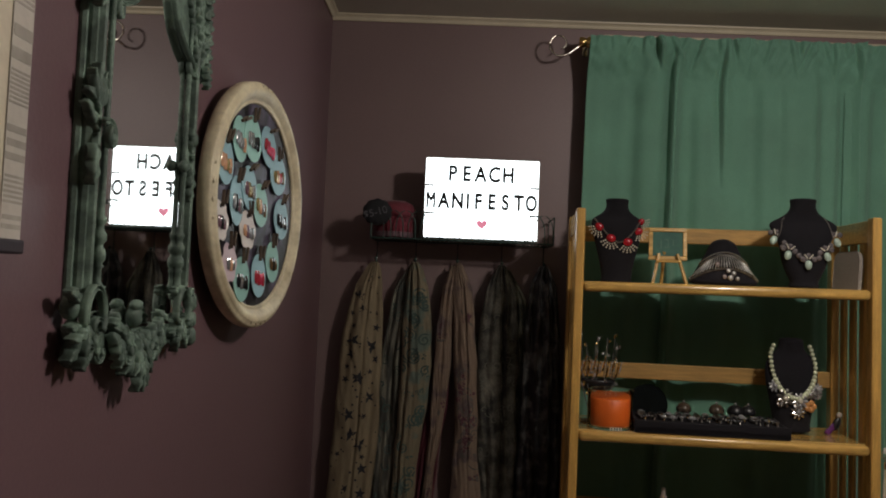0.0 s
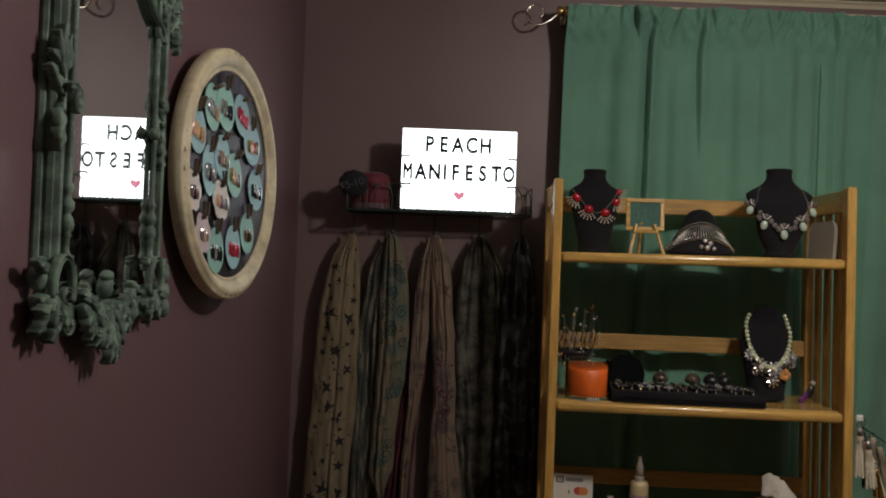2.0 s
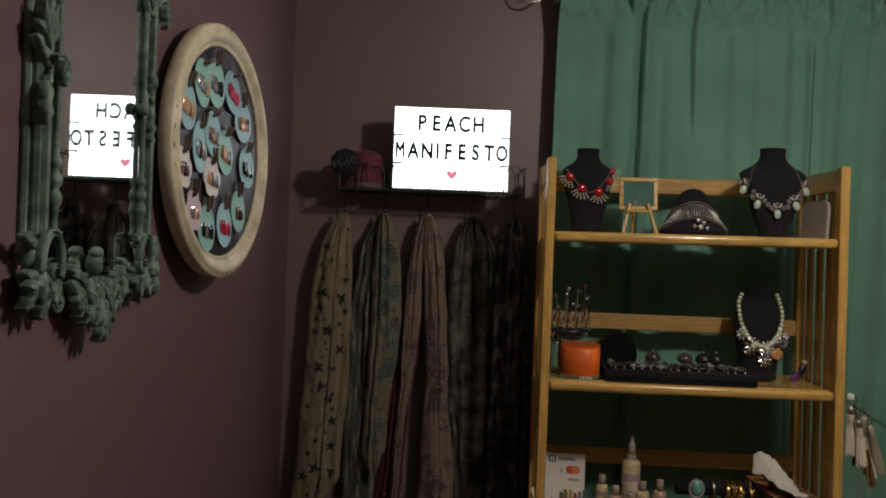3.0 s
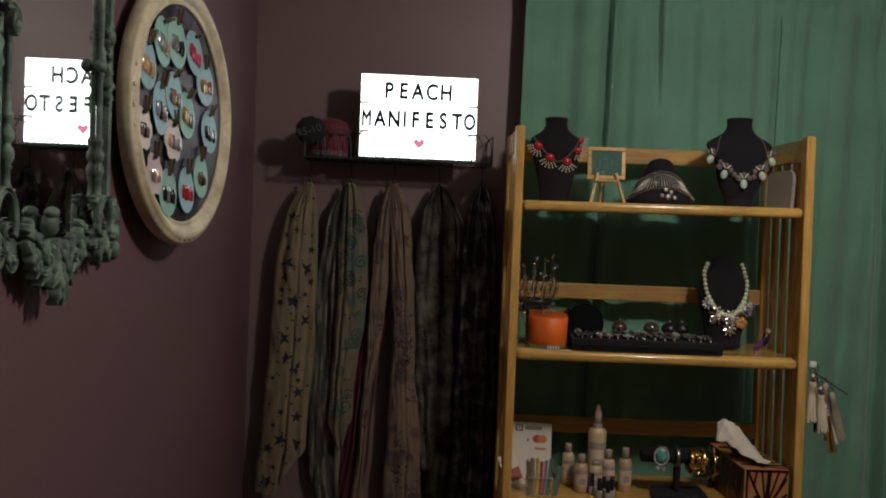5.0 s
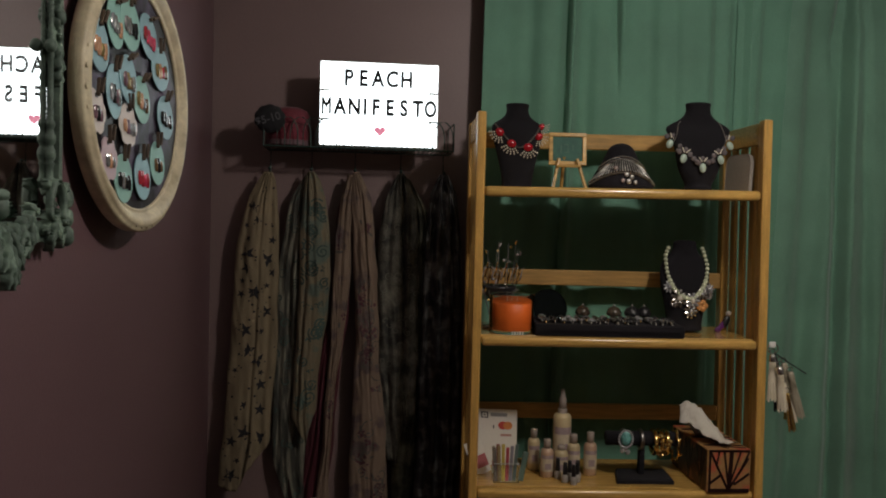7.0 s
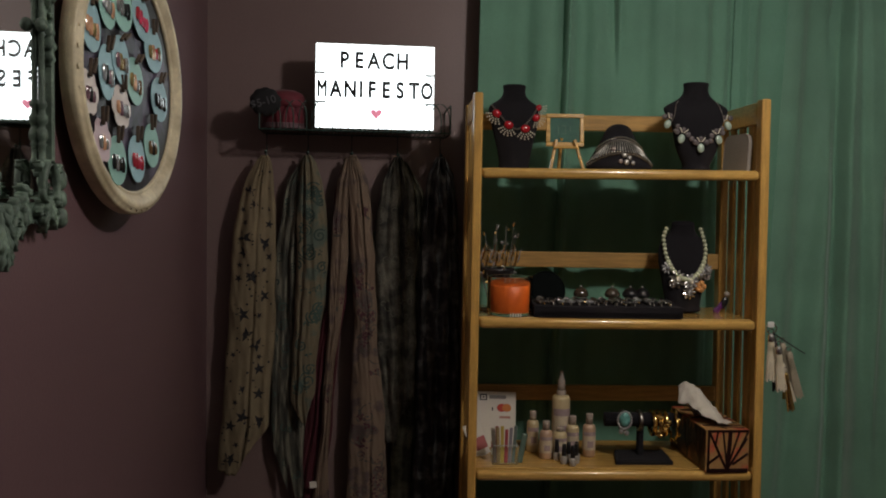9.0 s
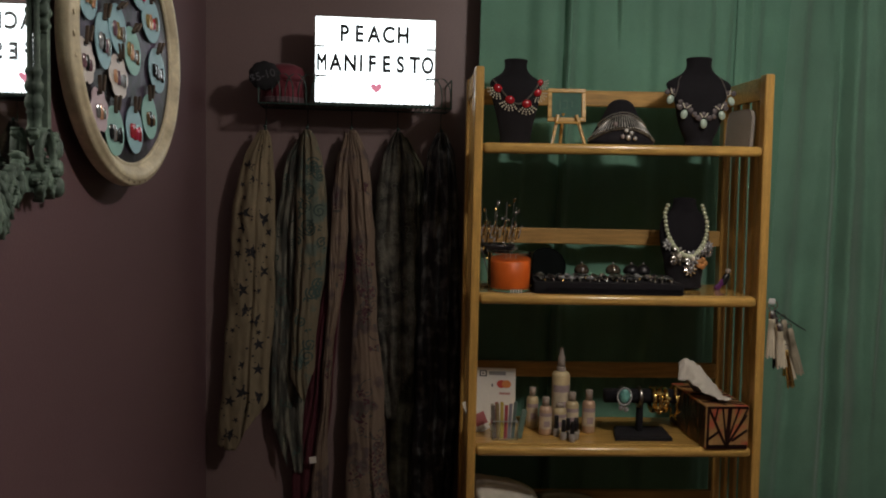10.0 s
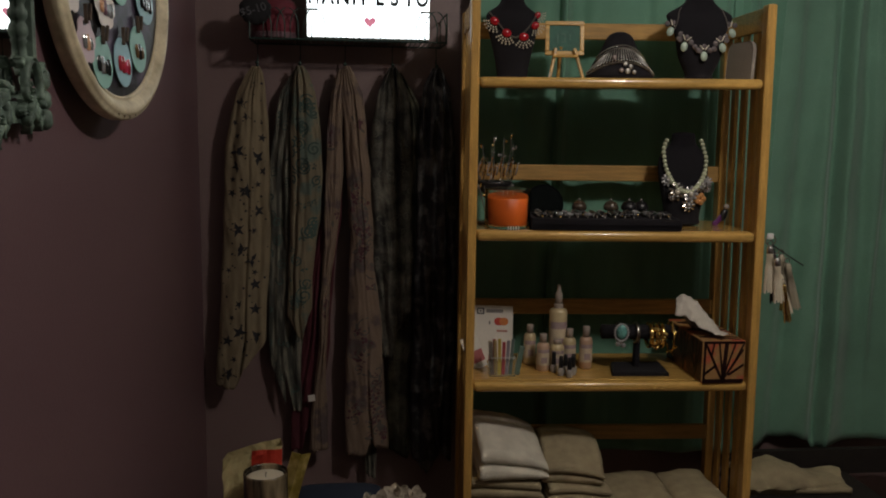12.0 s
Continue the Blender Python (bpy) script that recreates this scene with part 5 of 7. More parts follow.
def earring_tree():
    t = thing("earring_stand", "clear rod stand hung with glittering gold and silver earrings", "earring stand", at=on_shelf(0.056, 0.160, S2))
    acr = mat("clear_acrylic", (0.13, 0.14, 0.13), 0.06, var=0.05, bump=0, coat=0.8)
    part("foot", lathe(bmesh.new(), [(0.040, 0), (0.041, 0.003), (0.038, 0.006), (0.012, 0.008), (0.010, 0.012)], seg=24), acr, t, smooth=True)
    r = random.Random(11)
    for i in range(11):
        a = 2 * math.pi * i / 11
        x, y, h = 0.040 * math.cos(a), 0.022 * math.sin(a), 0.165 + 0.065 * r.random()
        part("rod", tube(bmesh.new(), [(x * 0.4, y * 0.5, 0.006), (x, y, 0.09), (x * 1.1, y, h)], 0.0013, 6), acr, t)
        for q in range(4):
            z_ = h - 0.002 - 0.030 * q - 0.014 * r.random()
            xo, yo = x * 1.1 + r.uniform(-0.007, 0.007), y - 0.004
            pick = r.random()
            bm = bmesh.new()
            if pick < 0.4:
                ball(bm, (xo, yo, z_), r.uniform(0.0024, 0.0042), 6, 4, (1, 0.6, 1), rot(0, r.uniform(0, 90), 0))
            elif pick < 0.7:
                ball(bm, (xo, yo, z_), 0.0065, 6, 4, (0.42, 0.25, 1.0), rot(r.uniform(-30, 30), r.uniform(-40, 40), 0))
            else:
                ring(bm, (xo, yo, z_ - 0.006), 0.0062, 0.0009, rot(90, 0, r.uniform(-40, 40)), 14, 5)
            part("earring", bm, r.choice((CLEAR, M_SILVER, CLEAR, M_GOLD)), t, smooth=pick >= 0.7)
    for i in range(13):
        x = -0.046 + 0.0078 * i
        z_ = 0.138 + 0.010 * math.sin(i * 2.1)
        pts = [(x, -0.022, z_ - 0.020), (x + 0.003, -0.026, z_ - 0.006), (x + 0.006, -0.027, z_ + 0.010 + 0.006 * (i % 3)), (x + 0.011, -0.024, z_ + 0.013)]
        part("gold_leaf", tube(bmesh.new(), pts, 0.0026, 6, lambda f: 0.4 + 1.0 * math.sin(math.pi * min(1, f + 0.1)), 0.45), M_GOLD if i % 3 else CLEAR, t, smooth=True)
    part("cup", lathe(bmesh.new(), [(0.020, 0.072), (0.034, 0.080), (0.042, 0.098), (0.043, 0.104), (0.040, 0.103), (0.032, 0.084), (0.004, 0.078)], (0, 0, 0), 20, 1.0, 0.6, False), M_BLACK, t, "dark rim cup of the stand", True)


earring_tree()

# round black powder compact standing on edge behind the candle
bm = lathe(bmesh.new(), [(0.001, -0.006), (0.044, -0.006), (0.048, -0.003), (0.049, 0.003), (0.0465, 0.006), (0.0455, 0.004), (0.001, 0.004)], seg=40, cap=False)
bmesh.ops.transform(bm, matrix=pose(0, 0, 0.047, 80, 0, 0), verts=bm.verts)
t = thing("round_compact", "round black trinket dish standing on its edge", "dish", at=on_shelf(0.182, 0.180, S2) )
part("dish", bm, mat("matt_black_dish", (0.006, 0.008, 0.008), 0.9, var=0.3, spec=0.06), t)
bm = ring(bmesh.new(), (0, 0, 0.047), 0.0475, 0.0016, rot(80), 40, 6)
part("rim", bm, mat("dull_grey_rim", (0.22, 0.25, 0.25), 0.35, 0.6), t)


def ring_tray():
    t = thing("ring_tray", "black velvet ring tray filled with rings", "ring tray", at=on_shelf(0.305, 0.085, S2, -2.0))
    W, D, H = 0.345, 0.138, 0.026
    part("tray_base", box(bmesh.new(), (0, 0, 0.008), (W, D, 0.016), 0.002), M_VELVET, t)
    for y in (-D / 2 + 0.004, D / 2 - 0.004):
        part("tray_wall", box(bmesh.new(), (0, y, H / 2 + 0.002), (W + 0.004, 0.008, H), 0.002), M_VELVET, t)
    for x in (-W / 2 + 0.004, W / 2 - 0.004):
        part("tray_wall", box(bmesh.new(), (x, 0, H / 2 + 0.002), (0.008, D - 0.012, H), 0.002), M_VELVET, t)
    for k in range(5):
        bm = tube(bmesh.new(), [(-W / 2 + 0.010, -0.050 + 0.025 * k, 0.020), (W / 2 - 0.010, -0.050 + 0.025 * k, 0.020)], 0.008, 10)
        part("ring_roll", bm, M_VELVET, t, smooth=True)
    return t


ring_tray()
rg = random.Random(21)
metals = [M_SILVER, M_OLDSILVER, M_OLDSILVER, M_GOLD, M_OLDSILVER]
gems = [CLEAR, M_OLDSILVER, M_BLACK, M_OLDSILVER, M_BLACK, M_SILVER]
for k in range(4):
    for i in range(15):
        if rg.random() < 0.10:
            continue
        x = -0.152 + 0.0215 * i + 0.006 * rg.random()
        y = -0.038 + 0.025 * k
        t = thing("finger_ring", rg.choice(("silver ring with a large clear crystal", "dark silver cocktail ring set with stones", "bright metal ring with a domed stone")), "ring", "rings in the tray",
                  at=on_shelf(0.305, 0.085, S2, -2.0) @ pose(x, y, 0.026, rg.uniform(-12, 12), 0, rg.uniform(-14, 14)))
        part("band", ring(bmesh.new(), (0, 0, 0), 0.0085, 0.0014, rot(90, 0, 90), 16, 6), metals[rg.randrange(5)], t, smooth=True)
        s = rg.uniform(0.0045, 0.0085)
        bm = ball(bmesh.new(), (0, 0, 0.0095), s, 8, 5, (1, 1, 0.6))
        part("gem", bm, gems[rg.randrange(6)], t)
        if s > 0.006:
            bm = bmesh.new()
            for q in range(9):
                ball(bm, ((s + 0.001) * math.cos(q * 0.698), (s + 0.001) * math.sin(q * 0.698), 0.0088), 0.0016, 6, 4)
            part("setting", bm, CLEAR if rg.random() < 0.5 else M_SILVER, t)
# larger domed rings standing at the back of the tray
for u, hh, rr, col in ((0.262, 0.048, 0.019, nail_colour("bronze_stone", (0.07, 0.05, 0.035))), (0.340, 0.050, 0.019, nail_colour("mottled_brown_stone", (0.09, 0.07, 0.05))), (0.385, 0.046, 0.020, M_BLACK), (0.415, 0.046, 0.018, M_BLACK)):
    t = thing("cocktail_ring", "oversized domed dark stone cocktail ring", "ring", "rings in the tray", at=on_shelf(u, 0.138, S2 + 0.027))
    part("band", ring(bmesh.new(), (0, 0, 0.001), 0.010, 0.002, rot(90, 0, 90), 18, 6), M_OLDSILVER, t, smooth=True)
    part("dome", lathe(bmesh.new(), [(rr * 0.8, 0.010), (rr, 0.014), (rr * 0.95, 0.021), (rr * 0.7, 0.029), (rr * 0.3, 0.033), (0.001, 0.034)], seg=20), col, t, smooth=True)
    part("top_bead", ball(bmesh.new(), (0, 0, 0.036), 0.0028, 8, 6), CLEAR, t)

PB = [(0.0, 0.046, 0.034, 0.0), (0.010, 0.046, 0.034, 0.0), (0.014, 0.042, 0.030, 0.0), (0.05, 0.048, 0.028, 0.0), (0.09, 0.056, 0.028, 0.002), (0.13, 0.064, 0.026, 0.006), (0.160, 0.062, 0.022, 0.010), (0.175, 0.056, 0.02, 0.012), (0.190, 0.040, 0.018, 0.014),
      (0.200, 0.031, 0.020, 0.014), (0.218, 0.028, 0.022, 0.014), (0.226, 0.030, 0.024, 0.014), (0.228, 0.004, 0.004, 0.014)]
frontP = bust(0.520, 0.150, S2, PB, "black velvet necklace bust on the middle shelf")


def pearl_necklace():
    t = thing("pearl_necklace", "cream pearl necklace with crystal flower pendants", "necklace", "necklaces", at=on_shelf(0.520, 0.150, S2))
    n = 33
    for i in range(n):
        a = -math.pi * 0.5 + (i / (n - 1) - 0.5) * 2 * 2.22
        x, h = 0.0515 * math.cos(a) * (1 + 0.08 * math.sin(a)), 0.165 + 0.076 * math.sin(a) - 0.004
        p = frontP(x, h, 0.006)
        part("pearl", ball(bmesh.new(), p, 0.0066 if h < 0.13 else 0.0056, 10, 7), PEARL_G, t, smooth=True)
    r = random.Random(3)
    for x, h, rad, col in ((-0.046, 0.112, 0.015, CLEAR), (-0.024, 0.085, 0.021, M_OLDSILVER), (0.008, 0.080, 0.019, CLEAR), (0.004, 0.054, 0.017, M_SILVER), (0.034, 0.096, 0.014, M_OLDSILVER), (0.054, 0.108, 0.014, CLEAR), (0.058, 0.092, 0.011, CLEAR), (-0.034, 0.072, 0.010, SMOKE)):
        p = frontP(x, h, 0.010)
        k = 9
        for q in range(k):
            a = 2 * math.pi * q / k
            part("petal", ball(bmesh.new(), p + Vector((rad * 0.66 * math.cos(a), 0.002, rad * 0.66 * math.sin(a))), rad * 0.34, 7, 5, (1.25, 0.45, 0.6), rot(0, -math.degrees(a), 0)), col, t)
        part("flower_heart", ball(bmesh.new(), p + Vector((0, -0.002, 0)), rad * 0.34, 8, 6, (1, 0.7, 1)), PEARL if rad > 0.018 else CLEAR, t, smooth=True)
    bm = bmesh.new()
    c = frontP(0.034, 0.068, 0.010)
    for q in range(5):
        a = 2 * math.pi * q / 5
        ball(bm, c + Vector((0.008 * math.cos(a), 0, 0.008 * math.sin(a))), 0.0075, 8, 6, (1, 0.5, 1))
    part("fabric_flower", bm, mat("peach_fabric", (0.60, 0.28, 0.09), 0.7, var=0.15), t, "peach orange flower", True)


PEARL_G = mat("cream_green_pearl", (0.60, 0.64, 0.44), 0.25, var=0.06, bump=0, coat=0.4)
pearl_necklace()

# purple brooch leaning on the side slats
t = thing("bird_brooch", "purple humming bird shaped brooch leaning on the slats", "brooch", at=on_shelf(0.622, 0.150, S2))
pur = mat("purple_enamel", (0.15, 0.03, 0.18), 0.3, var=0.2, bump=0, coat=0.4)
bm = bmesh.new()
ball(bm, (0.004, 0, 0.026), 0.011, 10, 8, (0.8, 0.5, 1.6), rot(0, 22, 0))
part("body", bm, M_BLACK, t, smooth=True)
bm = bmesh.new()
for da in (-18, 0, 16):
    ball(bm, (-0.010, -0.002, 0.012), 0.019, 8, 6, (0.95, 0.12, 0.32), rot(0, -48 + da, 0))
part("wing", bm, pur, t, "purple wing", True)
part("head", ball(bmesh.new(), (0.010, 0, 0.047), 0.007, 10, 8), mat("pale_bead", (0.45, 0.38, 0.33), 0.4), t, smooth=True)


# ---- on the third shelf ----
def paper_sign():
    t = thing("card_sign", "white folded paper sign with printed payment marks", "sign", at=on_shelf(0.064, 0.190, S3, 3) @ pose(0, 0, 0, -14, 2, 0) @ Matrix.Diagonal((1.08, 1, 0.92, 1)))
    sheet = part("sheet", box(bmesh.new(), (0, 0, 0.076), (0.096, 0.0012, 0.152), 0.0003), M_PAPER, t)
    dk = mat("black_print", (0.02, 0.02, 0.022), 0.6, bump=0)
    for c, s in (((-0.030, 0, 0.143), (0.017, 0.0006, 0.003)), ((-0.030, 0, 0.129), (0.017, 0.0006, 0.003)), ((-0.0372, 0, 0.136), (0.003, 0.0006, 0.011)), ((-0.0228, 0, 0.136), (0.003, 0.0006, 0.011)), ((-0.030, 0, 0.136), (0.004, 0.0006, 0.004))):
        part("printed_mark", box(bmesh.new(), (c[0], -0.0009, c[2]), s), dk, sheet)
    g = mat("grey_print_bar", (0.28, 0.27, 0.26), 0.7, bump=0)
    part("printed_bar", box(bmesh.new(), (0.004, -0.0009, 0.137), (0.040, 0.0006, 0.010)), g, sheet)
    part("printed_bar", box(bmesh.new(), (-0.008, -0.0009, 0.104), (0.003, 0.0006, 0.009)), dk, sheet)
    for x, col in ((0.014, (0.55, 0.05, 0.03)), (0.026, (0.65, 0.22, 0.05))):
        bm = lathe(bmesh.new(), [(0.011, 0), (0.011, 0.0006)], seg=24)
        bmesh.ops.transform(bm, matrix=pose(x, -0.0006 - 0.0003 * (x > 0.02), 0.108, 90, 0, 0), verts=bm.verts)
        part("printed_disc", bm, mat("warm_print", col, 0.6, bump=0), sheet)
    part("printed_bar", box(bmesh.new(), (0.022, -0.0009, 0.082), (0.026, 0.0006, 0.006)), mat("faded_red_print", (0.45, 0.22, 0.18), 0.7, bump=0), sheet)


paper_sign()
# second leaflet leaning in front
t = thing("leaflet", "small white leaflet with a red corner, leaning", "leaflet", at=on_shelf(0.026, 0.120, S3, 16) @ pose(0, 0, 0, -12, -20, 0))
part("sheet", box(bmesh.new(), (0, 0, 0.042), (0.044, 0.0012, 0.084), 0.0003), M_PAPER, t)
part("printed_corner", box(bmesh.new(), (0.006, -0.001, 0.030), (0.030, 0.0008, 0.030)), mat("faded_rose_print", (0.42, 0.12, 0.12), 0.7, bump=0), t)

t = thing("file_cup", "clear acrylic cup of coloured nail files", "cup", at=on_shelf(0.072, 0.062, S3, 2))
W, D, H = 0.060, 0.034, 0.046
ac = glass_mat("clear_acrylic_sheet", (0.92, 0.95, 0.93), 0.05)
for c, s in (((0, -D / 2, H / 2 + 0.001), (W, 0.0016, H)), ((0, D / 2, H / 2 + 0.001), (W, 0.0016, H)), ((-W / 2, 0, H / 2 + 0.001), (0.0016, D - 0.002, H)), ((W / 2, 0, H / 2 + 0.001), (0.0016, D - 0.002, H)), ((0, 0, 0.0015), (W, D, 0.002))):
    ob = part("cup_wall", box(bmesh.new(), c, s), ac, t)
    ob.visible_shadow = False
part("cup_edge", box(bmesh.new(), (0, -D / 2 - 0.0005, H + 0.0005), (W, 0.0024, 0.0014)), mat("bright_acrylic_edge", (0.4, 0.42, 0.4), 0.2, bump=0), t)
fcols = [(0.16, 0.13, 0.11), (0.30, 0.22, 0.10), (0.50, 0.38, 0.07), (0.38, 0.06, 0.07), (0.24, 0.22, 0.25), (0.12, 0.16, 0.14), (0.34, 0.30, 0.22), (0.30, 0.10, 0.08)]
for i in range(8):
    k = i % 6
    f = thing("nail_file", "slim nail file standing in the clear cup", "nail file", "files in the cup", at=on_shelf(0.072, 0.062, S3, 2) @ pose(-0.0235 + 0.0085 * k, -0.009 if i < 6 else 0.006, 0.0032, 0, (k - 2.5) * 1.6, 0))
    part("file", box(bmesh.new(), (0, 0, 0.040 + 0.002 * (k % 3)), (0.0080, 0.0025, 0.080 + 0.004 * (k % 3)), 0.0012), mat("file_grit", fcols[i], 0.8, fine=300, bump=0.3), f)
t = thing("tweezers_case", "dull green plastic file case leaning in the cup", "case", at=on_shelf(0.108, 0.062, S3, 2) @ pose(0, 0, 0.0002, 0, 10, 0))
part("case", box(bmesh.new(), (0, 0, 0.036), (0.014, 0.006, 0.072), 0.003), mat("grey_green_plastic", (0.13, 0.20, 0.16), 0.4), t)

PINKLIQ = mat("pale_pink_lotion", (0.52, 0.35, 0.24), 0.35, var=0.05, bump=0.02, coat=0.3)
CREAMLIQ = mat("pale_cream_lotion", (0.58, 0.47, 0.27), 0.35, var=0.05, bump=0.02, coat=0.3)
CAPM = mat("clear_pale_cap", (0.42, 0.36, 0.31), 0.25, var=0.05, bump=0, coat=0.4)
LAB = mat("lilac_label_print", (0.38, 0.29, 0.30), 0.6, var=0.12, scale=60, bump=0)
LABW = mat("white_label_print", (0.60, 0.51, 0.37), 0.6, var=0.08, scale=60, bump=0)


def bottle(u, v, r, body, cap, material, label, pump=False, square=False):
    t = thing("lotion_bottle", label, "bottle", "lotion bottles", at=on_shelf(u, v, S3))
    seg = 24
    prof = [(r - 0.002, 0), (r, 0.003), (r, body - 0.010), (r * 0.86, body - 0.003), (r * 0.5, body), (r * 0.45, body + 0.003)]
    flask = part("flask", lathe(bmesh.new(), prof, seg=seg), material, t, smooth=True)
    n = 12
    for (h0, h1, m, a0, a1) in ((body * 0.22, body * 0.66, LABW, -70, 70), (body * 0.66, body * 0.78, LAB, -60, 60), (body * 0.30, body * 0.50, LAB, -24, 30)):
        bm = bmesh.new()
        rr = r + (0.0003 if m is LABW else 0.0006)
        grid_faces(bm, [[(rr * math.sin(radians(a0 + (a1 - a0) * i / n)), -rr * math.cos(radians(a0 + (a1 - a0) * i / n)), h) for i in range(n + 1)] for h in (h0, h1)])
        part("label_print", bm, m, flask)
    if pump:
        part("collar", lathe(bmesh.new(), [(r * 0.52, body), (r * 0.52, body + 0.010), (r * 0.40, body + 0.012)], seg=16), CAPM, t)
        part("overcap", lathe(bmesh.new(), [(r * 0.44, body + 0.010), (r * 0.40, body + 0.036), (r * 0.26, body + 0.042), (r * 0.22, body + 0.058), (r * 0.05, body + 0.060)], seg=16), CAPM, t, "clear spray overcap", True)
    else:
        part("flip_cap", lathe(bmesh.new(), [(r * 0.56, body), (r * 0.56, body + cap - 0.002), (r * 0.50, body + cap)], seg=18), CAPM, t, smooth=True)


bottle(0.222, 0.150, 0.0225, 0.146, 0.0, CREAMLIQ, "tall cream lotion bottle with a spray cap", True)
bottle(0.154, 0.160, 0.0150, 0.080, 0.022, CREAMLIQ, "small cream lotion bottle")
bottle(0.178, 0.103, 0.0160, 0.070, 0.022, PINKLIQ, "small pale pink lotion bottle")
bottle(0.213, 0.105, 0.0170, 0.066, 0.010, CREAMLIQ, "short cream jar bottle")
bottle(0.248, 0.130, 0.0165, 0.076, 0.022, CREAMLIQ, "small cream lotion bottle")
bottle(0.288, 0.122, 0.0160, 0.080, 0.026, PINKLIQ, "small pale pink lotion bottle with clear cap")

for u, v, hc in ((0.202, 0.086, 0.030), (0.214, 0.056, 0.028), (0.228, 0.072, 0.028), (0.232, 0.040, 0.028), (0.244, 0.060, 0.028), (0.250, 0.082, 0.026)):
    t = thing("polish_bottle", "tiny nail polish bottle with a black cap", "nail polish", "nail polish bottles", at=on_shelf(u, v, S3))
    part("flask", lathe(bmesh.new(), [(0.0070, 0), (0.0085, 0.002), (0.0085, 0.014), (0.0055, 0.019), (0.0045, 0.020)], seg=14), mat("pale_polish", (0.40, 0.37, 0.33), 0.08, var=0.2, bump=0, coat=0.6), t, smooth=True)
    part("cap", lathe(bmesh.new(), [(0.0055, 0.020), (0.0058, 0.021), (0.0048, 0.020 + hc - 0.002), (0.0040, 0.020 + hc)], seg=14), M_BLACK, t, smooth=True)


def bracelet_stand():
    t = thing("bracelet_stand", "black velvet bracelet bar on a flat foot", "bracelet stand", at=on_shelf(0.408, 0.098, S3))
    bm = bmesh.new()
    pts = [(-0.070, -0.050), (0.068, -0.050), (0.072, 0.040), (-0.052, 0.040)]
    vs = grid_faces(bm, [[(x * k, y * k, h) for x, y in pts] for h, k in ((0, 1), (0.008, 1), (0.012, 0.93))], True)
    bm.faces.new(list(reversed(vs[0]))), bm.faces.new(vs[-1])
    part("foot", bm, M_VELVET, t)
    part("upright", box(bmesh.new(), (0.000, 0.0, 0.052), (0.014, 0.020, 0.084), 0.003), M_VELVET, t)
    bm = tube(bmesh.new(), [(-0.088, 0, 0.098), (0.090, 0, 0.098)], 0.0175, 18)
    part("bar", bm, M_VELVET, t, smooth=True)


bracelet_stand()


def bangle(x, R, wide, material, label, n=1):
    t = thing("bracelet", label, "bracelet", "bracelets on the bar", at=on_shelf(0.408, 0.098, S3) @ pose(x, 0, 0.098 - (R - 0.0185), 0, 0, 0))
    for i in range(n):
        part("band", ring(bmesh.new(), ((i - (n - 1) / 2) * wide * 1.2, 0, 0), R, wide / 2, rot(0, 90, 0), 28, 8), material, t, smooth=True)
    return t


t = bangle(-0.045, 0.0215, 0.012, M_OLDSILVER, "chunky silver cuff with a turquoise stone")
TURQ = mat("turquoise_stone", (0.16, 0.42, 0.38), 0.25, var=0.25, scale=120, bump=0.05)
part("turquoise", ball(bmesh.new(), (0, -0.026, 0.008), 0.014, 14, 10, (0.95, 0.5, 1.25)), TURQ, t, "turquoise oval stone", True)
bm = bmesh.new()
for q in range(22):
    a = 2 * math.pi * q / 22
    ball(bm, (0.0165 * math.cos(a), -0.0245, 0.006 + 0.021 * math.sin(a)), 0.0034, 7, 5)
part("bead_border", bm, CLEAR, t, smooth=True)
for x, z_ in ((-0.007, -0.022), (0.006, -0.026), (0.0, -0.016)):
    part("crystal", ball(bmesh.new(), (x, -0.022, z_), 0.0065, 8, 5, (1, 0.6, 1)), CLEAR, t)
bangle(-0.003, 0.0215, 0.011, M_OLDSILVER, "plain brushed silver bangle")
t = bangle(0.044, 0.0270, 0.0120, M_GOLD, "wide hammered gold bangle set", 3)
r = random.Random(8)
for q in range(26):
    a = r.uniform(2.4, 4.4)
    part("gold_facet", ball(bmesh.new(), (r.uniform(-0.021, 0.021), 0.0325 * math.cos(a), 0.0325 * math.sin(a)), 0.0048, 6, 4, (1, 0.5, 1), rot(r.uniform(-40, 40), 0, r.uniform(-40, 40))), M_GOLD, t)
t = bangle(0.082, 0.0340, 0.005, M_GOLD, "gold leaf bracelet hanging at the bar end")
for q in range(14):
    a = 2 * math.pi * q / 14
    part("gold_leaf", ball(bmesh.new(), (0.003 * (-1) ** q, 0.0355 * math.cos(a), 0.0355 * math.sin(a)), 0.0105, 8, 5, (0.25, 0.35, 1.0), rot(math.degrees(a) + 40, 0, 12 * (-1) ** q)), M_GOLD, t)


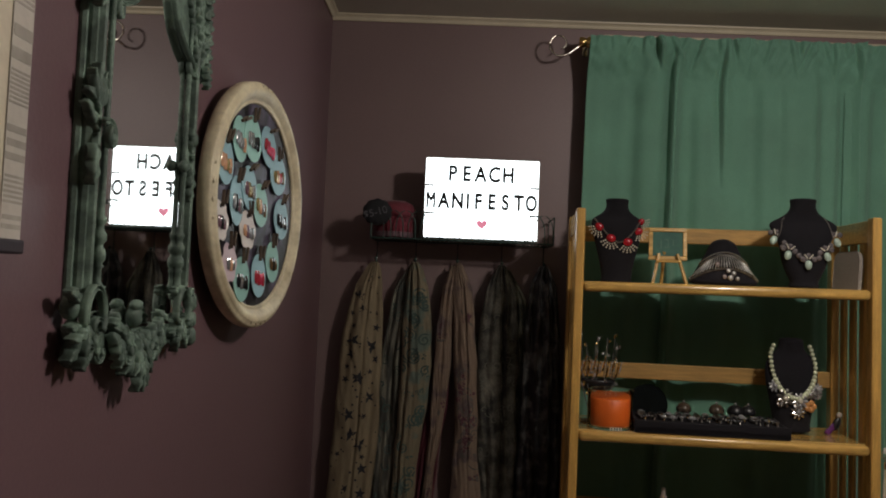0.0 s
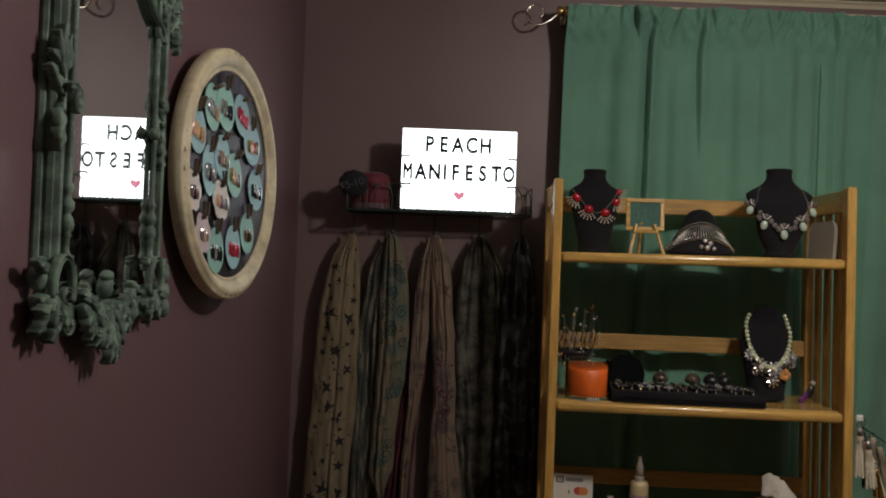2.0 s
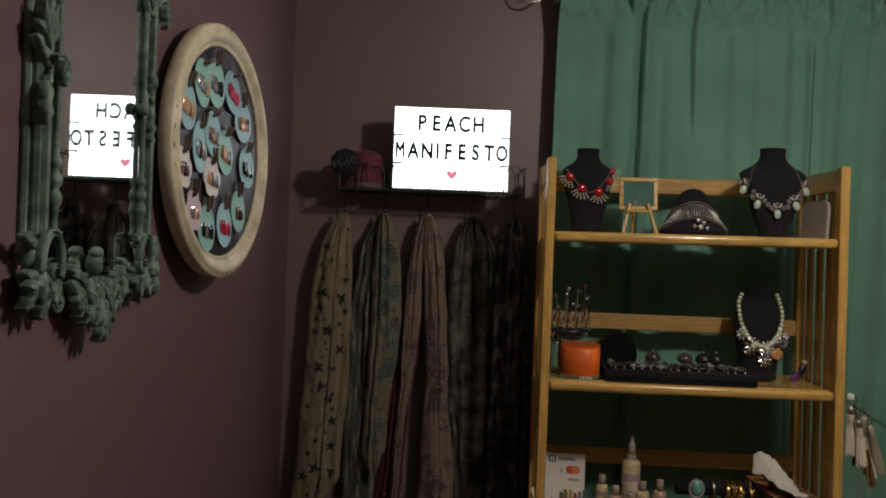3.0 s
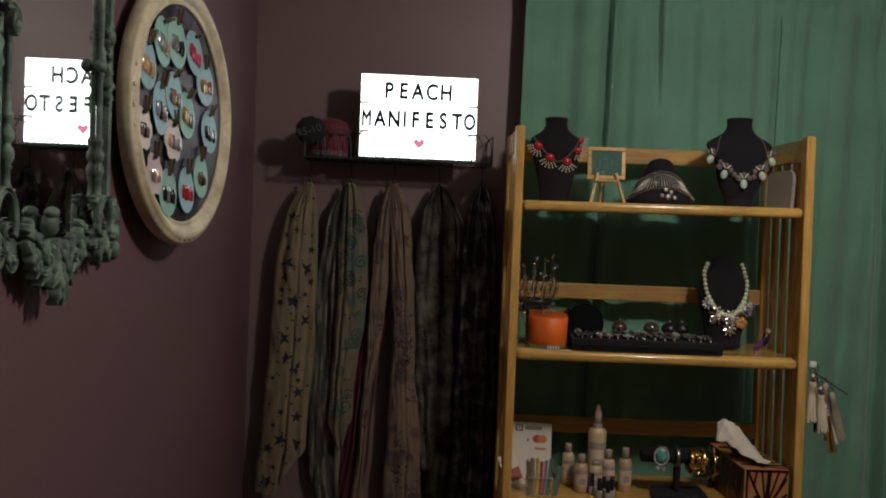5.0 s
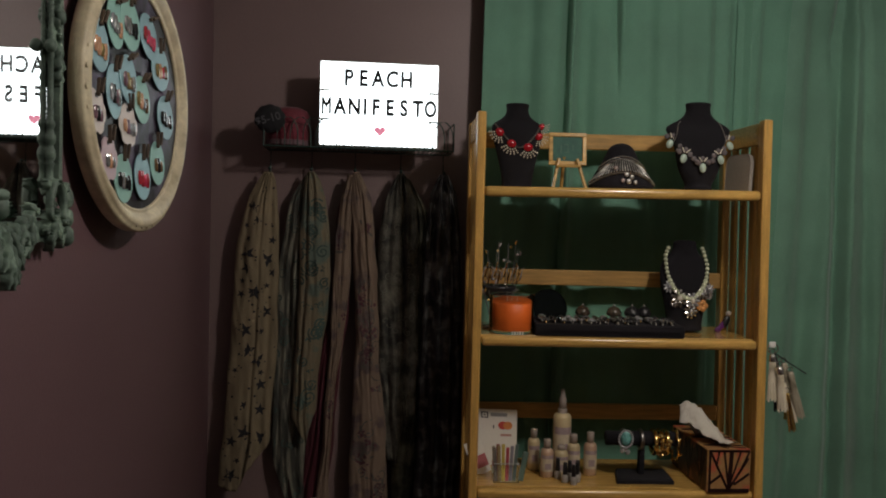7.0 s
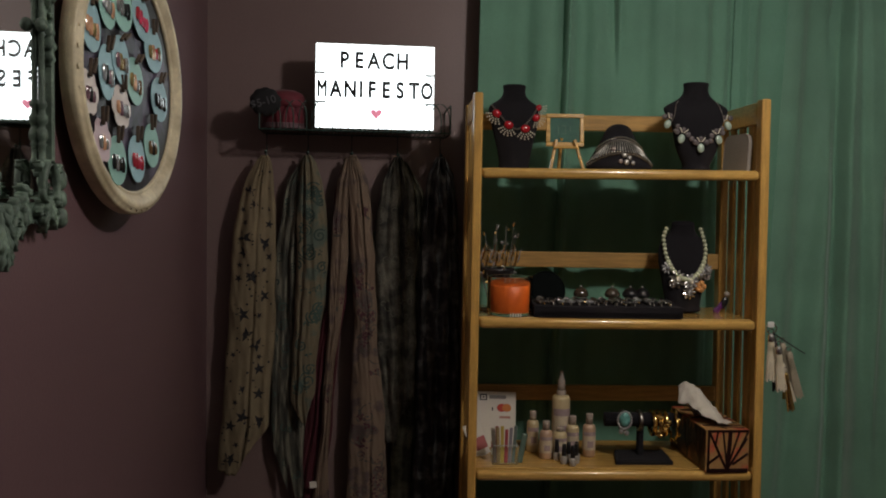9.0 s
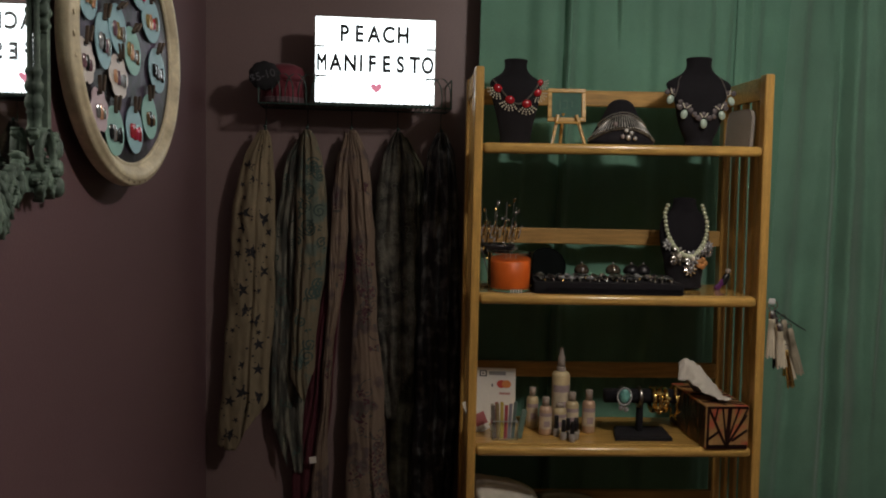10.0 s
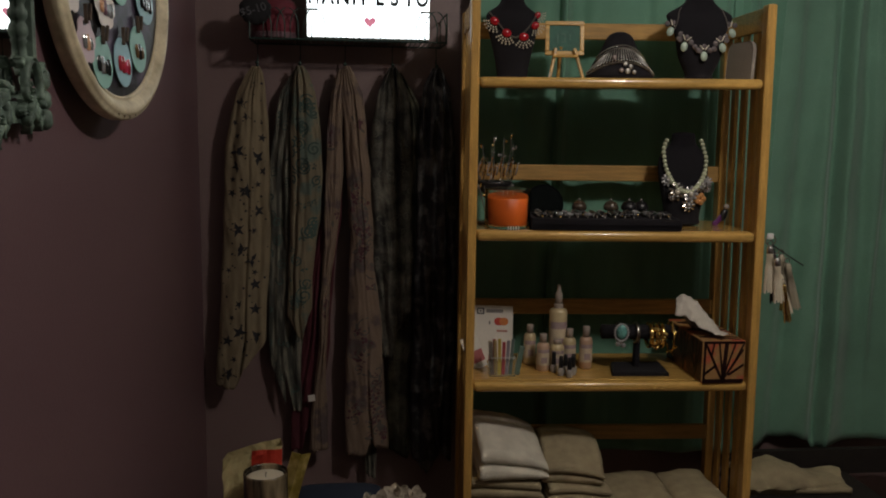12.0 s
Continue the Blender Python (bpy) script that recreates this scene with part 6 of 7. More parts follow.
def tissue_box():
    """A long box seen from its short end, with a stained-glass pattern of dark lines."""
    W, D, H = 0.104, 0.235, 0.100
    t = thing("tissue_box", "amber and red tissue box with branching dark lines", "tissue box", at=on_shelf(0.586, -0.006, S3 + 0.0005, 2))
    amber = mat("amber_panel_card", (0.55, 0.31, 0.12), 0.4, var=0.2, scale=24, bump=0.02, second=(0.42, 0.09, 0.05), blotch=(0.50, 0.60))
    carton = part("carton", box(bmesh.new(), (0, D / 2, H / 2), (W, D, H), 0.002), amber, t)
    line = mat("dark_red_line_print", (0.020, 0.004, 0.004), 0.35, var=0.2, bump=0)
    hw = W / 2
    # The unlit left side has its shade put into a darker card colour.
    side = mat("shaded_side_card", (0.13, 0.030, 0.018), 0.4, var=0.3, scale=24, bump=0.02, second=(0.24, 0.085, 0.035), blotch=(0.52, 0.62))
    part("shaded_side_panel", box(bmesh.new(), (-hw - 0.0002, D / 2, H / 2), (0.0008, D - 0.005, H - 0.005)), side, carton, "side panel coloured dark red for its shade")

    def bar(a, b, w, face):
        w *= 1.35
        pa, pb = Vector(a), Vector(b)
        d = pb - pa
        if face == "front":
            m = box(bmesh.new(), ((pa.x + pb.x) / 2, -0.0007, (pa.y + pb.y) / 2), (d.length, 0.0014, w), 0, rot(0, -math.degrees(math.atan2(d.y, d.x)), 0))
        elif face == "left":
            m = box(bmesh.new(), (-hw - 0.0007, (pa.x + pb.x) / 2, (pa.y + pb.y) / 2), (0.0014, d.length, w), 0, rot(math.degrees(math.atan2(d.y, d.x)), 0, 0))
        else:
            m = box(bmesh.new(), ((pa.x + pb.x) / 2, (pa.y + pb.y) / 2, H + 0.0007), (d.length, w, 0.0014), 0, rot(0, 0, math.degrees(math.atan2(d.y, d.x))))
        part("printed_branch", m, line, carton)

    for a, b, w in (((-0.046, 0.003), (-0.046, 0.097), 0.004), ((0, 0.003), (0.006, 0.097), 0.007), ((0, 0.003), (-0.044, 0.093), 0.004), ((0, 0.008), (-0.012, 0.097), 0.003), ((0.002, 0.010), (0.046, 0.080), 0.004),
                    ((0.004, 0.022), (0.028, 0.097), 0.003), ((0.012, 0.018), (0.049, 0.044), 0.004), ((-0.020, 0.040), (-0.049, 0.018), 0.004), ((-0.030, 0.062), (-0.024, 0.097), 0.003), ((0.024, 0.044), (0.049, 0.097), 0.003), ((-0.049, 0.004), (0.049, 0.004), 0.007), ((-0.049, 0.097), (0.049, 0.097), 0.004)):
        bar(a, b, w, "front")
    for k in range(3):
        o = 0.010 + 0.075 * k
        for a, b, w in (((0.03, 0.003), (0.026, 0.097), 0.005), ((0.03, 0.003), (0.004, 0.095), 0.004), ((0.03, 0.006), (0.058, 0.090), 0.004), ((0.036, 0.030), (0.068, 0.060), 0.003), ((0.022, 0.034), (0.0, 0.05), 0.003), ((0.045, 0.052), (0.050, 0.097), 0.003)):
            bar((a[0] + o, a[1]), (min(b[0] + o, D - 0.006), b[1]), w, "left")
            bar((-hw + 0.004 + a[1] * 0.98 * 0.98, a[0] + o), (-hw + 0.004 + b[1] * 0.98, min(b[0] + o, D - 0.006)), w, "top")
    # the tissue, pulled up from the slot and flopped over to one side
    bm = bmesh.new()
    n = 34
    rows = []
    for j in range(n + 1):
        f = j / n
        row = []
        for i in range(n + 1):
            g = i / n
            # f runs from the slot up to the ridge and over to the front, g from the peak down along the ridge
            ridge = Vector((-0.084 + 0.104 * g, 0.112 - 0.052 * g, H + lerp_at([(0, 0.074), (0.12, 0.084), (0.40, 0.074), (0.6, 0.046), (0.8, 0.022), (1, 0.006)], g)))
            front = Vector((-0.092 + 0.112 * g, 0.080 - 0.055 * math.sin(1.5 * g), H + lerp_at([(0, 0.046), (0.3, 0.034), (0.6, 0.010), (1, 0.003)], g) + 0.006 * math.sin(7 * g) ** 2))
            back = Vector((-0.030 + 0.060 * g, 0.135, H - 0.002))
            p = back + (ridge - back) * (f / 0.45) if f < 0.45 else ridge + (front - ridge) * ((f - 0.45) / 0.55)
            q = math.sin(math.pi * f) * (1 - 0.5 * g)
            cr = 0.006 * noise.noise(Vector((g * 6, f * 3, 1.5))) + 0.004 * noise.noise(Vector((g * 13 + 4 * f, f * 7, 3.5)))
            row.append(p + Vector((cr * 0.6, -0.010 * q + cr, 0.012 * q * (f > 0.45) + cr * 0.8)))
        rows.append(row)
    grid_faces(bm, rows)
    ob = part("tissue", bm, mat("white_tissue", (0.60, 0.56, 0.49), 0.9, var=0.05, fine=200, bump=0.2), t, "white tissue pulled from the slot", True)
    s = ob.modifiers.new("thick", "SOLIDIFY")
    s.thickness = 0.0008


tissue_box()


# ---- tassels hanging from the bookcase side ----
def tassel(x, y, z, L, r, material, tilt, label):
    t = thing("tassel_charm", label, "tassel", "tassels on the bookcase side", at=on_shelf(x, y, z) @ pose(0, 0, 0, 0, tilt, 0))
    part("cap", lathe(bmesh.new(), [(r * 0.35, 0.0), (r * 0.62, -0.004), (r * 0.66, -0.016), (r * 0.55, -0.020)], seg=14), M_SILVER if "silver" in label else material, t, smooth=True)
    n = 12
    for i in range(n):
        a = 2 * math.pi * i / n
        bm = bmesh.new()
        k = 0.5 + 0.75 * ((i * 7) % 5) / 5
        pts = [(r * 0.5 * math.cos(a), r * 0.5 * math.sin(a), -0.014), (r * 0.72 * math.cos(a), r * 0.72 * math.sin(a), -L * 0.5), (r * (0.6 + 0.5 * k) * math.cos(a), r * (0.6 + 0.5 * k) * math.sin(a), -L * (0.94 + 0.06 * k))]
        tube(bm, pts, r * 0.20, 5, None, 0.5)
        part("fringe", bm, material, t)
    part("loop", ring(bmesh.new(), (0, 0, 0.006), 0.006, 0.0012, rot(90), 14, 5), M_SILVER, t)


WLEATH = mat("white_leather", (0.80, 0.72, 0.56), 0.28, var=0.08, bump=0.1, coat=0.4)
GLEATH = mat("grey_leather", (0.40, 0.35, 0.26), 0.28, var=0.12, bump=0.1, coat=0.4)
tassel(0.680, -0.004, 1.086, 0.110, 0.0125, WLEATH, -2, "white leather tassel with a silver cap")
tassel(0.712, 0.006, 1.064, 0.118, 0.0120, GLEATH, -9, "grey leather tassel charm")
tassel(0.703, -0.012, 1.020, 0.098, 0.0110, WLEATH, -16, "white leather tassel on a longer cord")
tassel(0.697, 0.014, 1.070, 0.122, 0.0090, M_BLACK, -4, "black leather tassel charm")
tassel(0.690, -0.022, 1.060, 0.104, 0.0120, WLEATH, -6, "white leather tassel with a silver cap")
tassel(0.722, -0.008, 1.046, 0.112, 0.0110, GLEATH, -14, "grey leather tassel charm")
tassel(0.708, -0.026, 1.000, 0.090, 0.0085, M_GOLD, -10, "thin gold chain tassel")
t = thing("key_ring", "silver key ring hung on the bookcase with a black strap", "key ring", at=on_shelf(0.682, 0.0, 1.098))
part("split_ring", ring(bmesh.new(), (0, 0, 0), 0.012, 0.0014, rot(90), 20, 6), M_SILVER, t)
part("strap", tube(bmesh.new(), [(0.004, 0, -0.010), (0.030, 0.006, -0.026), (0.060, 0.012, -0.044), (0.088, 0.014, -0.060)], 0.0034, 6, None, 0.4), M_BLACK, t, "black strap")
part("bow", box(bmesh.new(), (-0.004, -0.006, 0.010), (0.016, 0.006, 0.014), 0.003), M_WHITE, t, "pale plastic clip")
gold_t = nail_colour("yellow_gold_bead", (0.65, 0.60, 0.15), 0.6)
for i in range(4):
    part("bead", ball(bmesh.new(), (0.031, -0.010, -0.142 - 0.006 * i), 0.0042, 8, 6), gold_t, t)
part("bead_cord", tube(bmesh.new(), [(0.004, -0.004, -0.010), (0.024, -0.012, -0.080), (0.031, -0.010, -0.162)], 0.0012, 5), M_BLACK, t)


# ---- towels on the fourth shelf and beside the bookcase ----
WTOW = mat("white_terry", (0.70, 0.66, 0.55), 0.95, var=0.10, scale=30, fine=520, bump=0.6)
BTOW = mat("beige_terry", (0.39, 0.325, 0.20), 0.95, var=0.12, scale=30, fine=520, bump=0.6)


def folded(w, d, h, layers, seed, sag_=0.01):
    """A folded towel: stacked rounded folds that sag at the sides."""
    bm = bmesh.new()
    n, m = 26, 14
    k = h / layers
    for l in range(layers):
        ring_rows = []
        for i in range(n + 1):
            f = i / n
            y = (f - 0.5) * d
            row = []
            for j in range(2 * m):
                a = 2 * math.pi * j / (2 * m)
                ex = abs(math.cos(a)) ** 0.35 * (1 if math.cos(a) >= 0 else -1)
                ez = abs(math.sin(a)) ** 0.6 * (1 if math.sin(a) >= 0 else -1)
                end = 1 - 0.12 * max(0, abs(f - 0.5) * 2 - 0.8) / 0.2
                x = ex * w / 2 * (1 - 0.05 * l) + 0.006 * noise.noise(Vector((y * 30, l * 3.1, seed)))
                z_ = k * (l + 0.5) + ez * k * 0.5 * end - sag_ * (ex ** 2) * (l / layers) + 0.006 * noise.noise(Vector((x * 18, y * 18, seed + l)))
                row.append((x, y + 0.004 * noise.noise(Vector((x * 25, l, seed))), z_))
            ring_rows.append(row)
        vs = grid_faces(bm, ring_rows, True)
        bm.faces.new(list(reversed(vs[0]))), bm.faces.new(vs[-1])
    return bm


def bundle(at, w, d, folds, material, label, seed, lift=0.0):
    """A loosely folded towel: one thick sheet laid to and fro, with rolled front edges, sagging ends and creases."""
    bm = bmesh.new()
    n, k = 30, 10
    z0 = 0.0
    for l, (h, w_, d_, dx, dy, tip) in enumerate(folds):
        rows = []
        for i in range(n + 1):
            f = i / n
            x = (f - 0.5) * w * w_
            row = []
            for j in range(2 * k + 2):
                g = (j / k if j <= k else (2 * k + 1 - j) / k)
                up = 1 if j <= k else -1
                edge = max(0.02, 1 - (2 * abs(g - 0.5)) ** 6) ** 0.5 * max(0.03, 1 - (2 * abs(f - 0.5)) ** 5) ** 0.5
                y = (g - 0.5) * d * d_
                mid = z0 + h / 2 + tip * (f - 0.5) * 0.04 + 0.55 * h * noise.noise(Vector((x * 9, y * 7, seed + 0.7 * l))) * 0.6
                mid -= lift * l * (2 * abs(f - 0.5)) ** 3
                wr = 0.0035 * noise.noise(Vector((x * 34 + y * 12, y * 26, seed + l * 2 + 4)))
                row.append((x + dx + 0.006 * noise.noise(Vector((y * 16, l * 2.0, seed))), y + dy + 0.009 * noise.noise(Vector((x * 13, l * 3.0, seed + 2))), max(0.001, mid + up * edge * h * 0.5 + wr)))
            rows.append(row)
        vs = grid_faces(bm, rows, True)
        bm.faces.new(list(reversed(vs[0]))), bm.faces.new(vs[-1])
        z0 += h * 0.86
    bmesh.ops.recalc_face_normals(bm, faces=bm.faces)
    ob = part("folded_towel", bm, material, smooth=True)
    ob.matrix_basis = at
    return tagged(ob, label, "towel", "folded towels")


def rolled_towel(at, w, d, thick, pairs, material, label, seed, hump=0.0, tilt=0.0, fall=0.0):
    """A towel folded on itself: one thick sheet laid to and fro with round folded edges in front, swelling to a hump and sagging at its ends."""
    line = []
    r = thick / 2
    for l in range(2 * pairs):
        z0 = thick * (l + 0.5)
        f0, b0 = -d / 2 + r + 0.006 * noise.noise(Vector((l * 1.7, 2.2, seed))), d / 2 - r
        run = [f0 + (b0 - f0) * i / 9 for i in range(10)]
        for y in (reversed(run) if l % 2 == 0 else run):
            line.append((y, z0))
        if l < 2 * pairs - 1:
            front = l % 2 == 0
            c = f0 if front else b0
            for i in range(1, 6):
                q = math.pi * i / 6
                line.append((c + (-1 if front else 1) * r * math.sin(q), z0 + r - r * math.cos(q)))
    n = len(line)
    left, right = [], []
    for i in range(n):
        u, v = Vector(line[max(0, i - 1)]), Vector(line[min(n - 1, i + 1)])
        t_ = (v - u).normalized()
        nrm = Vector((-t_.y, t_.x)) * (r * 0.93)
        left.append(Vector(line[i]) + nrm)
        right.append(Vector(line[i]) - nrm)
    loop = left + list(reversed(right))
    top = 2 * pairs * thick
    bm = bmesh.new()
    rows, m = [], 26
    for i in range(m + 1):
        f = i / m
        x = (f - 0.5) * w
        end = max(0.0, abs(2 * f - 1) - 0.86) / 0.14
        row = []
        for p in loop:
            y, z_ = p.x, p.y
            k = max(0.0, z_) / top
            z2 = z_ + hump * k * math.exp(-((y - 0.15 * d) / (0.42 * d)) ** 2) + tilt * k * (f - 0.5) - fall * k * abs(2 * f - 1) ** 3
            z2 += 0.0045 * k * noise.noise(Vector((x * 16, y * 13, seed))) + 0.0018 * noise.noise(Vector((x * 55, y * 50, seed + z_ * 90)))
            y2 = y + 0.006 * noise.noise(Vector((x * 11, z_ * 25, seed + 3)))
            mid = top * (0.5 if pairs == 1 else round(k * pairs - 0.5) / pairs + 0.5 / pairs)
            z2 = z2 + (mid * (z2 / max(z_, 1e-4) if z_ > 0.004 else 1) - z2) * 0.25 * end ** 2
            row.append((x * (1 - 0.02 * k) + 0.005 * noise.noise(Vector((y * 18, z_ * 40, seed + 5))), y2, max(0.0008, z2)))
        rows.append(row)
    vs = grid_faces(bm, rows, True)
    bm.faces.new(list(reversed(vs[0]))), bm.faces.new(vs[-1])
    bmesh.ops.recalc_face_normals(bm, faces=bm.faces)
    ob = part("folded_towel", bm, material, smooth=True)
    ob.matrix_basis = at
    return tagged(ob, label, "towel", "folded towels")


rolled_towel(on_shelf(0.090, 0.124, S4, 3), 0.170, 0.225, 0.0132, 2, BTOW, "beige terry towel folded at the bottom of a stack", 1.0, 0.0, 0.004)
rolled_towel(on_shelf(0.088, 0.118, S4 + 0.052, -3), 0.168, 0.222, 0.0122, 2, BTOW, "beige terry towel folded in the middle of a stack", 2.0, 0.004, -0.010, 0.004)
rolled_towel(on_shelf(0.092, 0.108, S4 + 0.100, 5), 0.166, 0.214, 0.0165, 2, WTOW, "white terry towel loosely folded on the stack", 3.3, 0.050, -0.046, 0.012)
rolled_towel(on_shelf(0.258, 0.118, S4, 0), 0.152, 0.225, 0.0105, 2, WTOW, "pale terry towel folded under a stack", 4.0, 0.0, 0.003)
rolled_towel(on_shelf(0.256, 0.114, S4 + 0.042, 2), 0.154, 0.222, 0.0108, 2, BTOW, "beige terry towel in the middle of a stack", 5.4, 0.004, -0.008, 0.004)
rolled_towel(on_shelf(0.252, 0.118, S4 + 0.085, -3), 0.150, 0.215, 0.0118, 2, BTOW, "beige terry towel folded on top of a stack", 6.6, 0.044, -0.014, 0.014)
bundle(on_shelf(0.425, 0.126, S4, 0), 0.170, 0.22, [(0.018, 1, 1, 0, 0, 0), (0.020, 0.97, 0.97, 0, 0, 0.3)], BTOW, "beige terry towel folded low on the shelf", 7.0, 0.006)
bundle(on_shelf(0.572, 0.126, S4, 2), 0.128, 0.22, [(0.018, 1, 1, 0, 0, 0), (0.022, 0.97, 0.97, 0, 0, 0.5)], BTOW, "beige terry towel folded beside the side slats", 8.0, 0.004)

# dark hamper beside the bookcase with a towel thrown over it
t = thing("hamper", "dark brown hamper beside the bookcase with a dark panel behind", "hamper", at=pose(1.60, -0.250, 0))
dkw = mat("dark_brown_weave", (0.018, 0.013, 0.010), 0.75, var=0.3, scale=40, fine=200, bump=0.5)
part("basket", box(bmesh.new(), (0, 0, 0.19), (0.36, 0.22, 0.38), 0.03, seg=3), dkw, t)
part("rim", box(bmesh.new(), (0, 0, 0.390), (0.372, 0.232, 0.022), 0.010), dkw, t)
# Added dark panel behind the basket; it hides the wall below the hem.
bm = bmesh.new()
prof = [(-0.18, 0.39), (-0.17, 0.44), (-0.14, 0.458), (-0.10, 0.464), (0.30, 0.462), (0.35, 0.456), (0.37, 0.435), (0.37, 0.39)]
vs = grid_faces(bm, [[(x, y, z_) for x, z_ in prof] for y in (0.118, 0.136)], True)
bm.faces.new(list(reversed(vs[0]))), bm.faces.new(vs[1])
bmesh.ops.recalc_face_normals(bm, faces=bm.faces)
part("dark_back_panel", bm, dkw, t)
bm = bmesh.new()
n, k = 44, 26
rows = []
for j in range(k + 1):
    row = []
    for i in range(n + 1):
        f, g = i / n, j / k
        x = -0.185 + 0.290 * f
        y = (g - 0.5) * (0.118 + 0.02 * noise.noise(Vector((x * 20, 3, 1))))
        z_ = 0.432 + 0.026 * noise.noise(Vector((x * 9, y * 8, 2.0))) + 0.012 * noise.noise(Vector((x * 24 + y * 18, y * 22, 5.0))) + 0.020 * math.exp(-((f - 0.30) / 0.16) ** 2) - 0.045 * max(0, f - 0.5) - 0.9 * max(0, 0.32 - g) ** 2 * (0.4 + f)
        row.append((x + 0.01 * noise.noise(Vector((y * 15, 1, 4))), y, max(0.403, z_)))
    rows.append(row)
grid_faces(bm, rows)
ob = part("thrown_towel", bm, BTOW, smooth=True)
ob.matrix_basis = pose(1.605, -0.225, 0, 0, 0, -4)
s = ob.modifiers.new("thick", "SOLIDIFY")
s.thickness = 0.016
s.offset = 1.0
tagged(ob, "beige terry towel thrown over a dark hamper", "towel")


# ---- small table in the corner with a few things ----
t = thing("corner_table", "low dark wooden side table under the scarves", "table", at=pose(0.34, -0.72, 0))
dk = mat("dark_table_wood", (0.05, 0.032, 0.022), 0.4, var=0.25, scale=8, grain=(1, 10, 10))
part("tabletop", box(bmesh.new(), (0, 0, 0.525), (0.60, 0.40, 0.024), 0.006), dk, t)
for x in (-0.27, 0.27):
    for y in (-0.17, 0.17):
        part("leg", box(bmesh.new(), (x, y, 0.2565), (0.035, 0.035, 0.513), 0.004), dk, t)
TZ = 0.537
t = thing("gift_bag", "crumpled cream paper bag with a red panel", "paper bag", at=pose(0.194, -0.69, TZ - 0.004, 0, 2, 8) @ Matrix.Diagonal((0.80, 1, 1, 1)))
cream = mat("cream_bag_paper", (0.52, 0.44, 0.22), 0.7, var=0.12, scale=26, bump=0.2)


def bag_y(x, z_, y):
    return y * (1 - 1.6 * z_) + 0.006 * noise.noise(Vector((x * 30, z_ * 22, y * 9))) + 0.003 * noise.noise(Vector((x * 70, z_ * 60, 2)))


bm = bmesh.new()
rows = []
for j in range(19):
    f = j / 18
    row = []
    for x, y in [(-0.068 + 0.136 * i / 12, -0.030) for i in range(13)] + [(0.068 - 0.136 * i / 12, 0.030) for i in range(13)]:
        top = lerp_at([(-0.068, 0.168), (-0.060, 0.182), (0.0, 0.198), (0.068, 0.208)], x)
        row.append((x + 0.006 * f * noise.noise(Vector((f * 6, y * 40, 1))), bag_y(x, top * f, y), top * f))
    rows.append(row)
vs = grid_faces(bm, rows, True)
bm.faces.new(list(reversed(vs[0])))
bmesh.ops.recalc_face_normals(bm, faces=bm.faces)
part("bag", bm, cream, t)
bm = bmesh.new()
grid_faces(bm, [[(-0.004 + 0.071 * i / 8, bag_y(-0.004 + 0.071 * i / 8, 0.126 + 0.076 * j / 8, -0.030) - 0.002, 0.126 + 0.076 * j / 8) for i in range(9)] for j in range(9)])
part("red_panel", bm, mat("red_print", (0.50, 0.035, 0.015), 0.6, var=0.1), t, "bright red printed panel")
t = thing("folded_leaflet", "yellow folded leaflet leaning behind the candle", "leaflet", at=pose(0.248, -0.715, TZ + 0.003, 0, 11, 12) @ Matrix.Diagonal((1, 1, 1.15, 1)))
bm = bmesh.new()
rows = [[(x + 0.010 * (z_ / 0.16) ** 2, y + 0.003 * noise.noise(Vector((x * 40, z_ * 30, 1))), z_) for x, y in ((-0.018, 0.0), (-0.002, -0.010), (0.018, 0.002), (0.018, 0.004), (-0.002, -0.008), (-0.018, 0.002))] for z_ in [0.165 * i / 10 for i in range(11)]]
vs = grid_faces(bm, rows, True)
bm.faces.new(list(reversed(vs[0]))), bm.faces.new(vs[-1])
part("sheet", bm, mat("yellow_print", (0.46, 0.34, 0.05), 0.6, var=0.3, scale=40, second=(0.36, 0.27, 0.10)), t)
t = thing("glass_candle", "smoky glass candle holder with gold streaks and pale wax", "candle", at=pose(0.232, -0.775, TZ) @ Matrix.Diagonal((1.06, 1.06, 0.95, 1)))
gl = mat("smoky_gold_glass", (0.085, 0.066, 0.045), 0.16, 0.0, var=0.5, scale=34, bump=0.0, grain=(1, 1, 0.12), second=(0.21, 0.165, 0.10), blotch=(0.42, 0.66))
part("holder", lathe(bmesh.new(), [(0.034, 0), (0.037, 0.004), (0.038, 0.188), (0.0375, 0.191), (0.0355, 0.191), (0.0345, 0.188), (0.0340, 0.172)], seg=36, cap=False), gl, t, smooth=True)
part("wax", lathe(bmesh.new(), [(0.033, 0.006), (0.0335, 0.180), (0.030, 0.182), (0.001, 0.181)], seg=32), mat("cream_wax", (0.60, 0.53, 0.40), 0.5, var=0.05), t, smooth=True)
part("wick", tube(bmesh.new(), [(0, 0, 0.180), (0.001, 0, 0.190)], 0.001, 5), M_BLACK, t)
t = thing("flower_bunch", "cream and pink fabric flowers in a low bunch", "flowers", at=pose(0.466, -0.745, TZ) @ Matrix.Diagonal((0.82, 0.9, 0.80, 1)))
petal_c, petal_p = mat("cream_petal", (0.46, 0.40, 0.31), 0.7, var=0.2, scale=60), mat("pink_petal", (0.44, 0.17, 0.19), 0.7, var=0.25, scale=60)
leaf_g = mat("dull_green_leaf", (0.10, 0.12, 0.055), 0.7, var=0.3, scale=40)
r = random.Random(14)
part("moss_bowl", lathe(bmesh.new(), [(0.05, 0), (0.070, 0.03), (0.078, 0.09), (0.06, 0.11)], seg=24), mat("dark_green_bowl", (0.02, 0.03, 0.02), 0.6), t, smooth=True)


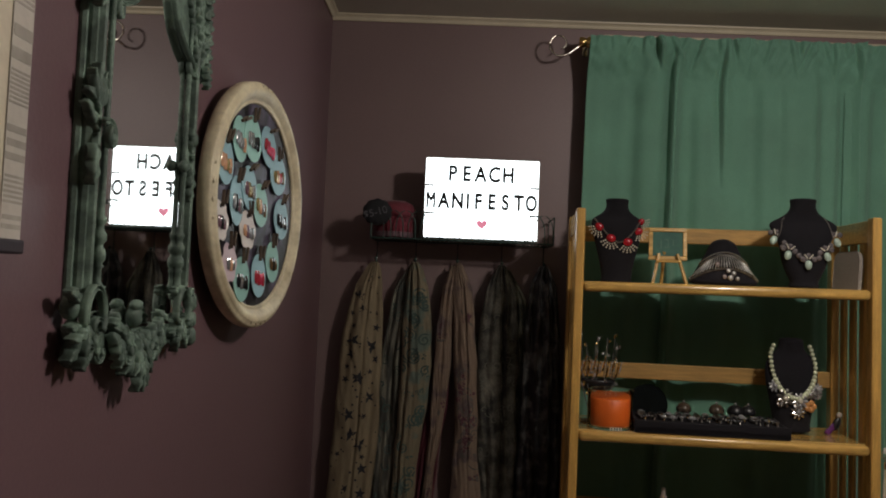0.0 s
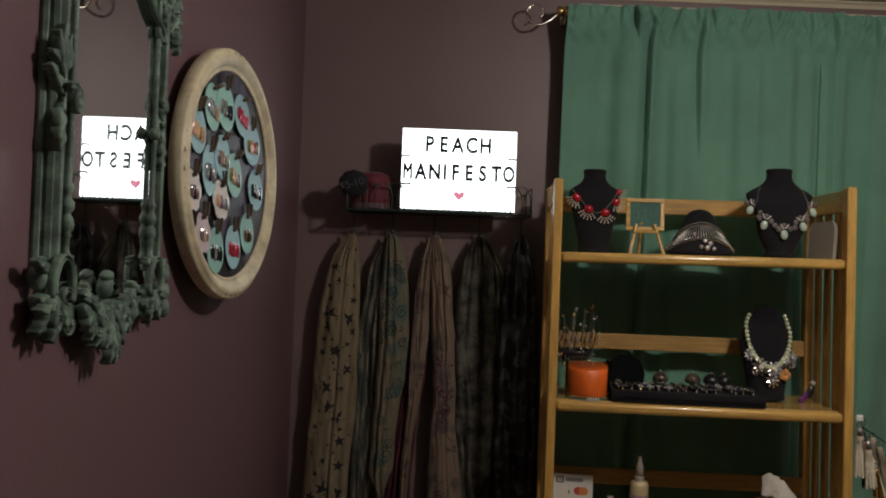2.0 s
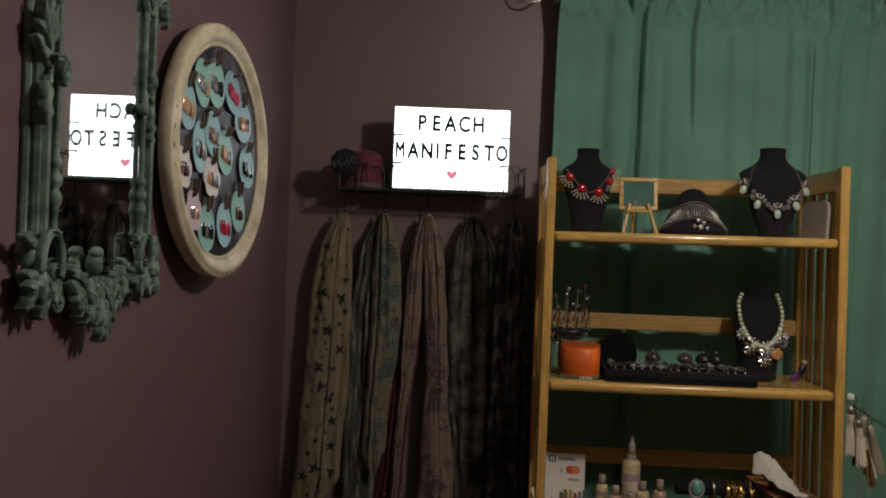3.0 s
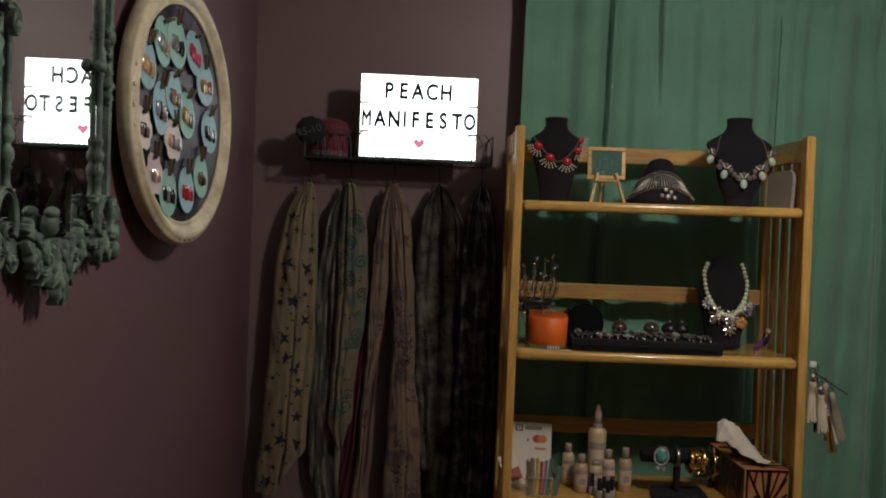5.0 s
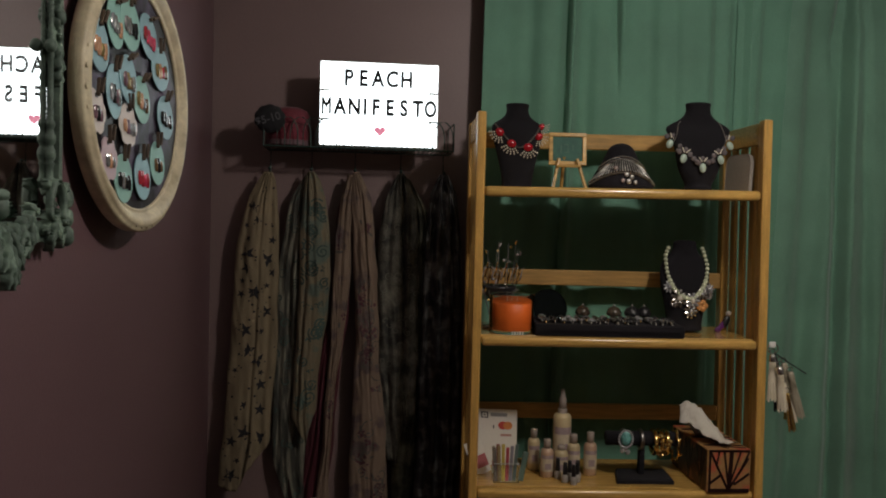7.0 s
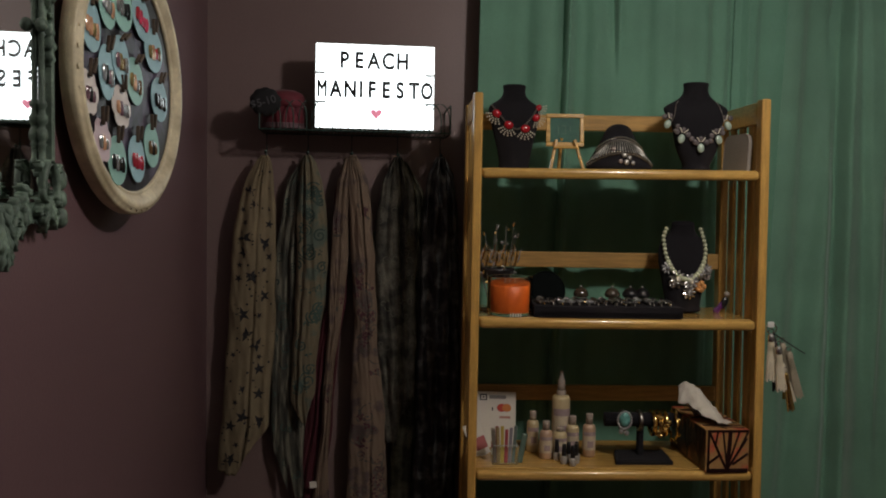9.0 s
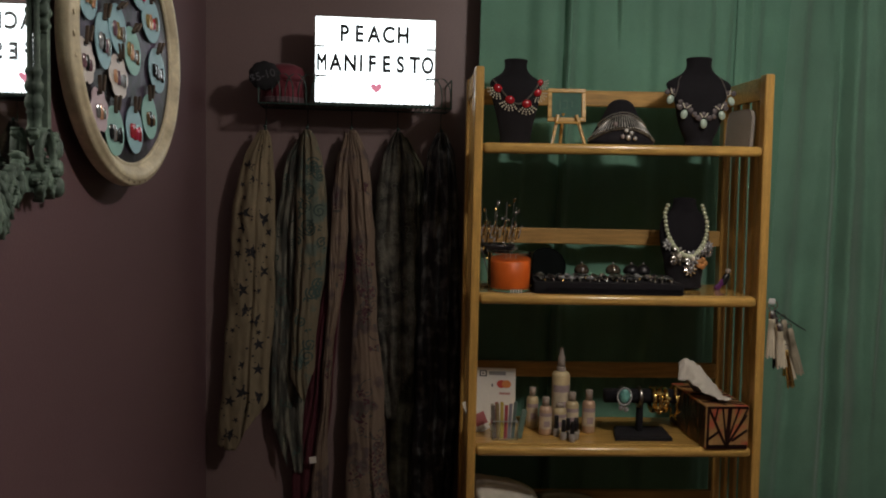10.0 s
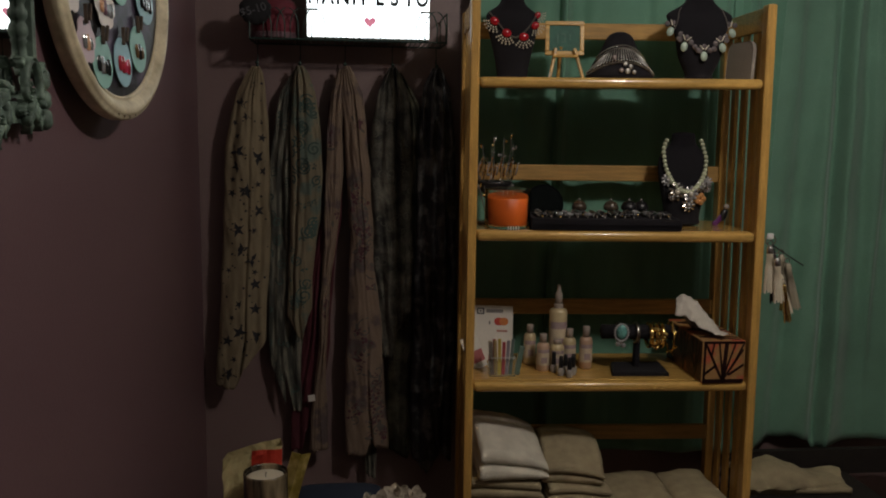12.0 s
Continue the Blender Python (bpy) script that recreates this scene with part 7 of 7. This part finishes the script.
def petals(bm, c, size, turns, tilt):
    """A ragged open flower: cupped petals in two or three whorls."""
    R = rot(*tilt)
    for q in range(turns):
        whorl = q // 5
        a = q * 1.257 + whorl * 0.6
        ln = size * (1 - 0.24 * whorl) * r.uniform(0.85, 1.15)
        lift = 0.02 + 0.42 * whorl
        rows = []
        for j in range(5):
            g = j / 4
            w = ln * 0.36 * math.sin(math.pi * (0.10 + 0.84 * g)) ** 0.8
            out, hi = ln * g * math.cos(lift + 0.5 * g), ln * g * math.sin(lift + 0.5 * g)
            rows.append([Vector(c) + R @ Vector((out * math.cos(a) - w * s_ * math.sin(a), out * math.sin(a) + w * s_ * math.cos(a), hi + 0.35 * w * s_ * s_ + 0.0022 * r.uniform(-1, 1))) for s_ in (-1, -0.5, 0, 0.5, 1)])
        grid_faces(bm, rows)


for k, (x, y, z_, size) in enumerate([(-0.075, -0.030, 0.106, 0.024), (-0.050, -0.035, 0.112, 0.026), (-0.030, -0.010, 0.126, 0.030), (-0.004, -0.032, 0.124, 0.034), (0.008, 0.010, 0.138, 0.030), (0.034, -0.024, 0.122, 0.034),
                                      (0.052, 0.012, 0.126, 0.032), (0.066, -0.020, 0.108, 0.030), (-0.056, 0.020, 0.114, 0.026), (0.020, 0.036, 0.122, 0.028)]):
    bm = bmesh.new()
    petals(bm, (x, y, z_), size, 14, (r.uniform(20, 45), r.uniform(-20, 20), r.uniform(0, 60)))
    part("flower", bm, petal_p if k in (0, 1, 7) else petal_c, t, smooth=True)
for k in range(9):
    a = r.uniform(0, 6.28)
    bm = bmesh.new()
    b0 = Vector((r.uniform(-0.05, 0.05), r.uniform(-0.03, 0.03), 0.11))
    tip = b0 + Vector((0.03 * math.cos(a), 0.02 * math.sin(a), r.uniform(0.03, 0.055)))
    mid = (b0 + tip) / 2
    sd = Vector((math.sin(a), -math.cos(a), 0)) * 0.006
    grid_faces(bm, [[b0, b0 + sd * 0.1], [mid - sd, mid + sd], [tip, tip + sd * 0.1]])
    part("leaf", bm, leaf_g, t)
t = thing("folded_cloth", "dark blue folded cloth on the table", "cloth", at=pose(0.36, -0.60, TZ))
part("cloth", folded(0.20, 0.10, 0.060, 2, 9.0), mat("navy_cloth", (0.007, 0.016, 0.036), 0.85, var=0.2, fine=300, bump=0.3), t, smooth=True)
